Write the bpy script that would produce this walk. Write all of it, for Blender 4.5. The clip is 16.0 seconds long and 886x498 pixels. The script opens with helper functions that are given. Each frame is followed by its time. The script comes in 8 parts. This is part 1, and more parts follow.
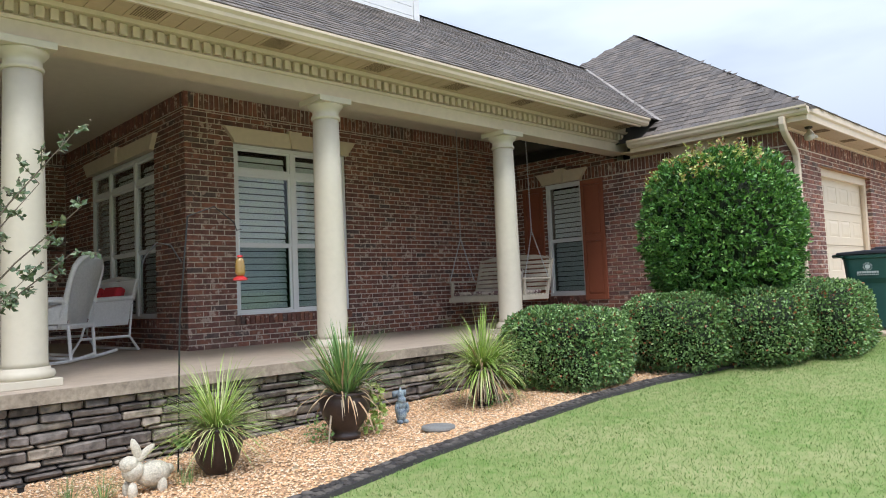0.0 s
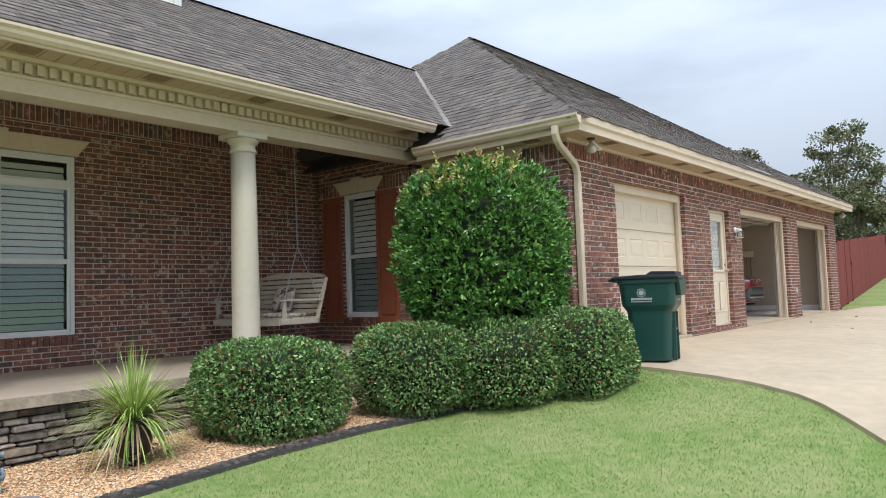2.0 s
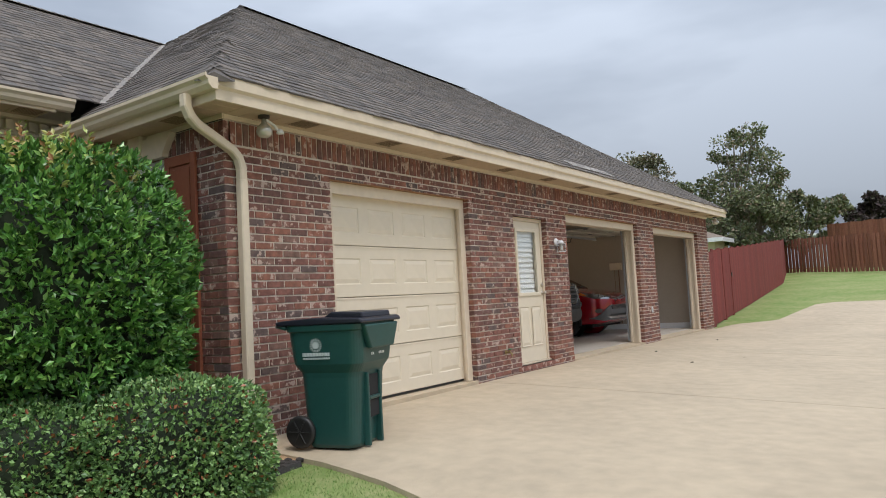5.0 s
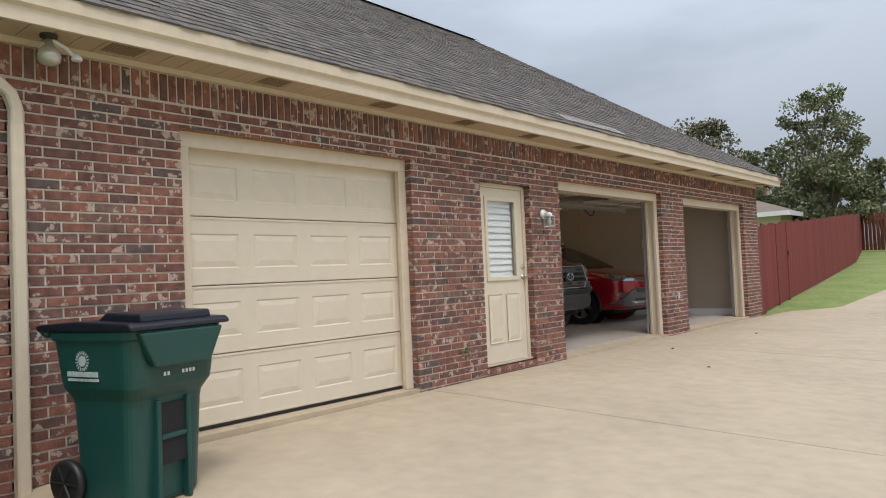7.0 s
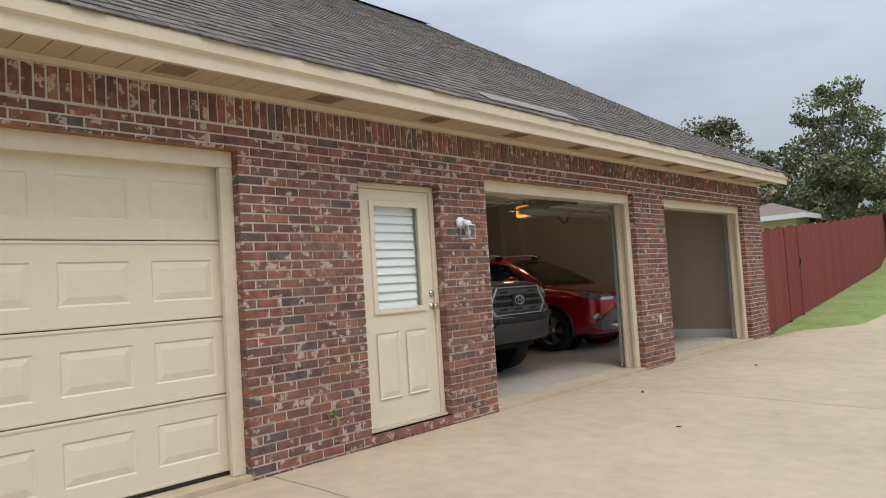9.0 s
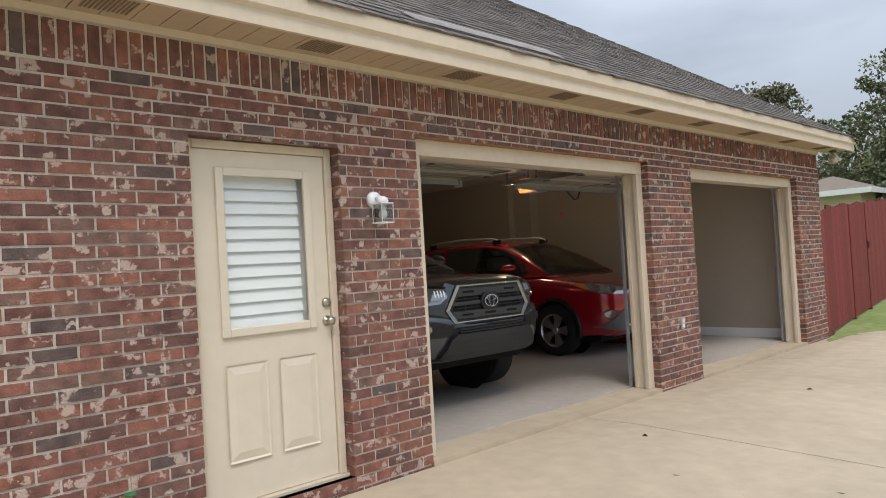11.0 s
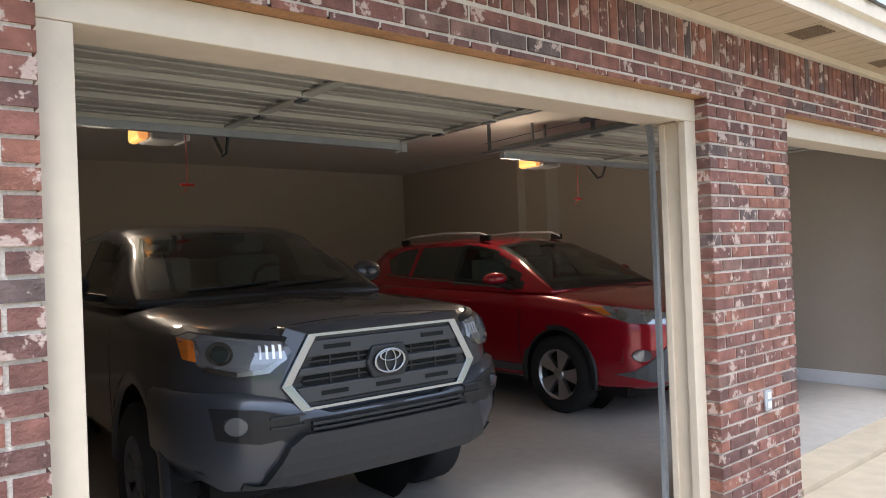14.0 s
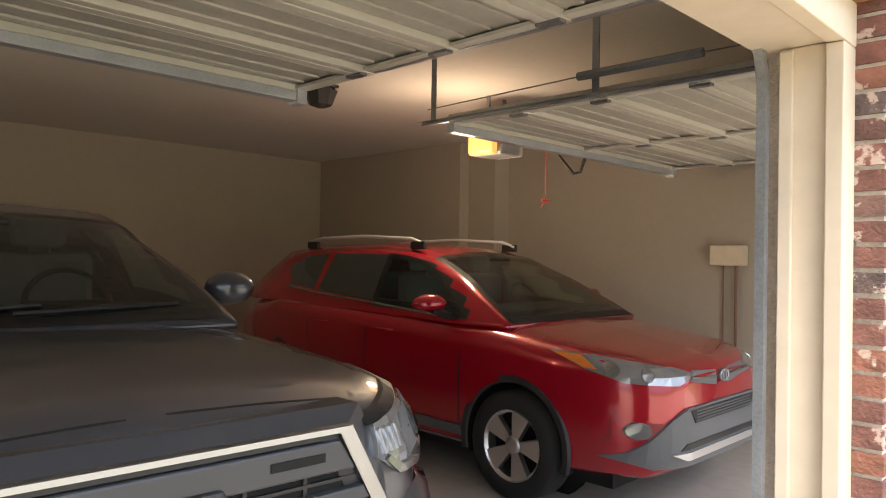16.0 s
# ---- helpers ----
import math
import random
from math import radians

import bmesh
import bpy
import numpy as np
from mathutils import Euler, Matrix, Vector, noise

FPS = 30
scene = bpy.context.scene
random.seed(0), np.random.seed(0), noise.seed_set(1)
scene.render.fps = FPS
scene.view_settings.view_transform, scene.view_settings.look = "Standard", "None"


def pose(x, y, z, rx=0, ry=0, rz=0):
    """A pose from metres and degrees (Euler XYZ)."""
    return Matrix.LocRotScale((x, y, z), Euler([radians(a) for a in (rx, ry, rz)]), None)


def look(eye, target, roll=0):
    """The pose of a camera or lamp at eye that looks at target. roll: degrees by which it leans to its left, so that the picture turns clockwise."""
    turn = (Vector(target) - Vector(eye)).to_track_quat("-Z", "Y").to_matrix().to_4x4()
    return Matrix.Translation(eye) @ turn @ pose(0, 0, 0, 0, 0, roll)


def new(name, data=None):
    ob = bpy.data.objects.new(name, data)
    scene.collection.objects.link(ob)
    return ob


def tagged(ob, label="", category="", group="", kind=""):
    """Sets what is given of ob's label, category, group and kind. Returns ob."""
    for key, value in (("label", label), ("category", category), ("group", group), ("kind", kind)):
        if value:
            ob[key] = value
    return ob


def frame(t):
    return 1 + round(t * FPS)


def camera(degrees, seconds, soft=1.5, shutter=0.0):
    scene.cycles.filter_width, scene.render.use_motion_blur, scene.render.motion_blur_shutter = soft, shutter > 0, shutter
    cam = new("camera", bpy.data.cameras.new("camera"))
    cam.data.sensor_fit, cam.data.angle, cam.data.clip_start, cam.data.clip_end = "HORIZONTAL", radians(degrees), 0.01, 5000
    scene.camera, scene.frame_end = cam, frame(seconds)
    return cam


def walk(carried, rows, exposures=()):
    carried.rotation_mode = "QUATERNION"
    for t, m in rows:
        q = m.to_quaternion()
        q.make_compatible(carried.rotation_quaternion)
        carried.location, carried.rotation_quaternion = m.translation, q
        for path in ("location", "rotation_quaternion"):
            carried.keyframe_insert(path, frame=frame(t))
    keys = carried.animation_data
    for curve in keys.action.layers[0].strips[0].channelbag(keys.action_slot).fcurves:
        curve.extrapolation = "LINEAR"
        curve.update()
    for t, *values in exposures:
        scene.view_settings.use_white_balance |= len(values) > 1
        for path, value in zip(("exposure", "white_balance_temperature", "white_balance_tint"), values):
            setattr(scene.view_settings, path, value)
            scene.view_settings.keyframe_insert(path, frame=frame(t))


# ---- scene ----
cam = camera(64.0, 16.0, soft=1.0)
PATH = [
    (0, (3.577, -3.345, 0.628), (2.141, -1.957, 0.747), -2.5),
    (0.5, (3.835, -2.795, 0.648), (2.413, -1.392, 0.749), -1.7),
    (1, (4.059, -2.19, 0.723), (2.701, -0.726, 0.841), -2.1),
    (1.5, (4.294, -1.561, 0.766), (2.984, -0.055, 0.892), -2.1),
    (2, (4.461, -0.915, 0.778), (3.163, 0.602, 0.904), -2.0),
    (2.5, (4.64, -0.276, 0.81), (3.37, 1.262, 0.961), -3.2),
    (3, (4.718, 0.396, 0.871), (3.492, 1.969, 1.025), -2.3),
    (3.5, (4.735, 1.05, 0.917), (3.538, 2.645, 1.071), -2.2),
    (4, (4.774, 1.737, 0.964), (3.57, 3.326, 1.119), -3.2),
    (4.5, (4.805, 2.368, 0.98), (3.624, 3.976, 1.123), -3.4),
    (5, (4.864, 3.006, 1.007), (3.701, 4.627, 1.149), -3.2),
    (5.2, (4.872, 3.269, 1.039), (3.7, 4.883, 1.182), -3.1),
    (7.3, (4.746, 5.674, 1.086), (3.413, 7.163, 1.156), -3.1),
    (7.5, (4.715, 5.93, 1.083), (3.369, 7.408, 1.156), -3.7),
    (8, (4.603, 6.513, 1.131), (3.223, 7.959, 1.211), -3.6),
    (8.5, (4.462, 7.078, 1.174), (3.098, 8.537, 1.267), -3.6),
    (9, (4.357, 7.679, 1.196), (3.01, 9.154, 1.301), -3.6),
    (9.2, (4.307, 7.897, 1.203), (2.955, 9.367, 1.312), -3.2),
    (11.3, (3.504, 10.166, 1.363), (2.016, 11.502, 1.394), -3.4),
    (11.5, (3.395, 10.399, 1.378), (1.866, 11.688, 1.417), -3.3),
    (12, (3.159, 10.878, 1.371), (1.578, 12.104, 1.398), -2.3),
    (12.5, (2.884, 11.411, 1.416), (1.324, 12.662, 1.404), -2.2),
    (13, (2.61, 11.933, 1.44), (1.06, 13.199, 1.431), -2.1),
    (13.5, (2.28, 12.354, 1.472), (0.742, 13.632, 1.479), -2.35),
    (14, (1.967, 12.757, 1.472), (0.419, 14.024, 1.488), -2.25),
    (14.5, (1.623, 13.151, 1.494), (0.059, 14.396, 1.507), -0.5),
    (15, (1.24, 13.485, 1.531), (-0.305, 14.754, 1.54), 0.3),
    (15.5, (0.855, 13.827, 1.538), (-0.676, 15.113, 1.556), 0.4),
    (16, (0.485, 14.068, 1.541), (-0.925, 15.487, 1.564), 1.0),
]
walk(cam, [(t, look(eye, target, roll)) for t, eye, target, roll in PATH],
     exposures=((0, 0.52, 6250, 13), (1, 0.45, 6300, 12), (2, 0.36, 6350, 10), (3.5, 0.2, 6450, 10), (5, 0.0, 6500, 11), (9, -0.05, 6600, 11), (11.5, 0.12, 6400, 11), (12.5, 0.27, 6150, 11),
                (13.5, 0.62, 5950, 11), (14, 0.85, 5700, 11), (14.5, 1.1, 5500, 11), (15, 1.28, 5700, 11), (15.5, 1.52, 6100, 11), (16, 1.75, 6500, 11)))

# ---- world, sun, exposure ----
SUN_EL, SUN_AZ = radians(58), radians(120)
world = bpy.data.worlds.new("sky")
scene.world = world
world.use_nodes = True
wn = world.node_tree.nodes
wl = world.node_tree.links
bg = wn["Background"]
sky = wn.new("ShaderNodeTexSky")
sky.sky_type, sky.sun_disc, sky.sun_elevation, sky.sun_rotation = "NISHITA", False, SUN_EL, SUN_AZ
sky.air_density, sky.dust_density, sky.ozone_density = 1.0, 3.0, 1.0
grey = wn.new("ShaderNodeHueSaturation")
grey.inputs["Saturation"].default_value = 0.35
wl.new(sky.outputs[0], grey.inputs["Color"])
tcw = wn.new("ShaderNodeTexCoord")
mapw = wn.new("ShaderNodeMapping")
mapw.inputs["Scale"].default_value = (1.0, 1.0, 3.5)
wl.new(tcw.outputs["Generated"], mapw.inputs[0])
cloud = wn.new("ShaderNodeTexNoise")
cloud.inputs["Scale"].default_value, cloud.inputs["Detail"].default_value, cloud.inputs["Roughness"].default_value = 1.6, 5.0, 0.5
wl.new(mapw.outputs[0], cloud.inputs["Vector"])
cr = wn.new("ShaderNodeValToRGB")
cr.color_ramp.elements[0].position, cr.color_ramp.elements[0].color = 0.36, (2.6, 3.15, 3.95, 1)
cr.color_ramp.elements[1].position, cr.color_ramp.elements[1].color = 0.62, (4.8, 5.5, 6.5, 1)
wl.new(cloud.outputs["Fac"], cr.inputs[0])
mixw = wn.new("ShaderNodeMixRGB")
mixw.inputs[0].default_value = 0.75
wl.new(grey.outputs[0], mixw.inputs[1])
wl.new(cr.outputs[0], mixw.inputs[2])
sep = wn.new("ShaderNodeSeparateXYZ")
wl.new(tcw.outputs["Generated"], sep.inputs[0])
zen = wn.new("ShaderNodeMapRange")
zen.inputs["From Min"].default_value, zen.inputs["From Max"].default_value = 0.0, 1.0
zen.inputs["To Min"].default_value, zen.inputs["To Max"].default_value = 0.58, 2.6
wl.new(sep.outputs[2], zen.inputs["Value"])
scl = wn.new("ShaderNodeVectorMath")
scl.operation = "SCALE"
wl.new(mixw.outputs[0], scl.inputs[0])
wl.new(zen.outputs[0], scl.inputs["Scale"])
wl.new(scl.outputs[0], bg.inputs["Color"])
bg.inputs["Strength"].default_value = 0.12
sun = bpy.data.lights.new("sun", "SUN")
sun.energy, sun.angle, sun.color = 1.3, radians(14), (1.0, 0.96, 0.9)
sun_ob = new("sun", sun)
sun_ob.matrix_world = look((0, 0, 0), (-math.sin(SUN_AZ) * math.cos(SUN_EL), -math.cos(SUN_AZ) * math.cos(SUN_EL), -math.sin(SUN_EL)))


# ---- materials ----
def mat(name, color, rough=0.6, metal=0.0, vary=0.0, scale=8.0, bump=0.0, bscale=60.0, spec=0.5, coat=0.0, color2=None, hue=0.0, detail=4.0, stretch=None):
    """Principled material with two scales of noise in the colour and a noise bump."""
    m = bpy.data.materials.new(name)
    m.use_nodes = True
    n, l = m.node_tree.nodes, m.node_tree.links
    p = n["Principled BSDF"]
    p.inputs["Roughness"].default_value, p.inputs["Metallic"].default_value = rough, metal
    p.inputs["Specular IOR Level"].default_value = spec
    p.inputs["Coat Weight"].default_value = coat
    p.inputs["Base Color"].default_value = (*color, 1)
    tc = n.new("ShaderNodeTexCoord")
    src = tc.outputs["Object"]
    if stretch:
        mp = n.new("ShaderNodeMapping")
        mp.inputs["Scale"].default_value = stretch
        l.new(src, mp.inputs[0])
        src = mp.outputs[0]
    if vary > 0 or color2:
        c2 = color2 or tuple(min(1, c * (1 - vary)) for c in color)
        c1 = color if color2 else tuple(min(1, c * (1 + vary)) for c in color)
        big, small = n.new("ShaderNodeTexNoise"), n.new("ShaderNodeTexNoise")
        big.inputs["Scale"].default_value, small.inputs["Scale"].default_value = scale, scale * 9
        big.inputs["Detail"].default_value, small.inputs["Detail"].default_value = detail, detail
        add = n.new("ShaderNodeMath")
        add.operation = "ADD"
        l.new(src, big.inputs["Vector"])
        l.new(src, small.inputs["Vector"])
        l.new(big.outputs["Fac"], add.inputs[0])
        l.new(small.outputs["Fac"], add.inputs[1])
        ramp = n.new("ShaderNodeMapRange")
        ramp.inputs["From Min"].default_value, ramp.inputs["From Max"].default_value = 0.7, 1.3
        l.new(add.outputs[0], ramp.inputs["Value"])
        mx = n.new("ShaderNodeMixRGB")
        mx.inputs[1].default_value, mx.inputs[2].default_value = (*c2, 1), (*c1, 1)
        l.new(ramp.outputs[0], mx.inputs[0])
        l.new(mx.outputs[0], p.inputs["Base Color"])
    if bump > 0:
        bn, bp = n.new("ShaderNodeTexNoise"), n.new("ShaderNodeBump")
        bn.inputs["Scale"].default_value, bn.inputs["Detail"].default_value = bscale, 3
        bp.inputs["Strength"].default_value, bp.inputs["Distance"].default_value = bump, 0.01
        l.new(src, bn.inputs["Vector"])
        l.new(bn.outputs["Fac"], bp.inputs["Height"])
        l.new(bp.outputs[0], p.inputs["Normal"])
    return m


def pieces_mat(name, colors, island, rough=0.85, bump=0.5, bscale=90.0, mottle=0.35, spots=None, shift=30.0):
    """Material for many alike pieces: each takes its colour from a ramp by a random number of its own."""
    m = bpy.data.materials.new(name)
    m.use_nodes = True
    n, l = m.node_tree.nodes, m.node_tree.links
    p = n["Principled BSDF"]
    p.inputs["Roughness"].default_value = rough
    if island:
        rnd = n.new("ShaderNodeNewGeometry").outputs["Random Per Island"]
    else:
        rnd = n.new("ShaderNodeObjectInfo").outputs["Random"]
    ramp = n.new("ShaderNodeValToRGB")
    ramp.color_ramp.interpolation = "CONSTANT"
    els = ramp.color_ramp.elements
    for i, (pos, c) in enumerate(colors):
        e = els[i] if i < 2 else els.new(pos)
        e.position, e.color = pos, (*c, 1)
    l.new(rnd, ramp.inputs[0])
    tc = n.new("ShaderNodeTexCoord")
    geo = n.new("ShaderNodeNewGeometry")
    mp = n.new("ShaderNodeVectorMath")
    mp.operation = "ADD"
    mul = n.new("ShaderNodeMath")
    mul.operation = "MULTIPLY"
    mul.inputs[1].default_value = shift
    l.new(rnd, mul.inputs[0])
    l.new(geo.outputs["Position"], mp.inputs[0])
    l.new(mul.outputs[0], mp.inputs[1])
    n1 = n.new("ShaderNodeTexNoise")
    n1.inputs["Scale"].default_value, n1.inputs["Detail"].default_value = 14, 6
    l.new(mp.outputs[0], n1.inputs["Vector"])
    mr = n.new("ShaderNodeMapRange")
    mr.inputs["From Min"].default_value, mr.inputs["From Max"].default_value = 0.3, 0.7
    mr.inputs["To Min"].default_value, mr.inputs["To Max"].default_value = 1 - mottle, 1 + mottle
    l.new(n1.outputs["Fac"], mr.inputs["Value"])
    mx = n.new("ShaderNodeVectorMath")
    mx.operation = "SCALE"
    l.new(ramp.outputs[0], mx.inputs[0])
    l.new(mr.outputs[0], mx.inputs["Scale"])
    out = mx.outputs[0]
    if spots:
        n2 = n.new("ShaderNodeTexNoise")
        n2.inputs["Scale"].default_value, n2.inputs["Detail"].default_value = 11, 6
        l.new(mp.outputs[0], n2.inputs["Vector"])
        st = n.new("ShaderNodeMapRange")
        st.inputs["From Min"].default_value, st.inputs["From Max"].default_value = spots[1], spots[1] + 0.03
        st.inputs["To Max"].default_value = 0.85
        n2.inputs["Roughness"].default_value = 0.62
        l.new(n2.outputs["Fac"], st.inputs["Value"])
        m2 = n.new("ShaderNodeMixRGB")
        m2.inputs[2].default_value = (*spots[0], 1)
        l.new(st.outputs[0], m2.inputs[0])
        l.new(out, m2.inputs[1])
        out = m2.outputs[0]
    l.new(out, p.inputs["Base Color"])
    bn, bp = n.new("ShaderNodeTexNoise"), n.new("ShaderNodeBump")
    bn.inputs["Scale"].default_value, bn.inputs["Detail"].default_value = bscale, 4
    bp.inputs["Strength"].default_value, bp.inputs["Distance"].default_value = bump, 0.008
    l.new(geo.outputs["Position"], bn.inputs["Vector"])
    l.new(bn.outputs["Fac"], bp.inputs["Height"])
    l.new(bp.outputs[0], p.inputs["Normal"])
    return m


def glass_mat(name, tint, rough=0.02, alpha=0.25):
    m = bpy.data.materials.new(name)
    m.use_nodes = True
    n, l = m.node_tree.nodes, m.node_tree.links
    n.remove(n["Principled BSDF"])
    tr, gl, mx, fr = n.new("ShaderNodeBsdfTransparent"), n.new("ShaderNodeBsdfGlossy"), n.new("ShaderNodeMixShader"), n.new("ShaderNodeLayerWeight")
    pw, ma = n.new("ShaderNodeMath"), n.new("ShaderNodeMath")
    pw.operation, ma.operation = "POWER", "MULTIPLY_ADD"
    fr.inputs["Blend"].default_value, pw.inputs[1].default_value = 0.5, 3.5
    ma.inputs[1].default_value, ma.inputs[2].default_value = 0.8, alpha * 0.2
    tr.inputs[0].default_value = (*tint, 1)
    gl.inputs["Roughness"].default_value = rough
    l.new(fr.outputs["Facing"], pw.inputs[0])
    l.new(pw.outputs[0], ma.inputs[0])
    l.new(ma.outputs[0], mx.inputs[0])
    l.new(tr.outputs[0], mx.inputs[1])
    l.new(gl.outputs[0], mx.inputs[2])
    l.new(mx.outputs[0], n["Material Output"].inputs[0])
    return m


BRICKS = [(0.0, (0.215, 0.090, 0.068)), (0.16, (0.170, 0.076, 0.060)), (0.34, (0.245, 0.102, 0.070)), (0.5, (0.142, 0.070, 0.058)),
          (0.60, (0.200, 0.088, 0.068)), (0.74, (0.250, 0.105, 0.070)), (0.84, (0.120, 0.082, 0.074)), (0.90, (0.190, 0.105, 0.082))]
M_BRICK = pieces_mat("brick", BRICKS, False, spots=((0.54, 0.41, 0.345), 0.575), bump=0.9)
M_BRICK_I = pieces_mat("brick_joined", BRICKS, True, spots=((0.54, 0.41, 0.345), 0.575), bump=0.9)
M_MORTAR = mat("mortar", (0.61, 0.54, 0.465), 0.95, vary=0.15, bump=0.6, bscale=150)
STONES = [(0.0, (0.19, 0.165, 0.145)), (0.2, (0.13, 0.112, 0.10)), (0.4, (0.26, 0.225, 0.185)), (0.6, (0.16, 0.14, 0.125)), (0.8, (0.33, 0.28, 0.22))]
M_STONE = pieces_mat("ledge_stone", STONES, False, bump=0.9, bscale=40, mottle=0.5)
M_TRIM = mat("cream_trim", (0.66, 0.56, 0.43), 0.45, vary=0.06, scale=1.5, bump=0.05)
M_SOFFIT = mat("tan_soffit", (0.50, 0.39, 0.26), 0.5, vary=0.06, scale=2)
M_VENT = mat("soffit_vent_holes", (0.22, 0.16, 0.10), 0.7)
M_COLUMN = mat("cream_column", (0.62, 0.57, 0.46), 0.5, vary=0.04, scale=2, bump=0.04)
M_DOOR = mat("cream_door_paint", (0.70, 0.62, 0.49), 0.4, vary=0.03, scale=1.2)
M_WHITE = mat("white_vinyl", (0.78, 0.79, 0.80), 0.35, vary=0.03, scale=3)
M_SHINGLES = [(0.0, (0.135, 0.115, 0.10)), (0.2, (0.165, 0.14, 0.12)), (0.45, (0.115, 0.10, 0.09)), (0.65, (0.19, 0.16, 0.135)), (0.85, (0.145, 0.13, 0.12))]
M_SHINGLE = pieces_mat("shingle", M_SHINGLES, True, bump=0.8, bscale=220, mottle=0.2)
M_ROOFDECK = mat("roof_underlay", (0.06, 0.055, 0.05), 0.9, vary=0.2)
M_FLASH = mat("valley_flashing", (0.55, 0.50, 0.45), 0.5, vary=0.15)
M_CONCRETE = mat("driveway_concrete", (0.50, 0.405, 0.285), 0.85, vary=0.13, scale=0.7, bump=0.35, bscale=130, detail=8)
M_SLAB = mat("porch_concrete", (0.46, 0.38, 0.30), 0.7, vary=0.1, scale=1.2, bump=0.2, bscale=90)
M_SLAB_EDGE = mat("weathered_slab_edge", (0.36, 0.30, 0.23), 0.9, vary=0.35, scale=3, bump=0.4)
M_GFLOOR = mat("garage_concrete", (0.47, 0.42, 0.365), 0.55, vary=0.1, scale=1.1, bump=0.1)
M_GWALL = mat("tan_drywall", (0.43, 0.375, 0.31), 0.85, vary=0.03, scale=2, bump=0.1)
M_GCEIL = mat("white_ceiling", (0.72, 0.68, 0.63), 0.9, vary=0.03, scale=2, bump=0.25, bscale=50)
M_LAWN = mat("lawn_soil_green", (0.17, 0.27, 0.07), 0.95, color2=(0.34, 0.35, 0.16), scale=0.9, bump=1.0, bscale=90, spec=0.1, detail=9)
M_BEDSOIL = mat("bed_soil", (0.42, 0.27, 0.15), 0.95, vary=0.4, scale=12, bump=0.9, bscale=70)
GRAVEL = [(0.0, (0.70, 0.43, 0.22)), (0.3, (0.78, 0.55, 0.34)), (0.55, (0.62, 0.36, 0.19)), (0.75, (0.8, 0.66, 0.48)), (0.9, (0.45, 0.27, 0.16))]
M_GRAVEL = pieces_mat("orange_gravel", GRAVEL, True, bump=0.3, bscale=200, mottle=0.15)
M_EDGING = pieces_mat("dark_edging", [(0.0, (0.055, 0.047, 0.042)), (0.5, (0.10, 0.088, 0.076))], False, bump=0.6, bscale=120)
GRASS = [(0.0, (0.13, 0.25, 0.05)), (0.3, (0.18, 0.30, 0.07)), (0.6, (0.24, 0.33, 0.10)), (0.86, (0.31, 0.35, 0.13))]
M_GRASS = pieces_mat("grass_blades", GRASS, True, rough=0.7, bump=0.0, mottle=0.2)
M_SHUTTER = mat("red_brown_shutter", (0.27, 0.085, 0.045), 0.45, vary=0.08, scale=4)
# near-black that stands in for shade: stone gaps, rooms, bin recess
M_DARK = mat("shade_black", (0.012, 0.012, 0.013), 0.8)
M_BLIND = mat("pale_blind_slats", (0.85, 0.88, 0.86), 0.6)
M_BLIND_WHITE = mat("white_blind_slats", (0.88, 0.89, 0.88), 0.5)
M_GLASS = glass_mat("window_glass", (0.95, 0.97, 0.97))
M_STEEL = mat("galvanised_steel", (0.5, 0.53, 0.56), 0.4, metal=0.5, vary=0.1, scale=10)
M_NICKEL = mat("satin_nickel", (0.55, 0.5, 0.42), 0.3, metal=1.0)
M_BLACK = mat("black_metal", (0.02, 0.02, 0.02), 0.45)


# ---- mesh helpers ----
def mesh_of(name, bm, material, smooth=False):
    me = bpy.data.meshes.new(name)
    bm.normal_update()
    bm.to_mesh(me)
    bm.free()
    me.materials.append(material)
    if smooth:
        me.polygons.foreach_set("use_smooth", [True] * len(me.polygons))
    return me


def part(name, bm, material, parent, label="", smooth=False, kind="", bevel=0.0):
    """One mesh object under a thing or part."""
    ob = new(name, mesh_of(name, bm, material, smooth))
    ob.parent = parent
    if bevel:
        md = ob.modifiers.new("bevel", "BEVEL")
        md.width, md.segments, md.limit_method = bevel, 2, "ANGLE"
    return tagged(ob, label, kind=kind)


def thing(name, label="", category="", group="", kind="", at=(0, 0, 0), rz=0.0):
    ob = new(name)
    ob.matrix_world = pose(*at, 0, 0, rz)
    ob.empty_display_size = 0.1
    return tagged(ob, label, category, group, kind)


def box(bm, x0, x1, y0, y1, z0, z1):
    v = [bm.verts.new((x, y, z)) for x in (x0, x1) for y in (y0, y1) for z in (z0, z1)]
    for f in ((0, 1, 3, 2), (4, 6, 7, 5), (0, 4, 5, 1), (2, 3, 7, 6), (0, 2, 6, 4), (1, 5, 7, 3)):
        bm.faces.new([v[i] for i in f])
    return v


def boxm(*args):
    bm = bmesh.new()
    box(bm, *args)
    return bm


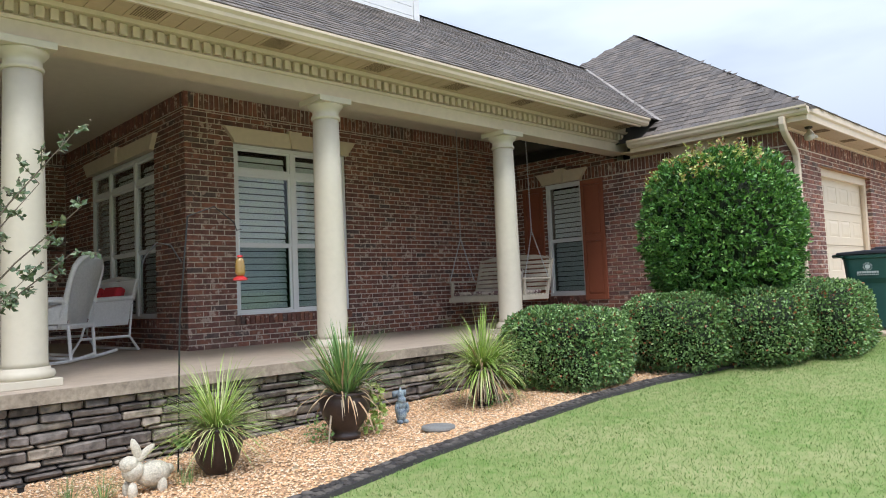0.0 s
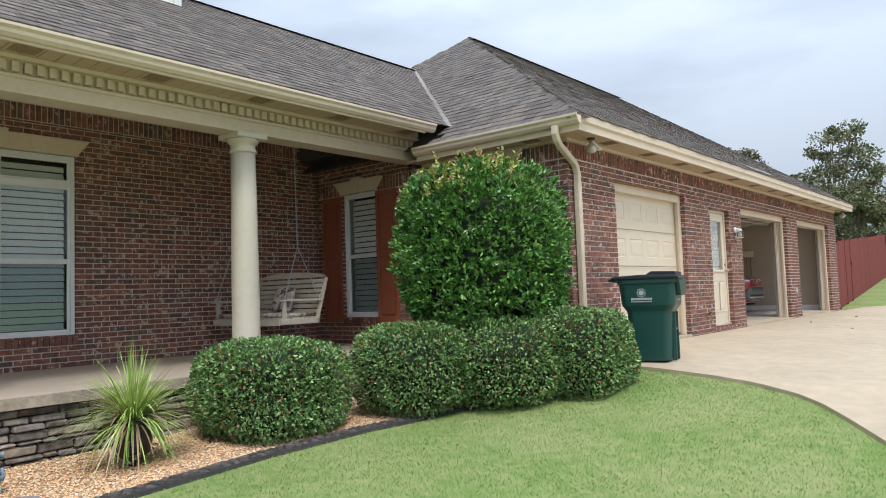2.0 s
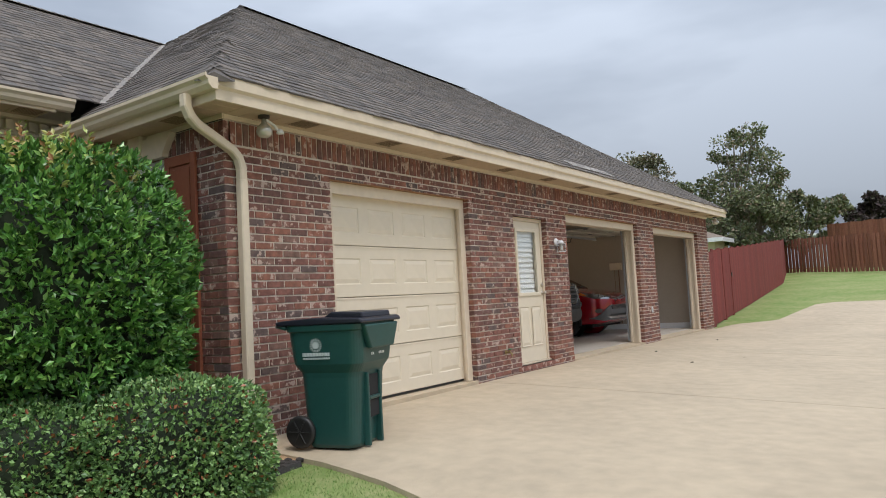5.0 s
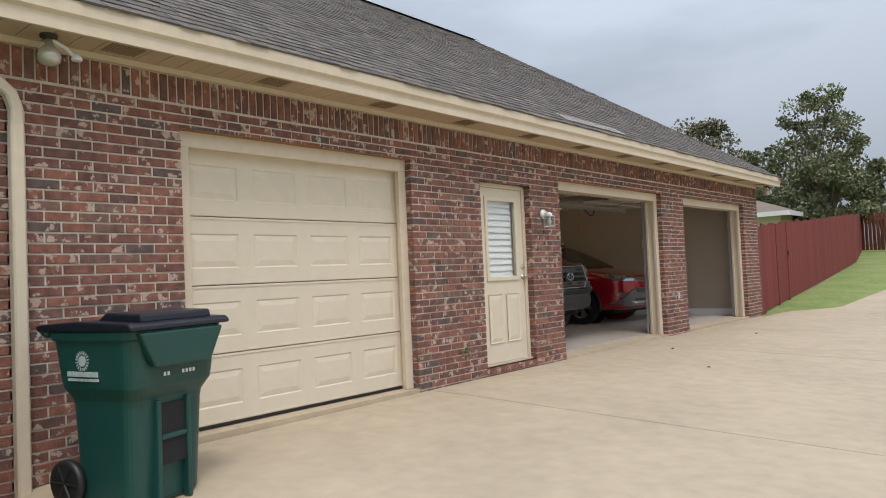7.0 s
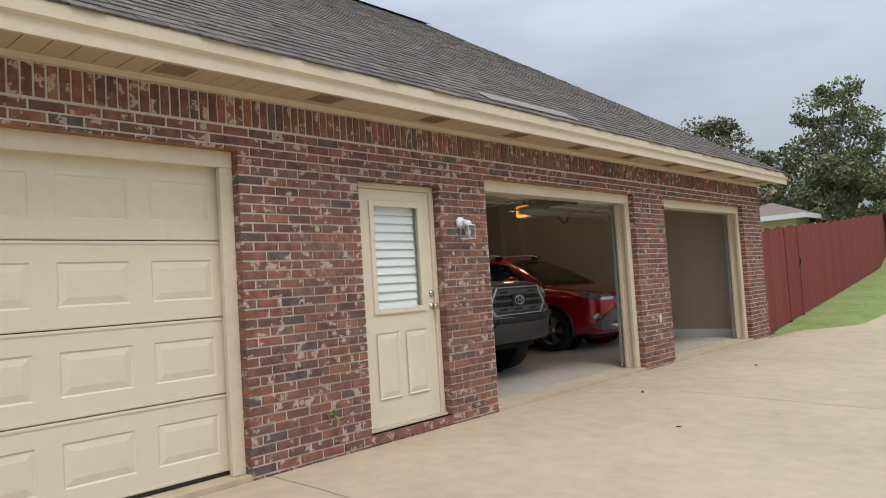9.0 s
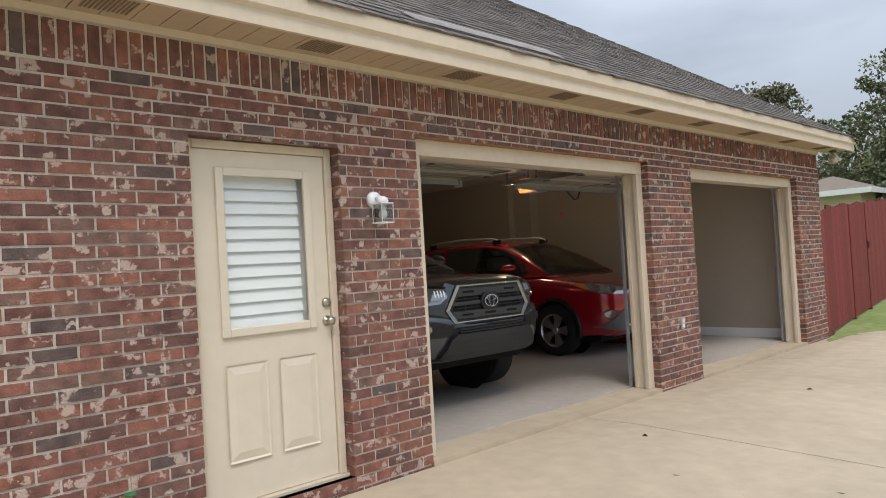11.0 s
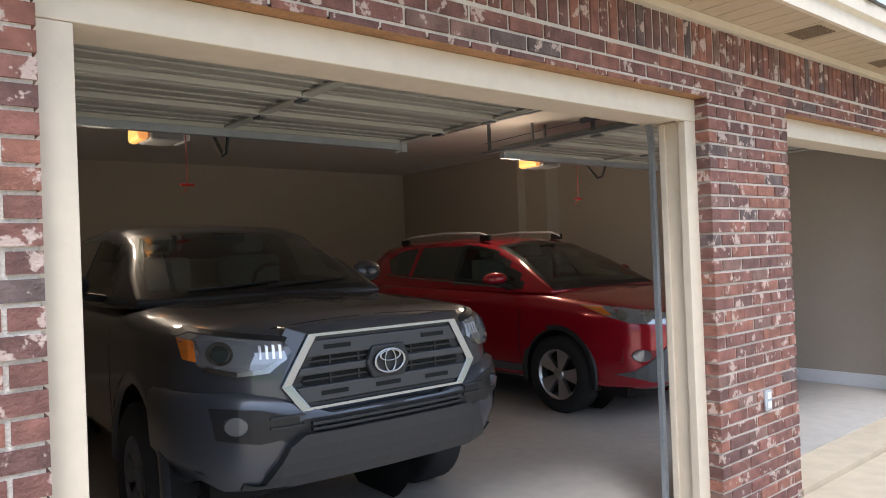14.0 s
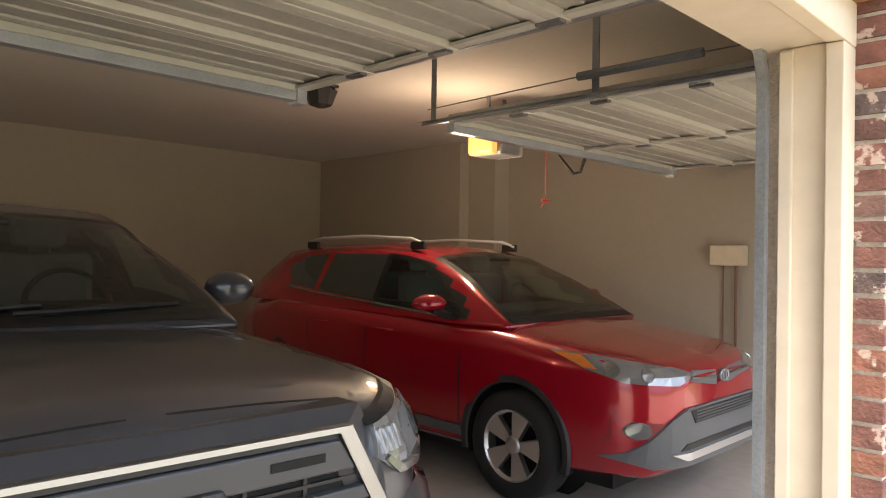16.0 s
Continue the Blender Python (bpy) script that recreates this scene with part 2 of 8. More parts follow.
def tube(bm, pts, r, seg=8, r2=None):
    """A round bar along points; r2: radius at the end."""
    pts = [Vector(p) for p in pts]
    rings = []
    for i, p in enumerate(pts):
        d = (pts[min(i + 1, len(pts) - 1)] - pts[max(i - 1, 0)]).normalized()
        a = d.orthogonal().normalized() if i == 0 else (rings_a - d * rings_a.dot(d)).normalized()
        rings_a = a
        b = d.cross(a)
        k = r if r2 is None else r + (r2 - r) * i / (len(pts) - 1)
        rings.append([bm.verts.new(p + (a * math.cos(2 * math.pi * j / seg) + b * math.sin(2 * math.pi * j / seg)) * k) for j in range(seg)])
    for s, t in zip(rings, rings[1:]):
        for j in range(seg):
            bm.faces.new((s[j], s[(j + 1) % seg], t[(j + 1) % seg], t[j]))
    bm.faces.new(rings[0][::-1])
    bm.faces.new(rings[-1])


def lathe(bm, prof, seg=24, at=(0, 0, 0), axis="Z"):
    """Turns (radius, height) pairs round an axis through at."""
    rings = []
    for r, h in prof:
        ring = []
        for j in range(seg):
            c, s = r * math.cos(2 * math.pi * j / seg), r * math.sin(2 * math.pi * j / seg)
            p = {"Z": (c, s, h), "X": (h, c, s), "Y": (s, h, c)}[axis]
            ring.append(bm.verts.new((p[0] + at[0], p[1] + at[1], p[2] + at[2])))
        rings.append(ring)
    for s, t in zip(rings, rings[1:]):
        for j in range(seg):
            bm.faces.new((s[j], s[(j + 1) % seg], t[(j + 1) % seg], t[j]))
    bm.faces.new(rings[0][::-1])
    bm.faces.new(rings[-1])


def prism(bm, outline, axis, a0, a1):
    """Extrudes an outline of (u, v) along axis x, y or z from a0 to a1."""
    def p(u, v, a):
        return {"x": (a, u, v), "y": (u, a, v), "z": (u, v, a)}[axis]
    s = [bm.verts.new(p(u, v, a0)) for u, v in outline]
    t = [bm.verts.new(p(u, v, a1)) for u, v in outline]
    for j in range(len(s)):
        k = (j + 1) % len(s)
        bm.faces.new((s[j], s[k], t[k], t[j]))
    bm.faces.new(s[::-1])
    bm.faces.new(t)
    bmesh.ops.recalc_face_normals(bm, faces=bm.faces)


def raw_mesh(name, verts, faces, material, smooth=False):
    me = bpy.data.meshes.new(name)
    me.from_pydata([tuple(v) for v in verts], [], faces)
    me.materials.append(material)
    if smooth:
        me.polygons.foreach_set("use_smooth", [True] * len(me.polygons))
    return me


def joined(name, verts, faces, material, parent=None, label="", kind="stuff"):
    ob = new(name, raw_mesh(name, verts, faces, material))
    if parent:
        ob.parent = parent
    return tagged(ob, label, kind=kind)


# ---- ground ----
YS = (-400, -40, -12, -3, 0, 2, 4.5, 6, 7, 21, 27, 44, 70, 600)
ZS = (-1.5, -1.2, -0.85, -0.66, -0.6, -0.54, -0.42, -0.25, -0.1, -0.03, 0.3, 1.35, 2.0, 3.0)


def gz(x, y):
    """Height of the ground."""
    z = float(np.mean([np.interp(y + d, YS, ZS) for d in (-0.6, -0.2, 0.2, 0.6)]))
    fall = 0.035 * min(max(x - 0.3, 0), 9.0) * float(np.interp(y, (-2, 5, 22, 32), (0.3, 1, 1, 0)))
    if x < 0.05 and y > 5:
        z = min(z, -0.08) if y < 21.2 else z
    return z - fall


def grid_sheet(name, xs, ys, material, lift=0.0, kind="structure", label=""):
    verts = [(x, y, gz(x, y) + lift) for y in ys for x in xs]
    nx = len(xs)
    faces = [(j * nx + i, j * nx + i + 1, (j + 1) * nx + i + 1, (j + 1) * nx + i) for j in range(len(ys) - 1) for i in range(nx - 1)]
    me = raw_mesh(name, verts, faces, material, True)
    return tagged(new(name, me), label, kind=kind)


def span(*stops):
    out = []
    for (a, step), (b, _) in zip(stops, stops[1:]):
        n = max(1, round((b - a) / step))
        out += [a + (b - a) * i / n for i in range(n)]
    return out + [stops[-1][0]]


grid_sheet("ground", span((-500, 60), (-60, 8), (-12, 1), (-3, 0.4), (9, 2), (25, 10), (85, 80), (600, 1)),
           span((-400, 60), (-40, 6), (-10, 1), (-4, 0.4), (9, 1), (50, 5), (90, 60), (600, 1)), M_LAWN, label="mown green lawn running uphill to the fences")

LEFT_Y = (-30, -6, 0, 2.5, 4.2, 4.7, 5.2, 5.67, 6.0, 6.24, 6.5, 6.66, 6.74, 6.80, 6.805, 21.15, 21.3, 22.2, 24.5, 26.2, 26.8, 27.0)
LEFT_X = (9.5, 7.6, 5.9, 4.9, 4.05, 3.76, 3.45, 3.12, 2.86, 2.6, 2.12, 1.6, 1.1, 0.75, 0.02, 0.02, 0.5, 1.2, 1.35, 1.5, 2.0, 3.4)


def slab(parent, x0, x1, y0, y1):
    """One driveway slab draped on the ground, cut by the driveway's curved edge."""
    n = max(2, round((y1 - y0) / (0.06 if 4 < y1 < 12 else 0.25)))
    ys = [y0 + (y1 - y0) * i / n for i in range(n + 1)]
    nx = max(2, round((x1 - x0) / 0.5)) + 1
    verts, faces = [], []
    rows = []
    for y in ys:
        xl = max(x0, float(np.interp(y, LEFT_Y, LEFT_X)))
        if xl >= x1 - 0.02:
            continue
        rows.append(len(verts))
        for dz in (0.035, -0.12):
            for i in range(nx):
                x = xl + (x1 - xl) * i / (nx - 1)
                verts.append((x, y, gz(x, y) + dz))
    if len(rows) < 2:
        return
    for a, b in zip(rows, rows[1:]):
        for i in range(nx - 1):
            faces.append((a + i, a + i + 1, b + i + 1, b + i))
        faces.append((a, b, b + nx, a + nx))
        faces.append((a + nx - 1, a + 2 * nx - 1, b + 2 * nx - 1, b + nx - 1))
    for a in (rows[0], rows[-1]):
        for i in range(nx - 1):
            faces.append((a + i, a + nx + i, a + nx + i + 1, a + i + 1))
    ob = new("driveway_slab", raw_mesh("driveway_slab", verts, faces, M_CONCRETE))
    ob.parent = parent


road = thing("driveway", "pale tan broom-finished concrete driveway with hairline joints", kind="structure")
for xa, xb in ((0.02, 18.0),):
    for ya, yb in ((-30, -8.0), (-7.99, -0.5), (-0.49, 5.0), (5.012, 10.5), (10.512, 14.83), (14.842, 21.3), (21.312, 27.0)):
        slab(road, xa, xb, ya, yb)

# planting bed
EDGE = [(-0.05, -4.2), (-0.12, -2.5), (-0.26, -0.9), (-0.46, 0.2), (-0.56, 1.3), (-0.6, 2.6), (-0.5, 3.6), (-0.2, 4.6), (0.12, 5.2), (0.45, 5.75), (0.62, 6.2), (0.68, 6.8)]


def edge_x(y):
    return float(np.interp(y, [p[1] for p in EDGE], [p[0] for p in EDGE]))


verts, faces = [], []
ys = [-4.2 + 0.2 * i for i in range(56)]
for y in ys:
    for i in range(9):
        x = -2.25 + (edge_x(y) + 2.25) * i / 8
        verts.append((x, y, gz(max(x, -1), y) + 0.012 + 0.01 * math.sin(x * 3 + y * 2)))
for j in range(len(ys) - 1):
    for i in range(8):
        faces.append((j * 9 + i, j * 9 + i + 1, j * 9 + i + 10, j * 9 + i + 9))
tagged(new("bed", raw_mesh("bed", verts, faces, M_BEDSOIL, True)), "gravel planting bed along the porch", kind="structure")

# ---- porch slab and garage floor ----
porch = thing("porch_floor", "raised tan concrete porch floor with a worn edge", kind="structure")
part("porch_slab", boxm(-12.0, -2.16, -9.0, 6.70, -0.03, 0.04), M_SLAB, porch, bevel=0.008)
part("slab_edge", boxm(-2.158, -2.13, -9.0, 6.6, -0.06, 0.037), M_SLAB_EDGE, porch, "dark weathered slab edge")
part("core", boxm(-12.0, -2.3, -9.0, 6.70, -0.9, -0.032), M_MORTAR, porch)
gfloor = thing("garage_floor", "smooth grey-tan garage concrete floor", kind="structure")
part("floor_slab", boxm(-8.2, -0.3, 6.9, 20.7, -0.2, 0.0), M_GFLOOR, gfloor)
for y0, y1 in ((7.95, 10.37), (13.1, 16.18), (17.06, 20.08)):
    part("threshold", boxm(-0.298, 0.012, y0, y1, -0.2, -0.012), M_CONCRETE, gfloor)

# ---- brick walls ----
BL, BH, ML, MH = 0.190, 0.055, 0.0132, 0.0127
PL, PH = BL + ML, BH + MH
brick_bins = {}


def wall_rects(a0, a1, z0, z1, holes, soldier_top):
    """Bricks of a wall in running bond as (a, b, z, z'), cut round the holes (a0, a1, z0, z1)."""
    out = []

    def cut(a, b, z, zz):
        spans = [(a, b)]
        for h0, h1, g0, g1 in holes:
            if z < g1 < zz - 0.012 and min(b, h1) - max(a, h0) > 0.03:
                out.append((max(a, h0), min(b, h1), g1, zz))
            if z < g1 - 0.001 and zz > g0 + 0.03:
                nxt = []
                for s, e in spans:
                    if e <= h0 or s >= h1:
                        nxt.append((s, e))
                    else:
                        if s < h0 - 0.02:
                            nxt.append((s, h0))
                        if e > h1 + 0.02:
                            nxt.append((h1, e))
                spans = nxt
        out.extend((s, e, z, zz) for s, e in spans if e - s > 0.03)

    def tidy(row):
        ends = {a0, a1, *[h for q in holes for h in q[:2]]}
        kept = [r for r in row if r[1] - r[0] > 0.05]
        done = []
        for s, e, z, zz in kept:
            s = next((h for h in ends if 0 < s - h < 0.0612 and not any(q[0] <= h < q[1] and q[2] < zz and q[3] > z for q in holes)), s)
            e = next((h for h in ends if 0 < h - e < 0.0612 and not any(q[0] < h <= q[1] and q[2] < zz and q[3] > z for q in holes)), e)
            done.append((s, e, z, zz))
        return done

    top = z1 - (0.2 if soldier_top else 0)
    n = int((top - z0) / PH + 0.01)
    last = top - MH - (z0 + n * PH)
    for k in range(n + (last > 0.012)):
        z = z0 + k * PH
        BH = last if k == n else 0.055
        a = a0 - (PL / 2 if k % 2 else 0)
        while a < a1:
            cut(max(a, a0), min(a + BL, a1), z, z + BH)
            a += PL
        first = next((i for i, r in enumerate(out) if r[2] == z), len(out))
        out[first:] = tidy(out[first:])
    if soldier_top:
        a = a0
        while a < a1 - 0.03:
            cut(a, min(a + 0.055, a1), top, z1 - 0.008)
            a += PH
    return out


def wall_shell(parent, axis, pos, face, thick, a0, a1, z0, z1, holes):
    """The wall behind the bricks: solid boxes round the holes, as one mesh. face: +1 or -1, the way the bricks look."""
    bm = bmesh.new()
    cutsa = sorted({a0, a1, *[h for q in holes for h in q[:2]]})
    for s, e in zip(cutsa, cutsa[1:]):
        zs = [(z0, z1)]
        for h0, h1, g0, g1 in holes:
            if h0 < (s + e) / 2 < h1:
                nz = []
                for u, v in zs:
                    if u < g0:
                        nz.append((u, g0))
                    if g1 < v:
                        nz.append((g1, v))
                zs = nz
        for u, v in zs:
            p0, p1 = sorted((pos - face * 0.002, pos - face * thick))
            if axis == "x":
                box(bm, p0, p1, s, e, u, v)
            else:
                box(bm, s, e, p0, p1, u, v)
    bmesh.ops.remove_doubles(bm, verts=bm.verts, dist=0.0005)
    part("mortar_core", bm, M_MORTAR, parent)


def brick_wall(name, axis, pos, face, thick, a0, a1, z0, z1, holes=(), soldier_top=True, near=None, shell_end=None, label="dark red-brown mottled brick wall"):
    w = thing(name, label, kind="structure")
    wall_shell(w, axis, pos, face, thick, a0 + 0.003, a1 - 0.003 if shell_end is None else shell_end, z0, z1, [(h[0] - 0.01, h[1] + 0.01, h[2], h[3] + 0.01) for h in holes])
    brick_bins[name] = (w, axis, pos, face, wall_rects(a0, a1, z0, z1, holes, soldier_top), near, {round(v, 3) for h in holes for v in h[:2]} | {round(a0, 3), round(a1, 3)})
    return w


SOFFIT_Z = 2.66
WY = 6.72
HOLES_G = [(7.95, 10.37, -0.2, 2.24), (11.47, 12.44, 0.04, 2.11), (13.1, 16.18, -0.2, 2.24), (17.06, 20.08, -0.2, 2.24)]
brick_wall("wall_garage_front", "x", 0.0, 1, 0.3, WY, 20.95, -0.16, 2.62, HOLES_G, near=(10.25, 16.4))
W2 = (-4.16, -3.38, 0.46, 2.42)
W3 = (-1.56, -0.80, 0.46, 2.42)
brick_wall("wall_wing_side", "y", WY, -1, 0.3, -4.79, -0.002, -0.5, 2.62, [W2, W3], shell_end=-0.31)
brick_wall("wall_wing_side_upper", "y", WY, -1, 0.3, -4.79, -2.72, 2.622, 3.25)
W1 = (1.05, 2.82, 0.42, 2.66)
brick_wall("wall_porch_front", "x", -4.79, 1, 0.3, 0.4, WY - 0.012, 0.04, 3.25, [W1])
W0 = (-8.2, -5.72, 0.42, 2.66)
brick_wall("wall_porch_side", "y", 0.4, -1, 0.3, -9.5, -4.792, 0.04, 3.25, [W0], shell_end=-5.1)
brick_wall("wall_porch_far", "x", -9.5, 1, 0.3, -9.0, 0.388, 0.04, 3.25)
brick_wall("wall_garage_end", "y", 20.95, 1, 0.3, -8.2, -0.002, -0.5, 2.69, shell_end=-0.31)
tagged(part("wall_garage_back", boxm(-8.4, -8.2, 6.75, 20.95, -0.5, 2.9), M_MORTAR, None), kind="structure")
tagged(part("wall_house_rear", boxm(-12.2, -12.0, -9.0, 6.75, -0.5, 3.4), M_MORTAR, None), kind="structure")
tagged(part("wall_house_end", boxm(-12.0, -2.4, -9.2, -9.0, -0.5, 3.0), M_MORTAR, None), kind="structure")

# garage interior lining
GZ = 2.87
tagged(part("wall_garage_inner_left", boxm(-8.19, -0.31, 10.5, 10.6, 0, GZ), M_GWALL, None), "tan drywall garage side wall", kind="structure")
tagged(part("wall_garage_inner_back", boxm(-8.19, -7.9, 10.6, 20.6, 0, GZ), M_GWALL, None), "tan drywall garage back wall", kind="structure")
tagged(part("wall_garage_inner_right", boxm(-7.898, -0.31, 20.4, 20.6, 0, GZ), M_GWALL, None), "tan drywall garage side wall", kind="structure")
tagged(part("wall_pier", boxm(-5.15, -4.75, 20.15, 20.398, 0, GZ), M_GWALL, None), "tan boxed pier on the garage wall", kind="structure")
tagged(part("wall_garage_recess", boxm(-7.898, -5.152, 20.0, 20.398, 0, GZ), M_GWALL, None), "tan drywall garage side wall", kind="structure")
bmx = bmesh.new()
for y0, y1 in ((10.6, 13.08), (16.2, 17.04), (20.1, 20.398)):
    box(bmx, -0.31, -0.302, y0, y1, 0, GZ)
box(bmx, -0.31, -0.302, 13.08, 20.0, 2.26, GZ)
tagged(part("wall_garage_inner_front", bmx, M_GWALL, None), kind="structure")
tagged(part("ceiling_garage", boxm(-8.19, -0.302, 10.5, 20.6, GZ, GZ + 0.008), M_GCEIL, None), "white textured garage ceiling", kind="structure")
bmx = bmesh.new()
box(bmx, -4.75, -0.32, 20.382, 20.399, 0, 0.13)
box(bmx, -7.9, -7.885, 10.6, 20.0, 0, 0.13)
tagged(part("baseboard", bmx, M_WHITE, None), "white painted garage baseboard", kind="structure")

# ---- porch ceiling, beam, soffits ----
tagged(part("ceiling_porch", boxm(-9.5, -2.72, -9.0, 6.70, 3.25, 3.28), mat("porch_ceiling_paint", (0.68, 0.61, 0.50), 0.7, vary=0.04), None), "tan painted porch ceiling", kind="structure")
beam = thing("porch_beam", "cream boxed porch beam with a dentil band", kind="structure")
part("fascia_board", boxm(-2.72, -2.44, -9.0, 6.69, 2.70, 2.88), M_TRIM, beam, bevel=0.006)
bmx = bmesh.new()
prism(bmx, [(-2.438, 2.835), (-2.42, 2.84), (-2.415, 2.865), (-2.438, 2.88)], "y", -9.0, 6.69)
box(bmx, -2.72, -2.45, -9.0, 6.69, 2.882, 3.25)
prism(bmx, [(-2.448, 2.98), (-2.38, 2.995), (-2.37, 3.03), (-2.448, 3.03)], "y", -9.0, 6.69)
part("moulding", bmx, M_TRIM, beam)
SHARED = {}


def shared_piece(name, key, make, material, parent, at, rz=0.0):
    if key not in SHARED:
        SHARED[key] = mesh_of(name, make(), material)
    ob = new(name, SHARED[key])
    ob.parent = parent
    ob.location = at
    ob.rotation_euler = (0, 0, rz)
    return ob


y = -6.0
while y < 6.6:
    shared_piece("dentil", "dentil", lambda: boxm(-0.026, 0.026, -0.03, 0.03, -0.045, 0.045), M_TRIM, beam, (-2.424, y, 2.933))
    y += 0.105


def soffit(parent, x0, x1, y0, y1, z, along, gap=0.3, vents=()):
    """Soffit panels with their joints; along: the way the house wall runs."""
    a0, a1 = (y0, y1) if along == "y" else (x0, x1)
    n = 2 * max(1, round((a1 - a0) / gap))
    for i in range(n):
        s, e = a0 + (a1 - a0) * i / n, a0 + (a1 - a0) * (i + 1) / n - 0.006
        bm = boxm(x0, x1, s, e, z, z + 0.015) if along == "y" else boxm(s, e, y0, y1, z, z + 0.015)
        part("soffit_panel", bm, M_SOFFIT, parent)
        if i % 8 == 4:
            e += (a1 - a0) / n
            vb = bmesh.new()
            m = 0.07
            for a in range(12):
                for b in range(11):
                    if along == "y":
                        u, v = x0 + m + (x1 - x0 - 2 * m) * (a + 0.5 + b % 2 * 0.4) / 12, s + 0.03 + (e - s - 0.06) * (b + 0.5) / 11
                    else:
                        v, u = y0 + m + (y1 - y0 - 2 * m) * (a + 0.5 + b % 2 * 0.4) / 12, s + 0.03 + (e - s - 0.06) * (b + 0.5) / 11
                    box(vb, u - 0.007, u + 0.007, v - 0.006, v + 0.006, z - 0.003, z - 0.001)
            part("vent_slots", vb, M_VENT, parent, kind="stuff")


sof = thing("soffit_porch", "tan vinyl soffit with perforated vent panels under the porch eave", kind="structure")
soffit(sof, -2.36, -1.98, -9.0, 6.3, 3.025, "y")
sof = thing("soffit_garage", "tan vinyl soffit with perforated vent panels under the garage eave", kind="structure")
soffit(sof, 0.03, 0.36, WY - 0.005, 21.3, SOFFIT_Z, "y")
soffit(sof, -2.4, 0.36, 6.39, WY - 0.01, SOFFIT_Z, "x")
bmx = bmesh.new()
box(bmx, 0.0, 0.028, WY - 0.01, 20.95, 2.62, SOFFIT_Z)
box(bmx, -2.4, 0.028, WY - 0.028, WY - 0.012, 2.62, SOFFIT_Z)
part("frieze_board", bmx, M_TRIM, sof)

# ---- roofs ----
P = 0.68
PE, PS = 0.6706, 0.7757
EX, EYE0, EZ = 0.40, 6.35, 2.83
RX, PY = -4.4, 10.5
FAR = 21.35
PX, PZ = -1.9, 3.14


RZ = EZ + PE * 4.8


RIDGE_X = -5.10
RIDGE_Z = PZ + P * (PX - RIDGE_X)
wing_roof = thing("roof_wing", "brown-grey shingled hip roof over the garages", kind="structure")
bmx = bmesh.new()
a, b, c, d = [bmx.verts.new((x, y, EZ - 0.02)) for x, y in ((EX, EYE0), (EX, FAR), (2 * RX - EX, FAR), (2 * RX - EX, EYE0))]
r0, r1 = bmx.verts.new((RX, PY, RZ - 0.02)), bmx.verts.new((RX, FAR - 4.15, RZ - 0.02))
for f in ((a, b, r1, r0), (b, c, r1), (c, d, r0, r1), (d, a, r0)):
    bmx.faces.new(f)
low = [bmx.verts.new(p) for p in ((EX - 0.45, EYE0 + 0.4, 2.89), (EX - 0.45, FAR - 0.45, 2.89), (2 * RX - EX + 0.45, FAR - 0.45, 2.89), (2 * RX - EX + 0.45, EYE0 + 0.4, 2.89))]
for i in range(4):
    bmx.faces.new((low[i], low[(i + 1) % 4], (a, b, c, d)[(i + 1) % 4], (a, b, c, d)[i]))
bmx.faces.new(low[::-1])
part("roof_deck", bmx, M_ROOFDECK, wing_roof)
v0 = [Vector((EX + 0.02 - d, y, EZ + PE * d + 0.022)) for d, y in ((0.12, 12.9), (0.12, 14.5), (0.3, 14.5), (0.3, 12.9))]
bmx = bmesh.new()
bmx.faces.new([bmx.verts.new(p) for p in v0])
bmesh.ops.solidify(bmx, geom=bmx.faces[:], thickness=0.01)
part("flashing_strip", bmx, M_FLASH, wing_roof, "pale metal flashing strip")
main_roof = thing("roof_main", "brown-grey shingled roof over the porch and house", kind="structure")
bmx = bmesh.new()
prism(bmx, [(PX, PZ - 0.02), (RIDGE_X, RIDGE_Z - 0.02), (-12.4, RIDGE_Z - 0.02 - 0.4 * P * 7.25), (-12.4, PZ + 0.15), (-2.4, PZ + 0.15), (-1.98, PZ - 0.06)], "y", -9.4, 6.35)
prism(bmx, [(RIDGE_X + 2.4, RIDGE_Z - 0.02 - 2.4 * P), (RIDGE_X, RIDGE_Z - 0.02), (-9.0, RIDGE_Z - 2.0), (-9.0, 3.0), (RIDGE_X + 2.4, 3.0)], "y", 6.35, 9.9)
part("roof_deck", bmx, M_ROOFDECK, main_roof)


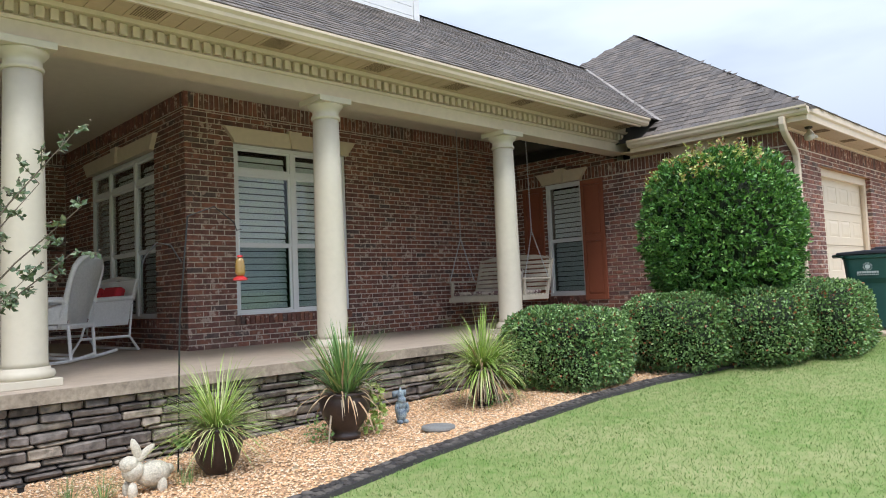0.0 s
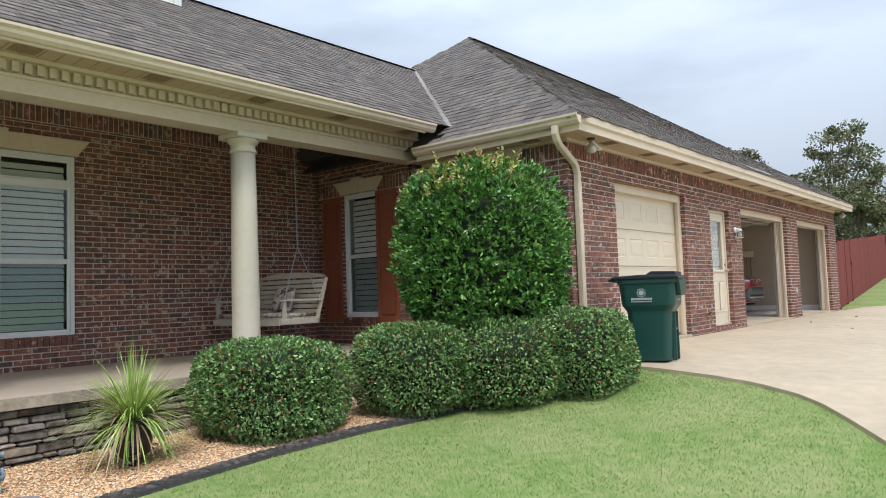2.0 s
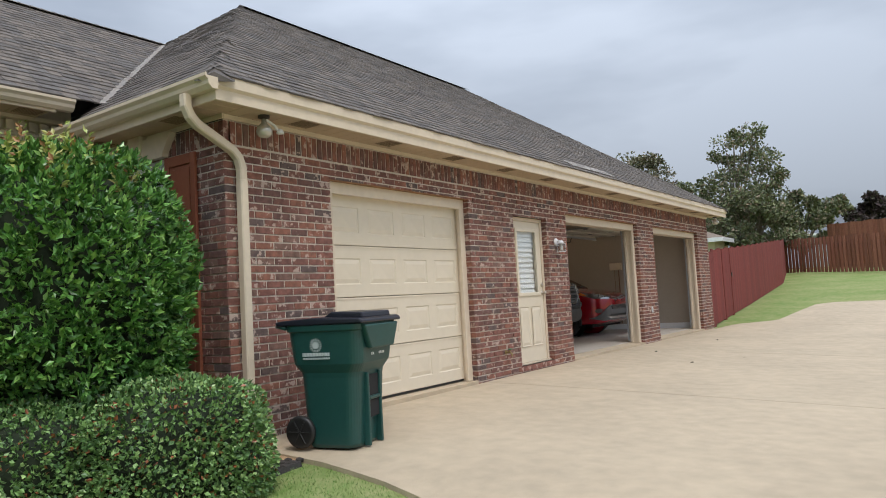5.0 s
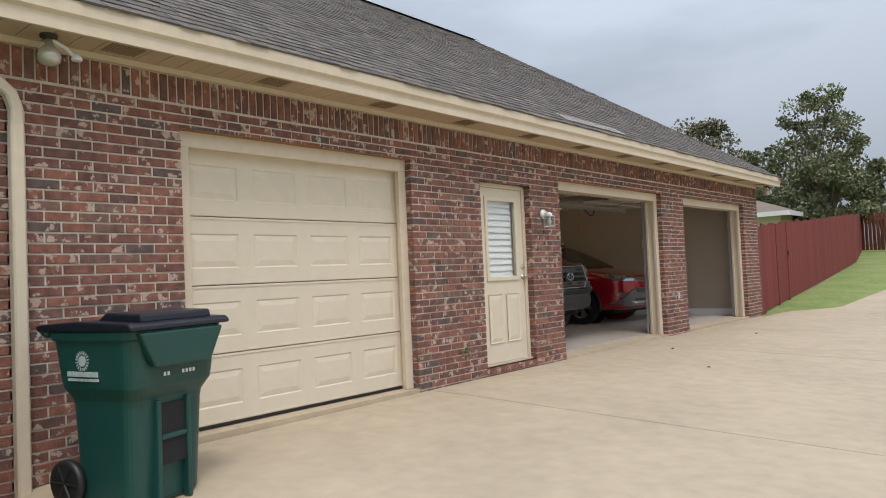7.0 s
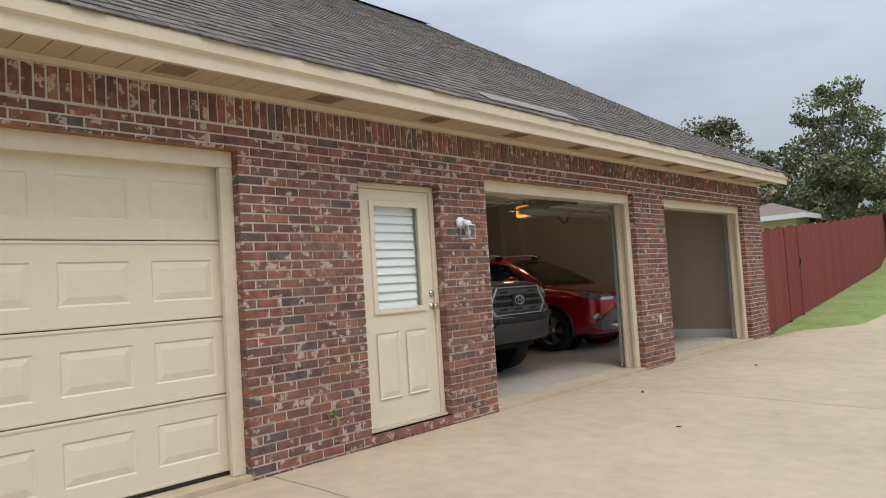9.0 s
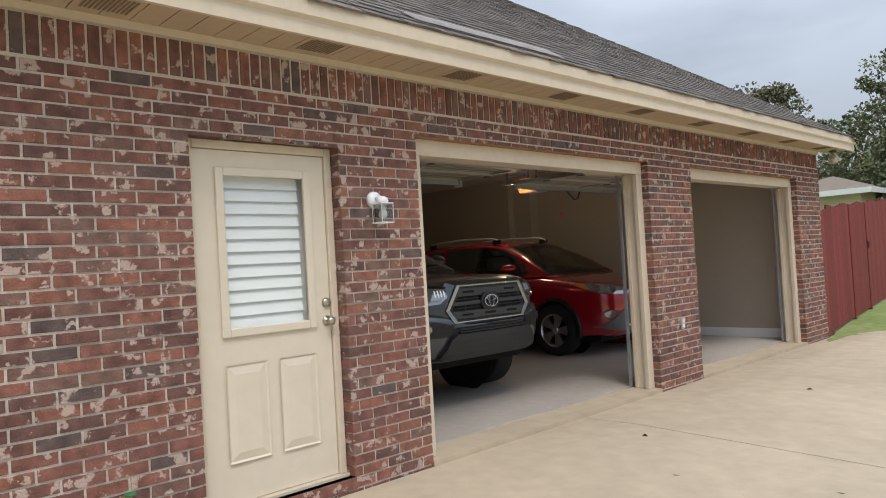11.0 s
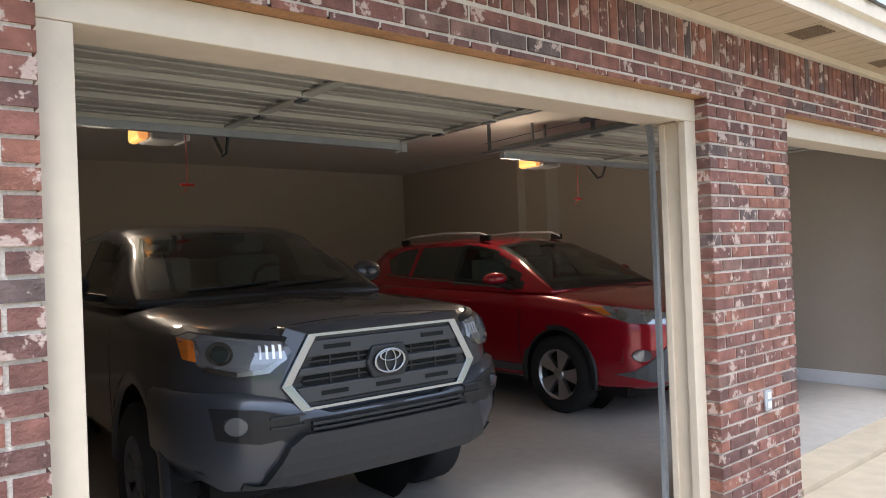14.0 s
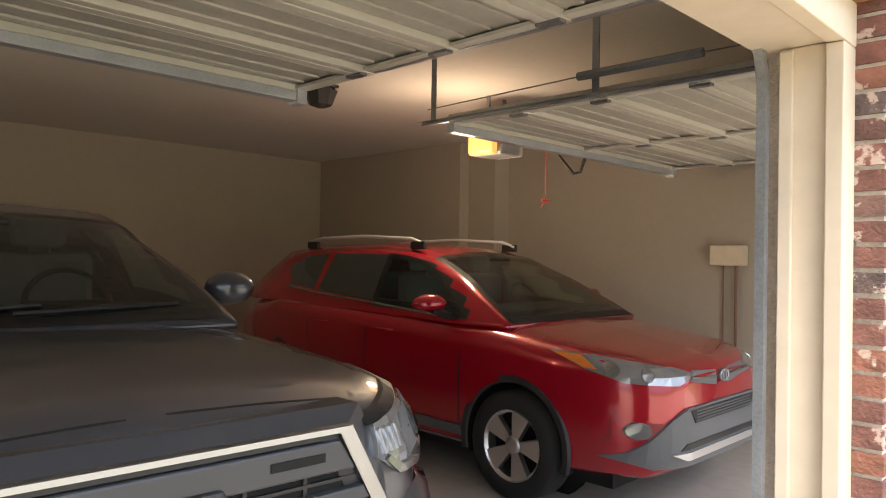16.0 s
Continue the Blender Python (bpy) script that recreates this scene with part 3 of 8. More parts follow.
def shingles(eave_a, eave_b, up, length, keep, z_off=0.0, seed=1, width=0.16, step=0.135):
    """Overlapping shingle tabs on a slope: eave corner points, unit vector up the slope; keep(p): whether a tab is kept."""
    rnd = random.Random(seed)
    ea, eb, up = Vector(eave_a), Vector(eave_b), Vector(up).normalized()
    along = (eb - ea).normalized()
    nrm = along.cross(up).normalized()
    if nrm.z < 0:
        nrm = -nrm
    verts, faces = [], []
    L = (eb - ea).length
    k = 0
    while k * step < length:
        u = -(k * 0.37 % 1) * width
        while u < L:
            w = width * rnd.choice((0.8, 1.0, 1.25))
            s, e = max(u, 0), min(u + w - 0.004, L)
            u += w
            if e - s < 0.02:
                continue
            base = ea + up * (k * step)
            q = base + along * ((s + e) / 2) + up * (step * 0.5)
            if not keep(q):
                continue
            t = 0.008 + rnd.random() * 0.006
            i = len(verts)
            lo = rnd.choice((0, 0, -0.012))
            p0, p1 = base + along * s + up * lo, base + along * e + up * lo
            p2, p3 = base + along * e + up * (step + 0.02), base + along * s + up * (step + 0.02)
            verts += [p0 + nrm * t, p1 + nrm * t, p2 + nrm * 0.003, p3 + nrm * 0.003, p0 - nrm * 0.004, p1 - nrm * 0.004]
            faces += [(i, i + 1, i + 2, i + 3), (i + 4, i + 5, i + 1, i)]
        k += 1
    return verts, faces


SL = math.sqrt(1 + P * P)
v, f = shingles((EX + 0.02, EYE0, EZ), (EX + 0.02, FAR, EZ), (-1, 0, PE), 4.8 * math.hypot(1, PE), lambda q: PS * (q.y - EYE0) >= PE * (EX - q.x) + 0.035 and PS * (FAR - q.y) >= PE * (EX - q.x) + 0.035, seed=2)
joined("shingles_east", v, f, M_SHINGLE, wing_roof)
v, f = shingles((EX, EYE0 - 0.02, EZ), (2 * RX - EX, EYE0 - 0.02, EZ), (0, 1, PS), 4.15 * math.hypot(1, PS),
                lambda q: PE * (EX - q.x) >= PS * (q.y - EYE0) + 0.035 and PE * (q.x - 2 * RX + EX) >= PS * (q.y - EYE0) - 0.03 and (q.x > PX or q.z > PZ + P * (PX - q.x) or q.x < RIDGE_X), seed=3)
joined("shingles_south", v, f, M_SHINGLE, wing_roof)
v, f = shingles((PX + 0.02, -9.4, PZ), (PX + 0.02, 10.2, PZ), (-1, 0, P), (PX - RIDGE_X) * SL, lambda q: q.y < EYE0 + (q.z - EZ) / PS, seed=4)
joined("shingles_porch", v, f, M_SHINGLE, main_roof)


def cap_line(parent, p, q, w=0.15, material=None):
    """Ridge or hip caps from p to q."""
    p, q = Vector(p), Vector(q)
    d = (q - p)
    n = max(1, int(d.length / 0.15))
    side = Vector((-d.y, d.x, 0)).normalized() * w
    verts, faces = [], []
    for i in range(n):
        a, b = p + d * (i / n), p + d * ((i + 1.12) / n)
        k = len(verts)
        verts += [a + Vector((0, 0, 0.016)), b + Vector((0, 0, 0.010)), a + side - Vector((0, 0, w * 0.5 - 0.014)), b + side - Vector((0, 0, w * 0.5 - 0.008)),
                  a - side - Vector((0, 0, w * 0.5 - 0.014)), b - side - Vector((0, 0, w * 0.5 - 0.008))]
        faces += [(k, k + 1, k + 3, k + 2), (k + 1, k, k + 4, k + 5), (k, k + 2, k + 4)]
    joined("ridge_caps", verts, faces, M_SHINGLE, parent)


cap_line(wing_roof, (EX, EYE0, EZ), (RX, PY, RZ))
cap_line(wing_roof, (EX, FAR, EZ), (RX, FAR - 4.15, RZ))
cap_line(wing_roof, (RX, PY, RZ + 0.03), (RX, FAR - 4.15, RZ + 0.03))
cap_line(wing_roof, (2 * RX - EX, EYE0, EZ), (RX, PY, RZ))
cap_line(main_roof, (RIDGE_X, -9.4, RIDGE_Z + 0.02), (RIDGE_X, 9.9, RIDGE_Z + 0.02))
vt = Vector((RIDGE_X, EYE0 + (RIDGE_Z - EZ) / PS, RIDGE_Z + 0.04))
vb = Vector((PX, EYE0 + (PZ - EZ) / PS, PZ + 0.04))
dd = (vt - vb).normalized()
sd = Vector((dd.y, -dd.x, 0)).normalized() * 0.075
flash = bmesh.new()
q = [flash.verts.new(x) for x in (vb - sd - dd * 0.1, vb + sd - dd * 0.1, vt + sd, vt - sd)]
flash.faces.new(q)
bmesh.ops.solidify(flash, geom=flash.faces[:], thickness=0.012)
part("valley_flashing", flash, M_FLASH, main_roof, "pale metal valley flashing")

# fascia and gutters
fas = thing("garage_fascia", "cream fascia with a stepped crown along the garage eave", kind="structure")
bmx = bmesh.new()
prism(bmx, [(0.36, 2.64), (0.385, 2.64), (0.385, 2.725), (0.412, 2.745), (0.412, 2.83), (0.36, 2.83)], "y", 6.37, FAR)
part("fascia", bmx, M_TRIM, fas)
part("side_fascia", boxm(-2.2, 0.359, 6.372, 6.389, 2.64, 2.80), M_TRIM, fas)


def gutter(name, axis, c, a0, a1, z, out, label):
    g = thing(name, label, kind="structure")
    prof = [(0, 0), (0.055, 0), (0.085, 0.03), (0.09, 0.06), (0.115, 0.085), (0.115, 0.11), (0.10, 0.11), (0.10, 0.09), (0.0, 0.09)]
    bm = bmesh.new()
    prism(bm, [(c + out * u, z + v) for u, v in prof], axis, a0, a1)
    part("trough", bm, M_TRIM, g)
    return g


gutter("gutter_porch", "y", PX - 0.08, -9.2, 6.45, PZ - 0.12, 1, "cream gutter along the porch eave")
gutter("gutter_wing", "x", EYE0 + 0.02, -2.2, 0.42, EZ - 0.12, -1, "cream gutter along the wing eave")
bmx = bmesh.new()
prism(bmx, [(-1.98, 2.995), (-1.95, 2.995), (-1.95, PZ - 0.02), (-1.98, PZ - 0.02)], "y", -9.2, 6.3)
tagged(part("fascia_porch", bmx, M_TRIM, None), "cream fascia board", kind="structure")


# ---- columns ----
def column(at):
    c = thing("porch_column", "smooth round cream porch column on a square plinth", kind="structure", at=at)
    part("plinth", boxm(-0.21, 0.21, -0.21, 0.21, 0, 0.06), M_COLUMN, c, bevel=0.006)
    bm = bmesh.new()
    lathe(bm, [(0.195, 0.06), (0.21, 0.085), (0.2, 0.12), (0.175, 0.13), (0.17, 0.15)], 32)
    part("base_ring", bm, M_COLUMN, c, smooth=True)
    bm = bmesh.new()
    lathe(bm, [(0.168, 0.15), (0.158, 0.19), (0.156, 0.9), (0.148, 1.7), (0.136, 2.44)], 32)
    part("shaft", bm, M_COLUMN, c, smooth=True)
    bm = bmesh.new()
    lathe(bm, [(0.136, 2.44), (0.152, 2.445), (0.155, 2.46), (0.15, 2.475), (0.138, 2.48), (0.138, 2.535), (0.16, 2.55), (0.185, 2.585), (0.19, 2.6)], 32)
    part("capital", bm, M_COLUMN, c, smooth=True)
    part("abacus", boxm(-0.20, 0.20, -0.20, 0.20, 2.6, 2.66), M_COLUMN, c, bevel=0.005)
    return c


for cy in (-4.72, -1.88, 0.96, 3.8):
    column((-2.58, cy, 0.04))


# ---- windows ----
def slats(parent, x0, x1, z0, z1, y, material, gap, tilt, key, name="slat"):
    z = z0 + gap / 2
    w = x1 - x0

    def make():
        bm = boxm(-w / 2, w / 2, -gap * 0.46, gap * 0.46, -0.0015, 0.0015)
        bmesh.ops.rotate(bm, verts=bm.verts, matrix=Matrix.Rotation(radians(tilt), 3, "X"))
        return bm
    while z < z1 - gap * 0.3:
        shared_piece(name, key, make, material, parent, ((x0 + x1) / 2, y, z))
        z += gap


M_SCREEN = glass_mat("insect_screen_glass", (0.75, 0.8, 0.8))
wcount = 0


def window(name, at, rz, units, width, z0, z1, transom, keystone, label):
    """A white vinyl window in a brick opening: local x along the wall, -y outwards, z up; at: the opening's left foot."""
    global wcount
    wcount += 1
    w = thing(name, label, kind="structure", at=at, rz=rz)
    h = z1 - z0
    zt = z1 - 0.36 if transom else z1
    bm = bmesh.new()
    for x0, x1, a, b in ((0, 0.05, z0, z1), (width - 0.05, width, z0, z1), (0.05, width - 0.05, z0, z0 + 0.05), (0.05, width - 0.05, z1 - 0.05, z1)):
        box(bm, x0, x1, 0.02, 0.1, a, b)
    cuts = [0.05]
    tot = sum(units)
    for i, u in enumerate(units[:-1]):
        x = 0.05 + (width - 0.1) * sum(units[:i + 1]) / tot
        box(bm, x - 0.035, x + 0.035, 0.02, 0.1, z0 + 0.05, z1 - 0.05)
        cuts += [x - 0.035, x + 0.035]
    cuts.append(width - 0.05)
    if transom:
        for a, b in zip(cuts[::2], cuts[1::2]):
            box(bm, a, b, 0.02, 0.1, zt - 0.03, zt + 0.03)
    part("window_frame", bm, M_WHITE, w, bevel=0.004)
    for a, b in zip(cuts[::2], cuts[1::2]):
        spans = [(z0 + 0.05, (z0 + zt) / 2 - 0.02, True, 0.05), ((z0 + zt) / 2 - 0.02, zt - (0.03 if transom else 0.05), False, 0.035)]
        if transom:
            spans.append((zt + 0.03, z1 - 0.05, False, 0.04))
        for s, e, scr, yy in spans:
            sash = bmesh.new()
            t = 0.03
            for q in ((a, a + t, s, e), (b - t, b, s, e), (a + t, b - t, s, s + t), (a + t, b - t, e - t, e)):
                box(sash, q[0], q[1], yy, yy + 0.03, q[2], q[3])
            sp = part("sash", sash, M_WHITE, w)
            g = part("pane", boxm(a + t, b - t, yy + 0.012, yy + 0.016, s + t, e - t), M_SCREEN if scr else M_GLASS, sp)
            g.visible_shadow = False
        sh = tagged(new("blind"), "pale closed plantation blind behind the glass")
        sh.parent = w
        slats(sh, a + 0.04, b - 0.04, z0 + 0.08, z1 - 0.06, 0.13, M_BLIND, 0.085, 68, "slat%d_%d" % (wcount, round((b - a) * 100)))
    # black sheet behind the blind in place of an unlit room
    part("room_shade_sheet", boxm(0, width, 0.25, 0.26, z0, z1), M_DARK, w)
    bm = bmesh.new()
    hz = z1 + 0.0
    prism(bm, [(-0.02, hz), (width + 0.02, hz), (width + 0.02, hz + 0.03), (width + 0.15, hz + 0.2), (-0.15, hz + 0.2), (-0.02, hz + 0.03)], "y", -0.07, -0.005)
    part("crown_header", bm, M_TRIM, w, "cream flared header")
    if keystone:
        bm = bmesh.new()
        k = width / 2
        prism(bm, [(k - 0.06, hz), (k + 0.06, hz), (k + 0.1, hz + 0.235), (k - 0.1, hz + 0.235)], "y", -0.1, -0.005)
        part("keystone", bm, M_TRIM, w, "cream keystone")
    sill = new("brick_sill")
    sill.parent = w
    x = -0.03
    while x < width + 0.02:
        shared_piece("brick", "sillbrick", lambda: boxm(0, BH, -0.03, 0.02, -0.1, -0.004), M_BRICK, sill, (x, 0, z0))
        x += PH
    return w


window("window_1", (-4.79, W1[0], 0), 90, (1, 1), W1[1] - W1[0], W1[2], W1[3], True, True, "white double window with closed pale blinds under a cream header")
window("window_2", (W0[0], 0.4, 0), 0, (1, 1.4, 1), W0[1] - W0[0], W0[2], W0[3], True, True, "white triple window with closed pale blinds under a cream header")
window("window_3", (W2[0], WY, 0), 0, (1,), W2[1] - W2[0], W2[2], W2[3], False, True, "narrow white sash window with closed blinds between shutters")
window("window_4", (W3[0], WY, 0), 0, (1,), W3[1] - W3[0], W3[2], W3[3], False, True, "narrow white sash window mostly hidden by the tall shrub")


def shutter(x0):
    s = thing("shutter", "red-brown two-panel window shutter screwed to the brick", "shutter", "shutters", at=(x0, WY - 0.015, 0.38))
    w, h = 0.44, 2.02
    bm = bmesh.new()
    for q in ((0, 0.06, 0, h), (w - 0.06, w, 0, h), (0.06, w - 0.06, 0, 0.09), (0.06, w - 0.06, h - 0.09, h), (0.06, w - 0.06, 0.98, 1.08)):
        box(bm, q[0], q[1], -0.03, 0.0, q[2], q[3])
    part("panel_frame", bm, M_SHUTTER, s, bevel=0.004)
    for a, b in ((0.09, 0.98), (1.08, h - 0.09)):
        bm = bmesh.new()
        box(bm, 0.06, w - 0.06, -0.012, -0.003, a, b)
        prism(bm, [(0.085, a + 0.03), (w - 0.085, a + 0.03), (w - 0.085, b - 0.03), (0.085, b - 0.03)], "y", -0.024, -0.012)
        part("raised_panel", bm, M_SHUTTER, s, bevel=0.008)
    return s


for x0 in (-4.64, -3.38, -2.04, -0.79):
    shutter(x0)


# ---- garage openings ----
def casing(y0, y1):
    c = thing("garage_door_frame", "cream painted wooden garage door frame", kind="structure")
    for a, b in ((y0, y0 + 0.08), (y1 - 0.08, y1)):
        wide = (a, b + 0.02) if a == y0 else (a - 0.02, b)
        part("side_casing", boxm(-0.115, -0.07, *wide, -0.01, 2.119), M_TRIM, c, bevel=0.004)
        inner = (y0 + 0.002, y0 + 0.072) if a == y0 else (y1 - 0.072, y1 - 0.002)
        part("jamb", boxm(-0.235, -0.116, *inner, -0.01, 2.13), M_TRIM, c, bevel=0.004)
        stop = (y0 + 0.073, y0 + 0.09) if a == y0 else (y1 - 0.09, y1 - 0.073)
        part("stop", boxm(-0.235, -0.2, *stop, -0.01, 2.12), M_TRIM, c, bevel=0.003)
    part("head_casing", boxm(-0.115, -0.068, y0, y1, 2.12, 2.238), M_TRIM, c, bevel=0.004)
    part("head_jamb", boxm(-0.30, -0.116, y0 + 0.002, y1 - 0.002, 2.131, 2.235), M_TRIM, c)
    part("lintel_edge", boxm(-0.1, 0.003, y0 + 0.001, y1 - 0.001, 2.2385, 2.2399), mat("rusty_lintel", (0.30, 0.15, 0.06), 0.7, vary=0.3), c, "rusty steel lintel edge")


for y0, y1 in ((7.95, 10.37), (13.1, 16.18), (17.06, 20.08)):
    casing(y0, y1)


def garage_panel(bm, w, h):
    """A raised panel with sloped edges, standing out along +x."""
    o, i = 0.0, 0.028
    v = [bm.verts.new(p) for p in ((0, -w / 2, -h / 2), (0, w / 2, -h / 2), (0, w / 2, h / 2), (0, -w / 2, h / 2),
                                   (-0.008, -w / 2 + i * .4, -h / 2 + i * .4), (-0.008, w / 2 - i * .4, -h / 2 + i * .4), (-0.008, w / 2 - i * .4, h / 2 - i * .4), (-0.008, -w / 2 + i * .4, h / 2 - i * .4),
                                   (0.001, -w / 2 + i * 2, -h / 2 + i * 2), (0.001, w / 2 - i * 2, -h / 2 + i * 2), (0.001, w / 2 - i * 2, h / 2 - i * 2), (0.001, -w / 2 + i * 2, h / 2 - i * 2))]
    for s in (0, 4):
        for j in range(4):
            bm.faces.new((v[s + j], v[s + (j + 1) % 4], v[s + 4 + (j + 1) % 4], v[s + 4 + j]))
    bm.faces.new(v[8:12])


gd = thing("garage_door", "closed cream steel garage door with raised panels", "garage door", at=(-0.155, 8.01, 0.02))
GW = 2.29
for k in range(4):
    z0, z1 = k * 0.532, (k + 1) * 0.532 - 0.006
    sec = bmesh.new()
    pw = GW / 4
    # face with four panel holes
    box(sec, -0.05, -0.018, 0, GW, z0, z1)
    for a, b in ((z0, z0 + 0.128), (z1 - 0.128, z1)):
        box(sec, -0.018, 0.0, 0, GW, a, b)
    for i in range(5):
        a = max(0, i * pw - 0.07)
        b = min(GW, i * pw + 0.07)
        box(sec, -0.018, 0.0, a, b, z0 + 0.128, z1 - 0.128)
    s = part("door_section", sec, M_DOOR, gd)
    for zz in (z1 - 0.012, z0 + 0.012):
        part("lip", boxm(0.0, 0.006, 0.001, GW - 0.001, zz - 0.006, zz + 0.006), M_DOOR, s)
    for i in range(4):
        bm = bmesh.new()
        garage_panel(bm, pw - 0.14, 0.27)
        pp = part("raised_panel", bm, M_DOOR, s)
        pp.location = (0.0, (i + 0.5) * pw, (z0 + z1) / 2)
part("bottom_seal", boxm(-0.05, -0.004, 0, GW, -0.022, -0.002), M_BLACK, gd, "black rubber seal")


# ---- side door ----
DOOR_GLASS = glass_mat("clear_door_glass", (0.97, 0.98, 0.98), alpha=0.1)
sd = thing("door_1", "closed cream side door with a half window and a white blind", kind="structure", at=(0, 11.47, 0.06))
SW = 0.967
bmx = bmesh.new()
for q in ((0, 0.05, 0, 2.05), (SW - 0.05, SW, 0, 2.05), (0.05, SW - 0.05, 2.0, 2.05)):
    box(bmx, -0.13, -0.075, q[0], q[1], q[2], q[3])
part("door_frame", bmx, M_TRIM, sd, bevel=0.006)
part("brick_threshold", boxm(-0.13, 0.008, -0.01, SW + 0.01, -0.09, -0.02), M_BRICK, sd)
part("door_sill", boxm(-0.13, -0.05, 0.0, SW, -0.019, -0.001), M_TRIM, sd)
leaf = bmesh.new()
dx0, dx1 = -0.135, -0.095
ya, yb, za, zb = 0.21, 0.775, 0.96, 1.87
for q in ((0.054, ya, 0.003, 1.996), (yb, SW - 0.054, 0.003, 1.996), (ya, yb, 0.003, za), (ya, yb, zb, 1.996)):
    box(leaf, dx0, dx1, q[0], q[1], q[2], q[3])
lf = part("door_leaf", leaf, M_DOOR, sd)
for i in range(2):
    bm = bmesh.new()
    garage_panel(bm, 0.26, 0.55)
    pp = part("raised_panel", bm, M_DOOR, lf)
    pp.location = (dx1 + 0.0135, (0.32, 0.66)[i], 0.5)
bmx = bmesh.new()
for q in ((ya - 0.03, ya + 0.02, za - 0.03, zb + 0.03), (yb - 0.02, yb + 0.03, za - 0.03, zb + 0.03), (ya + 0.02, yb - 0.02, za - 0.03, za + 0.02), (ya + 0.02, yb - 0.02, zb - 0.02, zb + 0.03)):
    box(bmx, dx1, dx1 + 0.018, q[0], q[1], q[2], q[3])
part("window_moulding", bmx, M_DOOR, lf, bevel=0.006)
g = part("pane", boxm(-0.108, -0.104, ya, yb, za, zb), DOOR_GLASS, lf)
g.visible_shadow = False
bl = tagged(new("blind"), "white closed blind behind the door glass")
bl.parent = sd


def door_slat():
    bm = boxm(-0.0015, 0.0015, -0.26, 0.26, -0.04, 0.04)
    bmesh.ops.rotate(bm, verts=bm.verts, matrix=Matrix.Rotation(radians(-14), 3, "Y"))
    return bm


for i in range(12):
    shared_piece("slat", "doorslat", door_slat, M_BLIND_WHITE, bl, (-0.14, 0.4825, za + 0.05 + i * 0.074))
part("backing", boxm(-0.19, -0.185, 0.05, SW - 0.05, 0, 2.0), M_BLIND_WHITE, sd)
for z, r, nm in ((0.965, 0.024, "knob"), (1.08, 0.026, "deadbolt")):
    bm = bmesh.new()
    prof = [(0.032, dx1 + 0.001), (0.032, dx1 + 0.008), (0.014, dx1 + 0.012), (0.013, dx1 + 0.035), (r, dx1 + 0.045), (r + 0.002, dx1 + 0.06), (r * 0.6, dx1 + 0.07)] if nm == "knob" else [(0.03, dx1 + 0.001), (0.028, dx1 + 0.015), (0.018, dx1 + 0.022), (0.012, dx1 + 0.024)]
    lathe(bm, prof, 20, (0, 0.885, z), "X")
    part("door_" + nm, bm, M_NICKEL, sd, "satin nickel", smooth=True)
for z in (0.25, 1.0, 1.75):
    part("hinge", boxm(dx1 - 0.004, dx1 + 0.006, 0.045, 0.06, z, z + 0.09), M_TRIM, sd)

# ---- wall lamp, tap, outlet, floodlights, downspout ----
M_LAMPWHITE = mat("white_enamel", (0.8, 0.8, 0.82), 0.3)
M_BULB = mat("frosted_bulb", (0.75, 0.74, 0.7), 0.3)
M_CLEAR = glass_mat("clear_lamp_glass", (0.93, 0.95, 0.95))
wlp = thing("wall_lamp", "white wall lamp with a square glass shade on the brick", "lamp", at=(0.01, 12.70, 1.75))
bm = bmesh.new()
lathe(bm, [(0.0565, -0.006), (0.056, 0.012), (0.045, 0.028), (0.02, 0.034)], 24, (0, 0, 0.03), "X")
part("back_plate", bm, M_LAMPWHITE, wlp, smooth=True)
bm = bmesh.new()
tube(bm, [(0.02, 0, 0.03), (0.06, 0, 0.04), (0.09, 0.0, 0.02)], 0.018, 12)
lathe(bm, [(0.034, -0.01), (0.04, 0.0), (0.035, 0.022), (0.012, 0.035)], 20, (0.09, 0, 0.012))
part("arm", bm, M_LAMPWHITE, wlp, smooth=True)
bm = bmesh.new()
box(bm, 0.04, 0.14, -0.05, 0.05, -0.004, 0.002)
for sx in (0.042, 0.136):
    for sy in (-0.048, 0.046):
        box(bm, sx, sx + 0.003, sy, sy + 0.003, -0.122, -0.004)
for q in ((0.04, 0.14, -0.05, -0.046), (0.04, 0.14, 0.046, 0.05), (0.04, 0.044, -0.046, 0.046), (0.136, 0.14, -0.046, 0.046)):
    box(bm, *q, -0.128, -0.122)
part("cage", bm, M_LAMPWHITE, wlp)
bm = bmesh.new()
for q in ((0.045, 0.136, -0.0475, -0.0465), (0.045, 0.136, 0.0465, 0.0475), (0.0425, 0.0435, -0.046, 0.046), (0.1375, 0.1385, -0.046, 0.046)):
    box(bm, *q, -0.121, -0.005)
part("shade", bm, M_CLEAR, wlp, "clear glass shade")
bm = bmesh.new()
lathe(bm, [(0.012, -0.005), (0.014, -0.03), (0.028, -0.06), (0.028, -0.08), (0.012, -0.1)], 16, (0.09, 0, 0))
part("bulb", bm, M_BULB, wlp, smooth=True)

tap = thing("garden_tap", "small brass outdoor tap with a green handle", "tap", at=(0.012, 11.06, 0.27))
bm = bmesh.new()
tube(bm, [(0, 0, 0), (0.06, 0, 0), (0.085, 0, -0.02), (0.09, 0, -0.05)], 0.012, 8)
lathe(bm, [(0.03, -0.004), (0.03, 0.004)], 12, axis="X")
tube(bm, [(0.05, 0, 0.005), (0.06, 0, 0.035)], 0.008, 8)
part("spout", bm, mat("old_brass", (0.35, 0.27, 0.12), 0.5, metal=0.8), tap)
bm = bmesh.new()
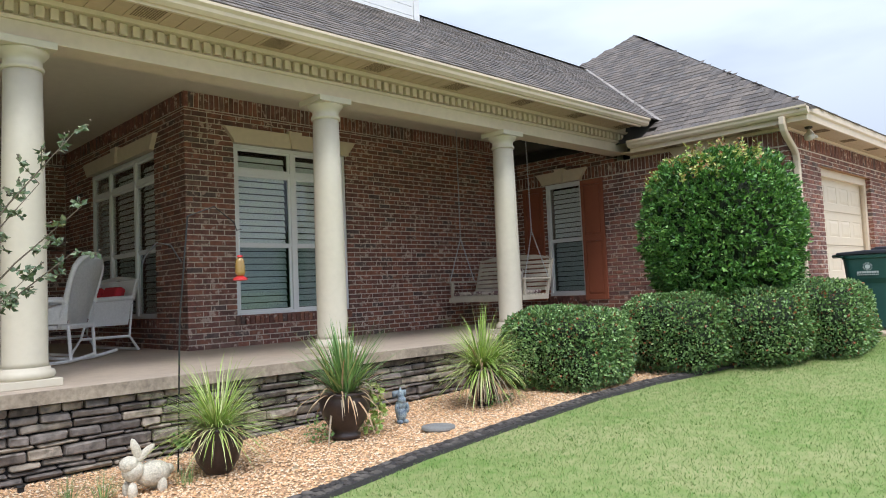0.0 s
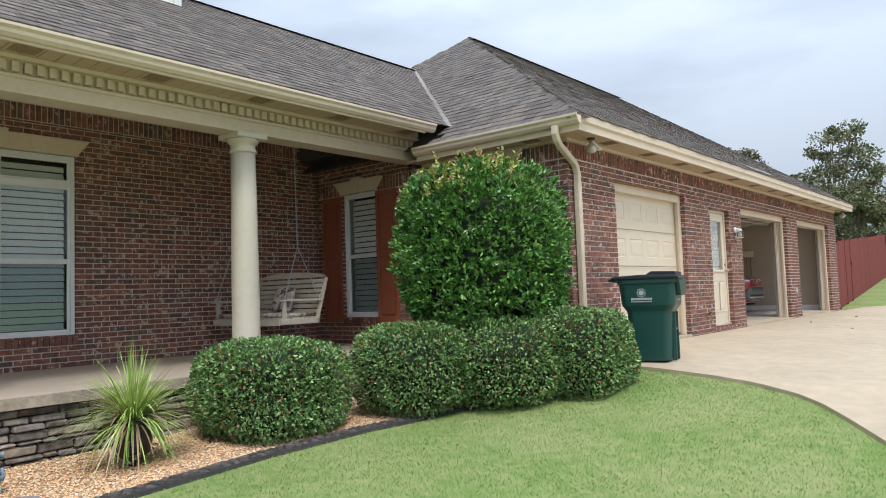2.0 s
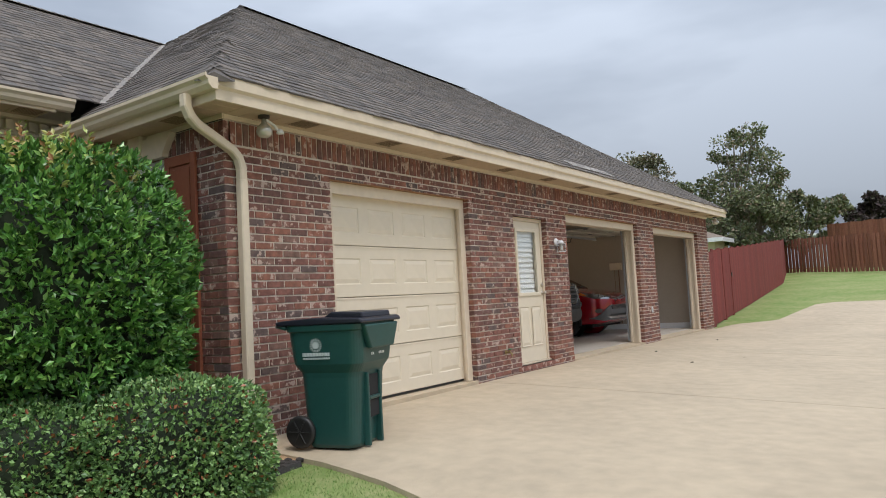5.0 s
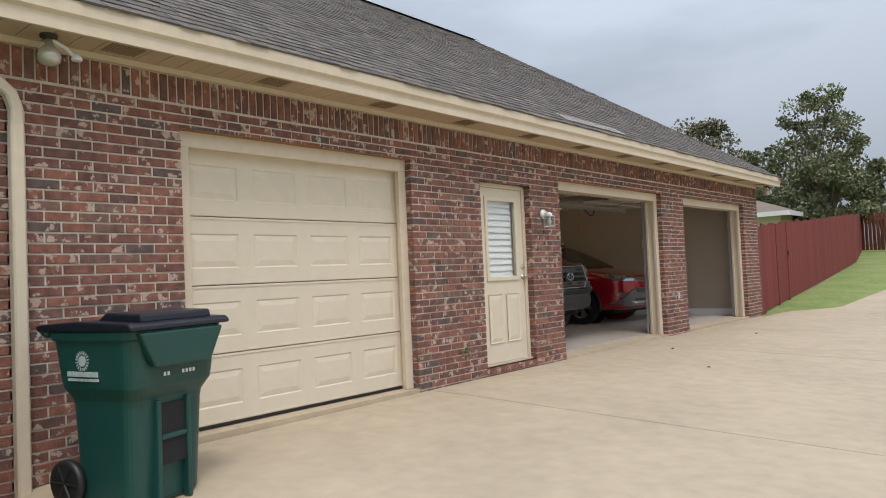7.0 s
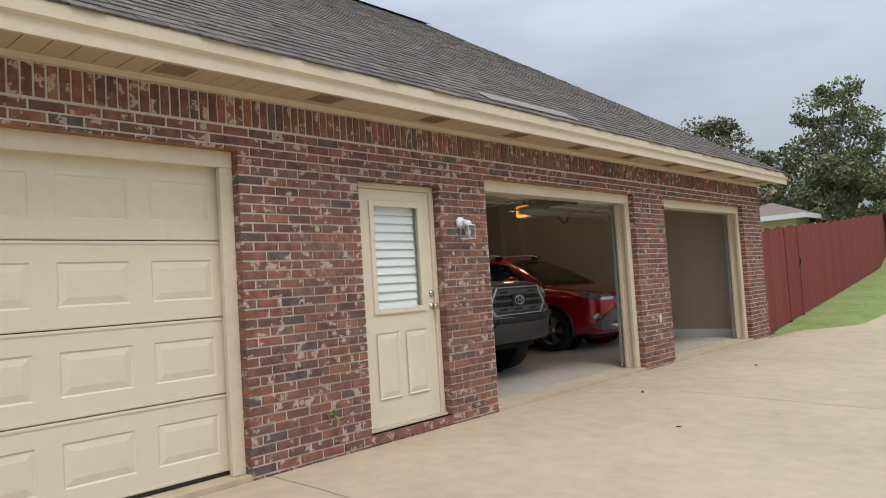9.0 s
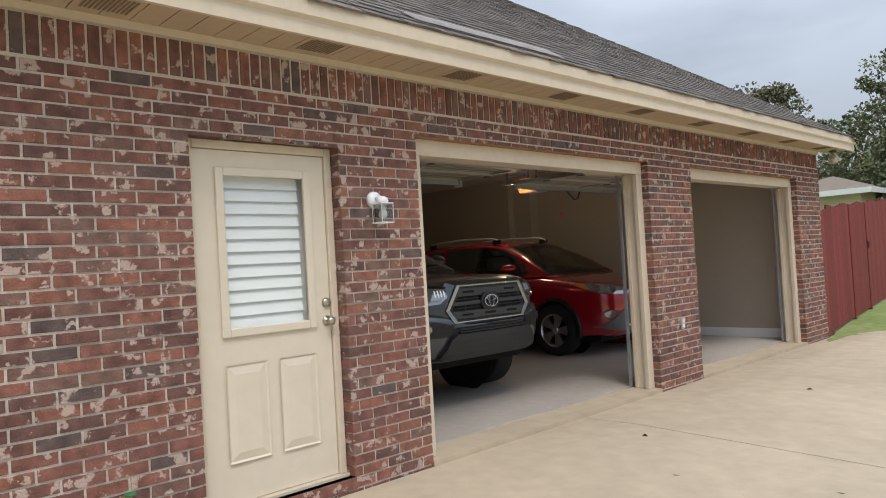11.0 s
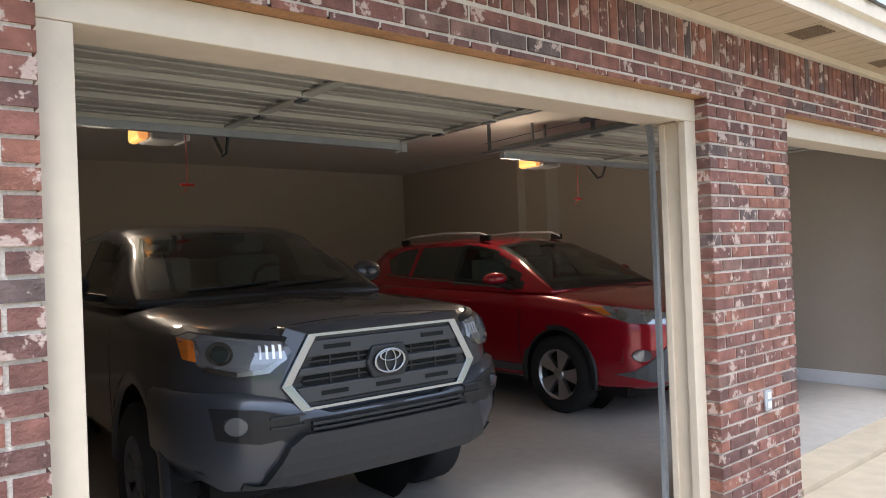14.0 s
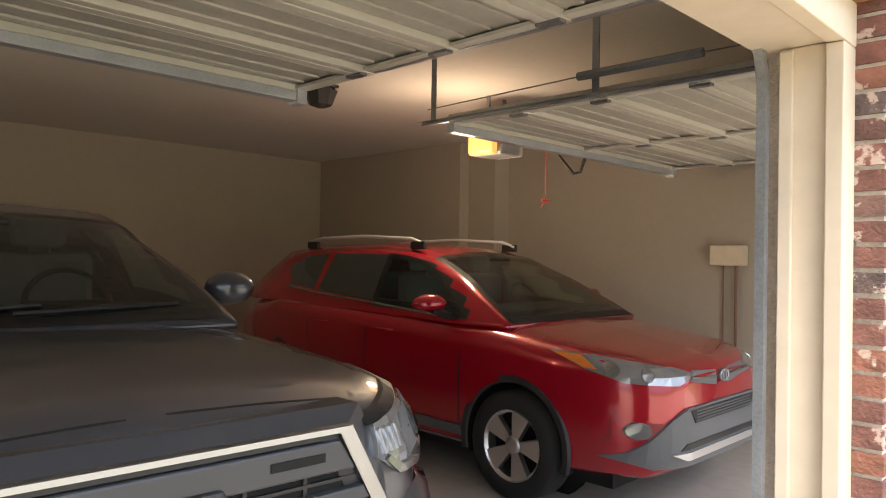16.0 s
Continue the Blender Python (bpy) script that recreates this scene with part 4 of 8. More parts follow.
lathe(bm, [(0.026, 0.036), (0.028, 0.042), (0.026, 0.048)], 10, (0.06, 0, 0))
part("handle", bm, mat("green_paint", (0.04, 0.2, 0.08), 0.5), tap, "green round handle")

outl = thing("power_outlet", "weathered grey outlet cover on the brick pier", "outlet", at=(0.008, 16.67, 0.585))
part("cover_plate", boxm(0, 0.012, -0.036, 0.036, -0.058, 0.058), M_STEEL, outl, bevel=0.003)
for s in (-0.025, 0.025):
    part("flap", boxm(0.012, 0.018, -0.02, 0.02, s - 0.018, s + 0.018), M_WHITE, outl, bevel=0.003)


def flood(at, far=False):
    f = thing("floodlight", "round bulb floodlight under the eave corner", "lamp", "eave floodlights", at=at)
    bm = bmesh.new()
    lathe(bm, [(0.05, 0.0), (0.05, -0.02), (0.02, -0.03)], 20)
    part("mount", bm, mat("dark_mount", (0.05, 0.04, 0.035), 0.5), f)
    bm = bmesh.new()
    lathe(bm, [(0.02, -0.03), (0.022, -0.06), (0.03, -0.07), (0.06, -0.1), (0.07, -0.14), (0.062, -0.17), (0.04, -0.188), (0.008, -0.195)], 24)
    part("bulb", bm, mat("reflector_bulb", (0.55, 0.52, 0.45), 0.12, metal=0.4), f, "silvered reflector bulb", smooth=True)
    bm = bmesh.new()
    tube(bm, [(0, 0.02, -0.03), (0.02, 0.09, -0.07), (0.03, 0.15, -0.13)], 0.012, 8)
    part("second_arm", bm, M_WHITE, f)
    bm = bmesh.new()
    lathe(bm, [(0.02, 0), (0.035, -0.03), (0.03, -0.04), (0.008, -0.04)], 16, (0.03, 0.15, -0.1))
    part("sensor", bm, M_WHITE, f, smooth=True)


flood((0.19, 7.0, SOFFIT_Z))
flood((0.19, 21.05, SOFFIT_Z))

ds = thing("downspout", "cream metal downspout bending from the gutter down the brick corner", kind="structure")


def square_pipe(bm, pts, wx, wy):
    pts = [Vector(p) for p in pts]
    rings = []
    for i, p in enumerate(pts):
        d = (pts[min(i + 1, len(pts) - 1)] - pts[max(i - 1, 0)]).normalized()
        u = Vector((1, -0.0, 0))
        u = (u - d * u.dot(d)).normalized()
        v = d.cross(u)
        rings.append([bm.verts.new(p + u * a * wx + v * b * wy) for a, b in ((-.5, -.35), (-.35, -.5), (.35, -.5), (.5, -.35), (.5, .35), (.35, .5), (-.35, .5), (-.5, .35))])
    for s, t in zip(rings, rings[1:]):
        for j in range(8):
            bm.faces.new((s[j], s[(j + 1) % 8], t[(j + 1) % 8], t[j]))
    bm.faces.new(rings[0][::-1])
    bm.faces.new(rings[-1])
    bmesh.ops.recalc_face_normals(bm, faces=bm.faces)


bm = bmesh.new()
square_pipe(bm, [(0.10, 6.30, 2.72), (0.10, 6.30, 2.63), (0.10, 6.335, 2.555), (0.095, 6.40, 2.50), (0.065, 6.75, 2.35), (0.06, 6.82, 2.29), (0.058, 6.85, 2.20), (0.058, 6.85, 2.10)], 0.078, 0.072)
part("elbow", bm, M_TRIM, ds)
bm = bmesh.new()
square_pipe(bm, [(0.058, 6.85, 2.105), (0.058, 6.85, -0.16)], 0.084, 0.078)
part("pipe", bm, M_TRIM, ds, bevel=0.003)

# ---- ledge stone face of the porch ----
face = thing("stone_wall", "stacked grey-brown ledge stone porch wall", kind="structure")
rnd = random.Random(5)
z = -0.065
rows = []
while z > -0.72:
    h = rnd.choice((0.032, 0.045, 0.06, 0.085, 0.07))
    rows.append((z - h, h))
    z -= h + 0.004
cnt = 0
for zc, h in rows:
    y = -3.6 - rnd.random() * 0.2
    while y < 6.5:
        L = rnd.uniform(0.10, 0.40)
        bm = bmesh.new()
        d = rnd.uniform(0.0, 0.04)
        vs = box(bm, -0.06, d, 0.003, L - 0.003, 0.001, h - 0.001)
        for v in vs:
            if v.co.x > -0.05:
                v.co.x += rnd.uniform(-0.022, 0.014)
                v.co.y += rnd.uniform(-0.016, 0.004) * (1 if v.co.y > L / 2 else -1)
                v.co.z += rnd.uniform(-0.011, 0.002) * (1 if v.co.z > h / 2 else -1)
        bmesh.ops.bevel(bm, geom=[e for e in bm.edges if e.verts[0].co.x > -0.05 or e.verts[1].co.x > -0.05], offset=0.010, segments=1, affect="EDGES")
        ob = part("stone", bm, M_STONE, face)
        ob.location = (-2.2, y, zc)
        y += L
        cnt += 1
# added dark sheet, paints the deep shade between the stones
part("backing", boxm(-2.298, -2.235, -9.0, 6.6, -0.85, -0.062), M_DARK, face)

# ---- bed edging and gravel ----
edging = thing("bed_edging", "dark cobble-pattern edging round the gravel bed", kind="structure")
rnd = random.Random(8)


def lump():
    bm = bmesh.new()
    bmesh.ops.create_icosphere(bm, subdivisions=1, radius=1)
    for v in bm.verts:
        v.co *= rnd.uniform(0.85, 1.1)
    return bm


path = []
for (xa, ya), (xb, yb) in zip(EDGE, EDGE[1:]):
    n = max(1, round(math.hypot(xb - xa, yb - ya) / 0.085))
    path += [(xa + (xb - xa) * i / n, ya + (yb - ya) * i / n) for i in range(n)]
verts, faces = [], []
for i, (x, y) in enumerate(path):
    for side in (-0.035, 0.04):
        if y < -2.6:
            continue
        ob = shared_piece("cobble", "cobble%d" % (i % 5), lump, M_EDGING, edging, (x + side + 0.03, y + rnd.uniform(-0.02, 0.02) + (0.04 if side > 0 else 0), gz(x, y) + 0.03), rnd.random() * 3)
        ob.scale = (0.036, rnd.uniform(0.04, 0.06), 0.022)
nx = [(-0.075, 0.0), (-0.07, 0.032), (0.10, 0.032), (0.115, -0.02)]
for i, (x, y) in enumerate(path):
    for dx, dz in nx:
        verts.append((x + 0.02 + dx, y, gz(x, y) + dz))
    if i:
        for j in range(3):
            faces.append(((i - 1) * 4 + j, (i - 1) * 4 + j + 1, i * 4 + j + 1, i * 4 + j))
joined("strip", verts, faces, mat("dark_rubber", (0.04, 0.036, 0.034), 0.8, vary=0.3, bump=0.5), edging, kind="structure")

rs = np.random.RandomState(3)
verts, faces = [], []
oct_v = np.array([(1, 0, 0), (-1, 0, 0), (0, 1, 0), (0, -1, 0), (0, 0, 1), (0, 0, -0.6)], float)
oct_f = [(0, 2, 4), (2, 1, 4), (1, 3, 4), (3, 0, 4)]
N = 46000
k = 0
for _ in range(N):
    y = -3.0 + rs.rand() ** 1.2 * 9.6
    x = -2.2 + rs.rand() * (edge_x(y) + 2.2 - 0.06)
    s = rs.uniform(0.005, 0.0125)
    a = rs.rand() * 6.28
    c, sn = math.cos(a), math.sin(a)
    e = oct_v * np.array([s * rs.uniform(0.9, 1.7), s, s * 0.75]) + rs.uniform(-0.2, 0.2, (6, 3)) * s
    px = e[:, 0] * c - e[:, 1] * sn + x
    py = e[:, 0] * sn + e[:, 1] * c + y
    pz = e[:, 2] + gz(max(x, -1), y) + 0.02 + 0.01 * math.sin(x * 3 + y * 2)
    verts.extend(zip(px.tolist(), py.tolist(), pz.tolist()))
    faces.extend([(k + p, k + q, k + r) for p, q, r in oct_f])
    k += 6
joined("gravel", verts, faces, M_GRAVEL, label="coarse orange gravel in the planting bed")


# ---- grass ----
def lawn_ok(x, y):
    if x < edge_x(y) + 0.12 if y < 6.8 else True:
        return False
    return x < float(np.interp(y, LEFT_Y, LEFT_X)) - 0.01


verts, faces = [], []
k = 0
for _ in range(150000):
    y = -3.2 + 10.1 * rs.rand()
    x = -0.6 + 6.2 * rs.rand()
    if not lawn_ok(x, y):
        continue
    z = gz(x, y) - 0.004
    a, h, w, ln = rs.rand() * 6.28, rs.uniform(0.013, 0.03), rs.uniform(0.0025, 0.0045), rs.uniform(0.005, 0.03)
    c, s = math.cos(a), math.sin(a)
    b = rs.rand() * 6.28
    verts += [(x - c * w, y - s * w, z), (x + c * w, y + s * w, z), (x + math.cos(b) * ln, y + math.sin(b) * ln, z + h)]
    faces.append((k, k + 1, k + 2))
    k += 3
joined("grass", verts, faces, M_GRASS, label="short mown green lawn grass with paler patches")


# ---- foliage ----
def leaf_mat(name, cols, rough=0.45):
    return pieces_mat(name, cols, True, rough=rough, bump=0.0, mottle=0.25)


M_LAUREL = leaf_mat("glossy_shrub_leaves", [(0.0, (0.04, 0.12, 0.025)), (0.25, (0.08, 0.21, 0.04)), (0.55, (0.13, 0.30, 0.06)), (0.84, (0.22, 0.40, 0.09))], 0.3)
M_LAURELTOP = leaf_mat("new_growth_leaves", [(0.0, (0.32, 0.40, 0.09)), (0.5, (0.42, 0.40, 0.12)), (0.8, (0.40, 0.20, 0.09))], 0.4)
M_BOX = leaf_mat("hedge_leaves", [(0.0, (0.09, 0.18, 0.06)), (0.3, (0.15, 0.27, 0.08)), (0.6, (0.22, 0.37, 0.12)), (0.86, (0.32, 0.46, 0.17)), (0.945, (0.30, 0.10, 0.04))], 0.35)
# near-black: painted shade inside the foliage; also pot soil and driveway leaves
M_CORE = mat("crown_shade_soil_leaf", (0.016, 0.026, 0.010), 0.9, vary=0.3)
M_BARK = mat("grey_bark", (0.16, 0.13, 0.10), 0.9, vary=0.25, bump=0.5)
M_FARLEAF = leaf_mat("tree_leaves", [(0.0, (0.10, 0.12, 0.06)), (0.3, (0.145, 0.17, 0.08)), (0.6, (0.19, 0.21, 0.10)), (0.82, (0.25, 0.2, 0.13))], 0.6)
M_DARKLEAF = leaf_mat("dark_red_leaves", [(0.0, (0.05, 0.035, 0.03)), (0.5, (0.08, 0.05, 0.045)), (0.8, (0.06, 0.06, 0.035))], 0.6)
RS = np.random.RandomState(11)


def leaf_mesh(name, pos, nrm, size, width, material, parent, label="", jitter=0.6, droop=0.0):
    """Folded leaves at points, lying roughly across their normals."""
    n = len(pos)
    pos, nrm = np.array(pos), np.array(nrm)
    d = nrm + RS.normal(0, jitter, (n, 3))
    d[:, 2] -= droop
    d /= np.linalg.norm(d, axis=1)[:, None]
    r = RS.normal(0, 1, (n, 3))
    s = np.cross(d, r)
    s /= np.linalg.norm(s, axis=1)[:, None]
    up = np.cross(s, d)
    L = size * RS.uniform(0.7, 1.25, (n, 1))
    W = L * width
    a, tip = pos, pos + d * L
    l = pos + d * L * 0.45 + s * W + up * W * 0.4
    q = pos + d * L * 0.45 - s * W + up * W * 0.4
    verts = np.stack([a, l, tip, q], 1).reshape(-1, 3)
    idx = np.arange(n) * 4
    faces = np.concatenate([np.stack([idx, idx + 1, idx + 2], 1), np.stack([idx, idx + 2, idx + 3], 1)])
    me = bpy.data.meshes.new(name)
    me.from_pydata(verts.tolist(), [], faces.tolist())
    me.materials.append(material)
    ob = new(name, me)
    if parent:
        ob.parent = parent
    return tagged(ob, label, kind="stuff" if name in ("weeds", "ivy", "new_shoots") else "")


def lumpy(u, seed, amp=0.06):
    """Radius factor in direction u."""
    return 1 + amp * noise.noise(Vector(u) * 2.2 + Vector((seed, 0, 0))) * 2 + amp * 0.6 * noise.noise(Vector(u) * 6 + Vector((0, seed, 0)))


def shell_points(n, c, r, seed, power=2.6, amp=0.06, depth=0.12, zmin=-0.97):
    """Points near the surface of a rounded box round c with half sizes r."""
    pos, nrm = [], []
    while len(pos) < n:
        u = RS.normal(0, 1, 3)
        u /= np.linalg.norm(u)
        if u[2] < zmin:
            continue
        k = (abs(u[0]) ** power + abs(u[1]) ** power + abs(u[2]) ** power) ** (-1 / power)
        k *= lumpy(u, seed, amp) * (1 - depth * RS.rand() ** 2)
        pos.append((c[0] + r[0] * k * u[0], c[1] + r[1] * k * u[1], c[2] + r[2] * k * u[2]))
        nrm.append(u)
    return np.array(pos), np.array(nrm)


# solid dark body that paints the shade between the outer leaves
def core(parent, c, r, power, name="shade_core", k=0.86, seed=0):
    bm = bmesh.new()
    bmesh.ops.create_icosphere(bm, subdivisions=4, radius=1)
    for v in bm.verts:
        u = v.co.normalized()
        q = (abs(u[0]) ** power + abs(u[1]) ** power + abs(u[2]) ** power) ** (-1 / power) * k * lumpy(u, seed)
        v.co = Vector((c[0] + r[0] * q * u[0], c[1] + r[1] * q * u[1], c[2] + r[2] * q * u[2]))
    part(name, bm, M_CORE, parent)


# tall clipped shrub at the corner
sh = thing("shrub", "tall clipped glossy green shrub against the brick corner", "shrub", at=(-0.5, 5.45, 0))
c, r = (0.05, 0.05, 1.19), (0.90, 0.88, 1.02)
pos, nrm = shell_points(6200, c, r, 3, 2.9, 0.07, 0.24)
nrm = nrm + RS.normal(0, 0.35, nrm.shape) + np.array((0, 0, 0.35))
pos, nrm = np.repeat(pos, 7, axis=0) + RS.normal(0, 0.012, (43400, 3)), np.repeat(nrm, 7, axis=0)
leaf_mesh("crown", pos, nrm, 0.062, 0.25, M_LAUREL, sh, "dense glossy green leaves", 0.75)
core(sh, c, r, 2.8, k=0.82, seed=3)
pos, nrm = [], []
for _ in range(70):
    a, rr = RS.rand() * 6.28, RS.rand() ** 0.5 * 0.85
    x, y, h = rr * math.cos(a) * 0.95, rr * math.sin(a), RS.uniform(0.08, 0.26)
    z0 = 1.19 + 0.97 * (1 - (rr / 1.05) ** 4)
    for k in range(20):
        pos.append((x + RS.normal(0, 0.01), y + RS.normal(0, 0.01), z0 + h * (k + 1) / 20))
        nrm.append((RS.normal(0, 1), RS.normal(0, 1), 0.7))
leaf_mesh("new_shoots", pos, nrm, 0.055, 0.26, M_LAURELTOP, sh, "reddish yellow new shoots", 0.3).location = (0, 0, 0)
bm = bmesh.new()
tube(bm, [(0.05, 0.1, -0.4), (0, 0, 0.6)], 0.06, 8, 0.04)
tube(bm, [(-0.1, -0.1, -0.4), (-0.15, -0.1, 0.6)], 0.05, 8, 0.03)
part("trunk", bm, M_BARK, sh)


def hedge(label, lumps, n, seed):
    h = thing("hedge", label, "hedge", "clipped hedges", at=(0, 0, 0))
    P, N = [], []
    for i, (c, r) in enumerate(lumps):
        p, q = shell_points(n, c, r, seed + i, 3.2, 0.05, 0.2, -0.9)
        P.append(p)
        N.append(q)
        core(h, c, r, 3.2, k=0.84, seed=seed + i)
    leaf_mesh("crown", np.concatenate(P), np.concatenate(N), 0.036, 0.36, M_BOX, h, "small green leaves with odd red ones", 0.7)
    return h


hedge("rounded green clipped hedge bush in the gravel bed", [((-1.28, 3.2, -0.08), (0.68, 0.66, 0.47))], 21000, 21)
hedge("long rounded green clipped hedge below the tall shrub", [((-0.58, 4.55, 0.02), (0.62, 0.62, 0.47)), ((0.0, 5.2, 0.05), (0.68, 0.74, 0.455)), ((0.46, 5.82, 0.1), (0.64, 0.64, 0.46))], 16000, 31)


# ---- potted plants ----
M_POT = mat("dark_brown_glazed_pot", (0.045, 0.03, 0.026), 0.35, vary=0.2, scale=6)
M_BLADE = leaf_mat("lime_blades", [(0.0, (0.26, 0.40, 0.08)), (0.4, (0.40, 0.54, 0.13)), (0.75, (0.55, 0.60, 0.26))], 0.5)
M_BLADEDK = leaf_mat("green_blades", [(0.0, (0.13, 0.25, 0.07)), (0.5, (0.22, 0.36, 0.11)), (0.85, (0.44, 0.46, 0.2))], 0.5)
M_DRY = leaf_mat("dry_blades", [(0.0, (0.42, 0.28, 0.16)), (0.4, (0.50, 0.40, 0.26)), (0.75, (0.36, 0.30, 0.22))], 0.8)


def blades(n, L, w, rise, spread, material, parent, name, z0=0.0, r0=0.04, label="", sag=1.0):
    """Long arching blades from a crown."""
    verts, faces = [], []
    for _ in range(n):
        a = RS.rand() * 6.28
        el = rise + RS.normal(0, spread)
        l = L * RS.uniform(0.55, 1.1)
        p = Vector((r0 * math.cos(a) * RS.rand(), r0 * math.sin(a) * RS.rand(), z0))
        d = Vector((math.cos(a) * math.cos(el), math.sin(a) * math.cos(el), math.sin(el)))
        side = Vector((-math.sin(a), math.cos(a), 0)) * w
        k = len(verts)
        segs = 7
        for i in range(segs + 1):
            q = side * (1 - (i / segs) ** 2) * RS.uniform(0.9, 1.0)
            verts += [p - q, p + q]
            p = p + d * (l / segs)
            d = (d + Vector((0, 0, -0.16 * sag * (0.4 + i / segs)))).normalized()
        for i in range(segs):
            faces.append((k + 2 * i, k + 2 * i + 1, k + 2 * i + 3, k + 2 * i + 2))
    ob = new(name, raw_mesh(name, verts, faces, material))
    ob.parent = parent
    return tagged(ob, label)


def pot(parent, prof, label="dark brown glazed pot"):
    bm = bmesh.new()
    lathe(bm, prof, 36)
    part("pot", bm, M_POT, parent, label, smooth=True)
    bm = bmesh.new()
    r, z = prof[-1][0] * 0.9, prof[-1][1] - 0.02
    lathe(bm, [(r, z - 0.02), (r, z)], 24)
    part("soil", bm, M_CORE, parent)


p1 = thing("potted_plant", "spiky lime green plant in a dark brown bowl pot on gravel", "plant pot", "potted plants", at=(-1.27, -0.98, gz(-1, -0.98) + 0.03))
pot(p1, [(0.08, 0), (0.1, 0.02), (0.145, 0.09), (0.175, 0.19), (0.185, 0.27), (0.178, 0.295), (0.19, 0.31), (0.188, 0.33), (0.165, 0.33)])
blades(430, 0.6, 0.005, 0.52, 0.42, M_BLADE, p1, "foliage", 0.31, 0.07, "lime green arching blades")
blades(50, 0.42, 0.004, 0.1, 0.4, M_DRY, p1, "dry_foliage", 0.33, 0.12, "dry drooping blades", 1.8)
leafp = RS.uniform(-1, 1, (60, 3)) * (0.1, 0.09, 0.05) + (-0.12, -0.2, 0.25)
leaf_mesh("ivy", leafp, RS.normal(0, 1, (60, 3)), 0.04, 0.45, M_BLADEDK, p1, "pale trailing ivy")

p2 = thing("potted_plant", "tall green grassy plant in a round dark brown pot on gravel", "plant pot", "potted plants", at=(-1.38, 0.22, gz(-1, 0.22) + 0.03))
pot(p2, [(0.12, 0), (0.125, 0.035), (0.1, 0.05), (0.13, 0.09), (0.19, 0.18), (0.215, 0.28), (0.215, 0.33), (0.2, 0.355), (0.215, 0.37), (0.21, 0.385), (0.185, 0.385)])
blades(210, 0.68, 0.009, 1.0, 0.36, M_BLADEDK, p2, "foliage", 0.36, 0.1, "upright green blades", 0.7)
blades(70, 0.55, 0.010, 0.2, 0.45, M_DRY, p2, "dry_foliage", 0.36, 0.15, "dry drooping blades", 1.9)
leafp = RS.uniform(-1, 1, (200, 3)) * (0.1, 0.08, 0.2) + (0.08, 0.24, 0.22)
leaf_mesh("ivy", leafp, RS.normal(0, 1, (200, 3)), 0.045, 0.45, M_BLADE, p2, "trailing green ivy")
leafp = RS.uniform(-1, 1, (120, 3)) * (0.1, 0.12, 0.12) + (-0.05, -0.22, 0.08)
leaf_mesh("weeds", leafp, RS.normal(0, 1, (120, 3)), 0.03, 0.4, M_BLADEDK, p2)

p3 = thing("potted_plant", "large spiky yellow-green plant hiding a dark pot on gravel", "plant pot", "potted plants", at=(-1.32, 1.87, gz(-1, 1.87) + 0.02))
pot(p3, [(0.07, 0), (0.08, 0.03), (0.13, 0.12), (0.16, 0.25), (0.15, 0.33), (0.16, 0.36), (0.14, 0.36)])
blades(430, 0.66, 0.007, 0.7, 0.5, M_BLADE, p3, "foliage", 0.36, 0.07, "yellow-green arching blades", 1.1)
blades(110, 0.6, 0.009, 0.15, 0.4, M_DRY, p3, "dry_foliage", 0.36, 0.09, "dry drooping strap blades", 2.2)
blades(90, 0.55, 0.010, 0.1, 0.4, M_BLADE, p3, "drooping_foliage", 0.36, 0.09, "", 2.2)
leafp = RS.uniform(-1, 1, (120, 3)) * (0.15, 0.25, 0.06) + (0.05, 0.1, 0.06)
leaf_mesh("weeds", leafp, RS.normal(0, 1, (120, 3)), 0.03, 0.4, M_BLADEDK, p3)

# weeds round the rabbit
for x, y, n in ((-1.38, -1.72, 60), (-1.2, -1.25, 40), (-1.5, -1.9, 50)):
    w = thing("weeds", "sparse wispy green weeds in the gravel", "weeds", "bed weeds", at=(x, y, gz(-1, y)))
    blades(n, 0.22, 0.0018, 1.2, 0.25, M_BLADEDK, w, "stems", 0.0, 0.08, "", 0.4)


# ---- statues ----
def blob(bm, c, r, sub=3, rot=None):
    s = len(bm.verts)
    bmesh.ops.create_icosphere(bm, subdivisions=sub, radius=1)
    bm.verts.ensure_lookup_table()
    for v in bm.verts[s:]:
        p = Vector((v.co.x * r[0], v.co.y * r[1], v.co.z * r[2]))
        if rot:
            p = rot @ p
        v.co = p + Vector(c)


bm = bmesh.new()
blob(bm, (0, 0.06, 0.13), (0.08, 0.12, 0.085))
blob(bm, (0.01, -0.07, 0.17), (0.07, 0.07, 0.07))
blob(bm, (0.02, -0.1, 0.22), (0.055, 0.062, 0.055))
for s, a in ((-0.035, 0.35), (0.03, -0.9)):
    blob(bm, (0.02, -0.05 + (0.05 if a < 0 else -0.0), 0.3 - (0.03 if a < 0 else 0)), (0.018, 0.03, 0.09), 2, Matrix.Rotation(a, 3, "X"))
for x, y in ((-0.04, -0.09), (0.05, -0.09), (-0.05, 0.1), (0.06, 0.1)):
    blob(bm, (x, y, 0.05), (0.028, 0.034, 0.06), 2)
blob(bm, (0.0, 0.17, 0.14), (0.035, 0.035, 0.035), 2)
rb = new("rabbit_statue", mesh_of("rabbit_statue", bm, mat("white_weathered_stone", (0.62, 0.58, 0.47), 0.9, vary=0.3, scale=10, bump=0.9, bscale=50), True))
rb.matrix_world = pose(-1.28, -1.5, gz(-1, -1.5) - 0.0, 0, 0, 0) @ Matrix.Scale(1.0, 4)
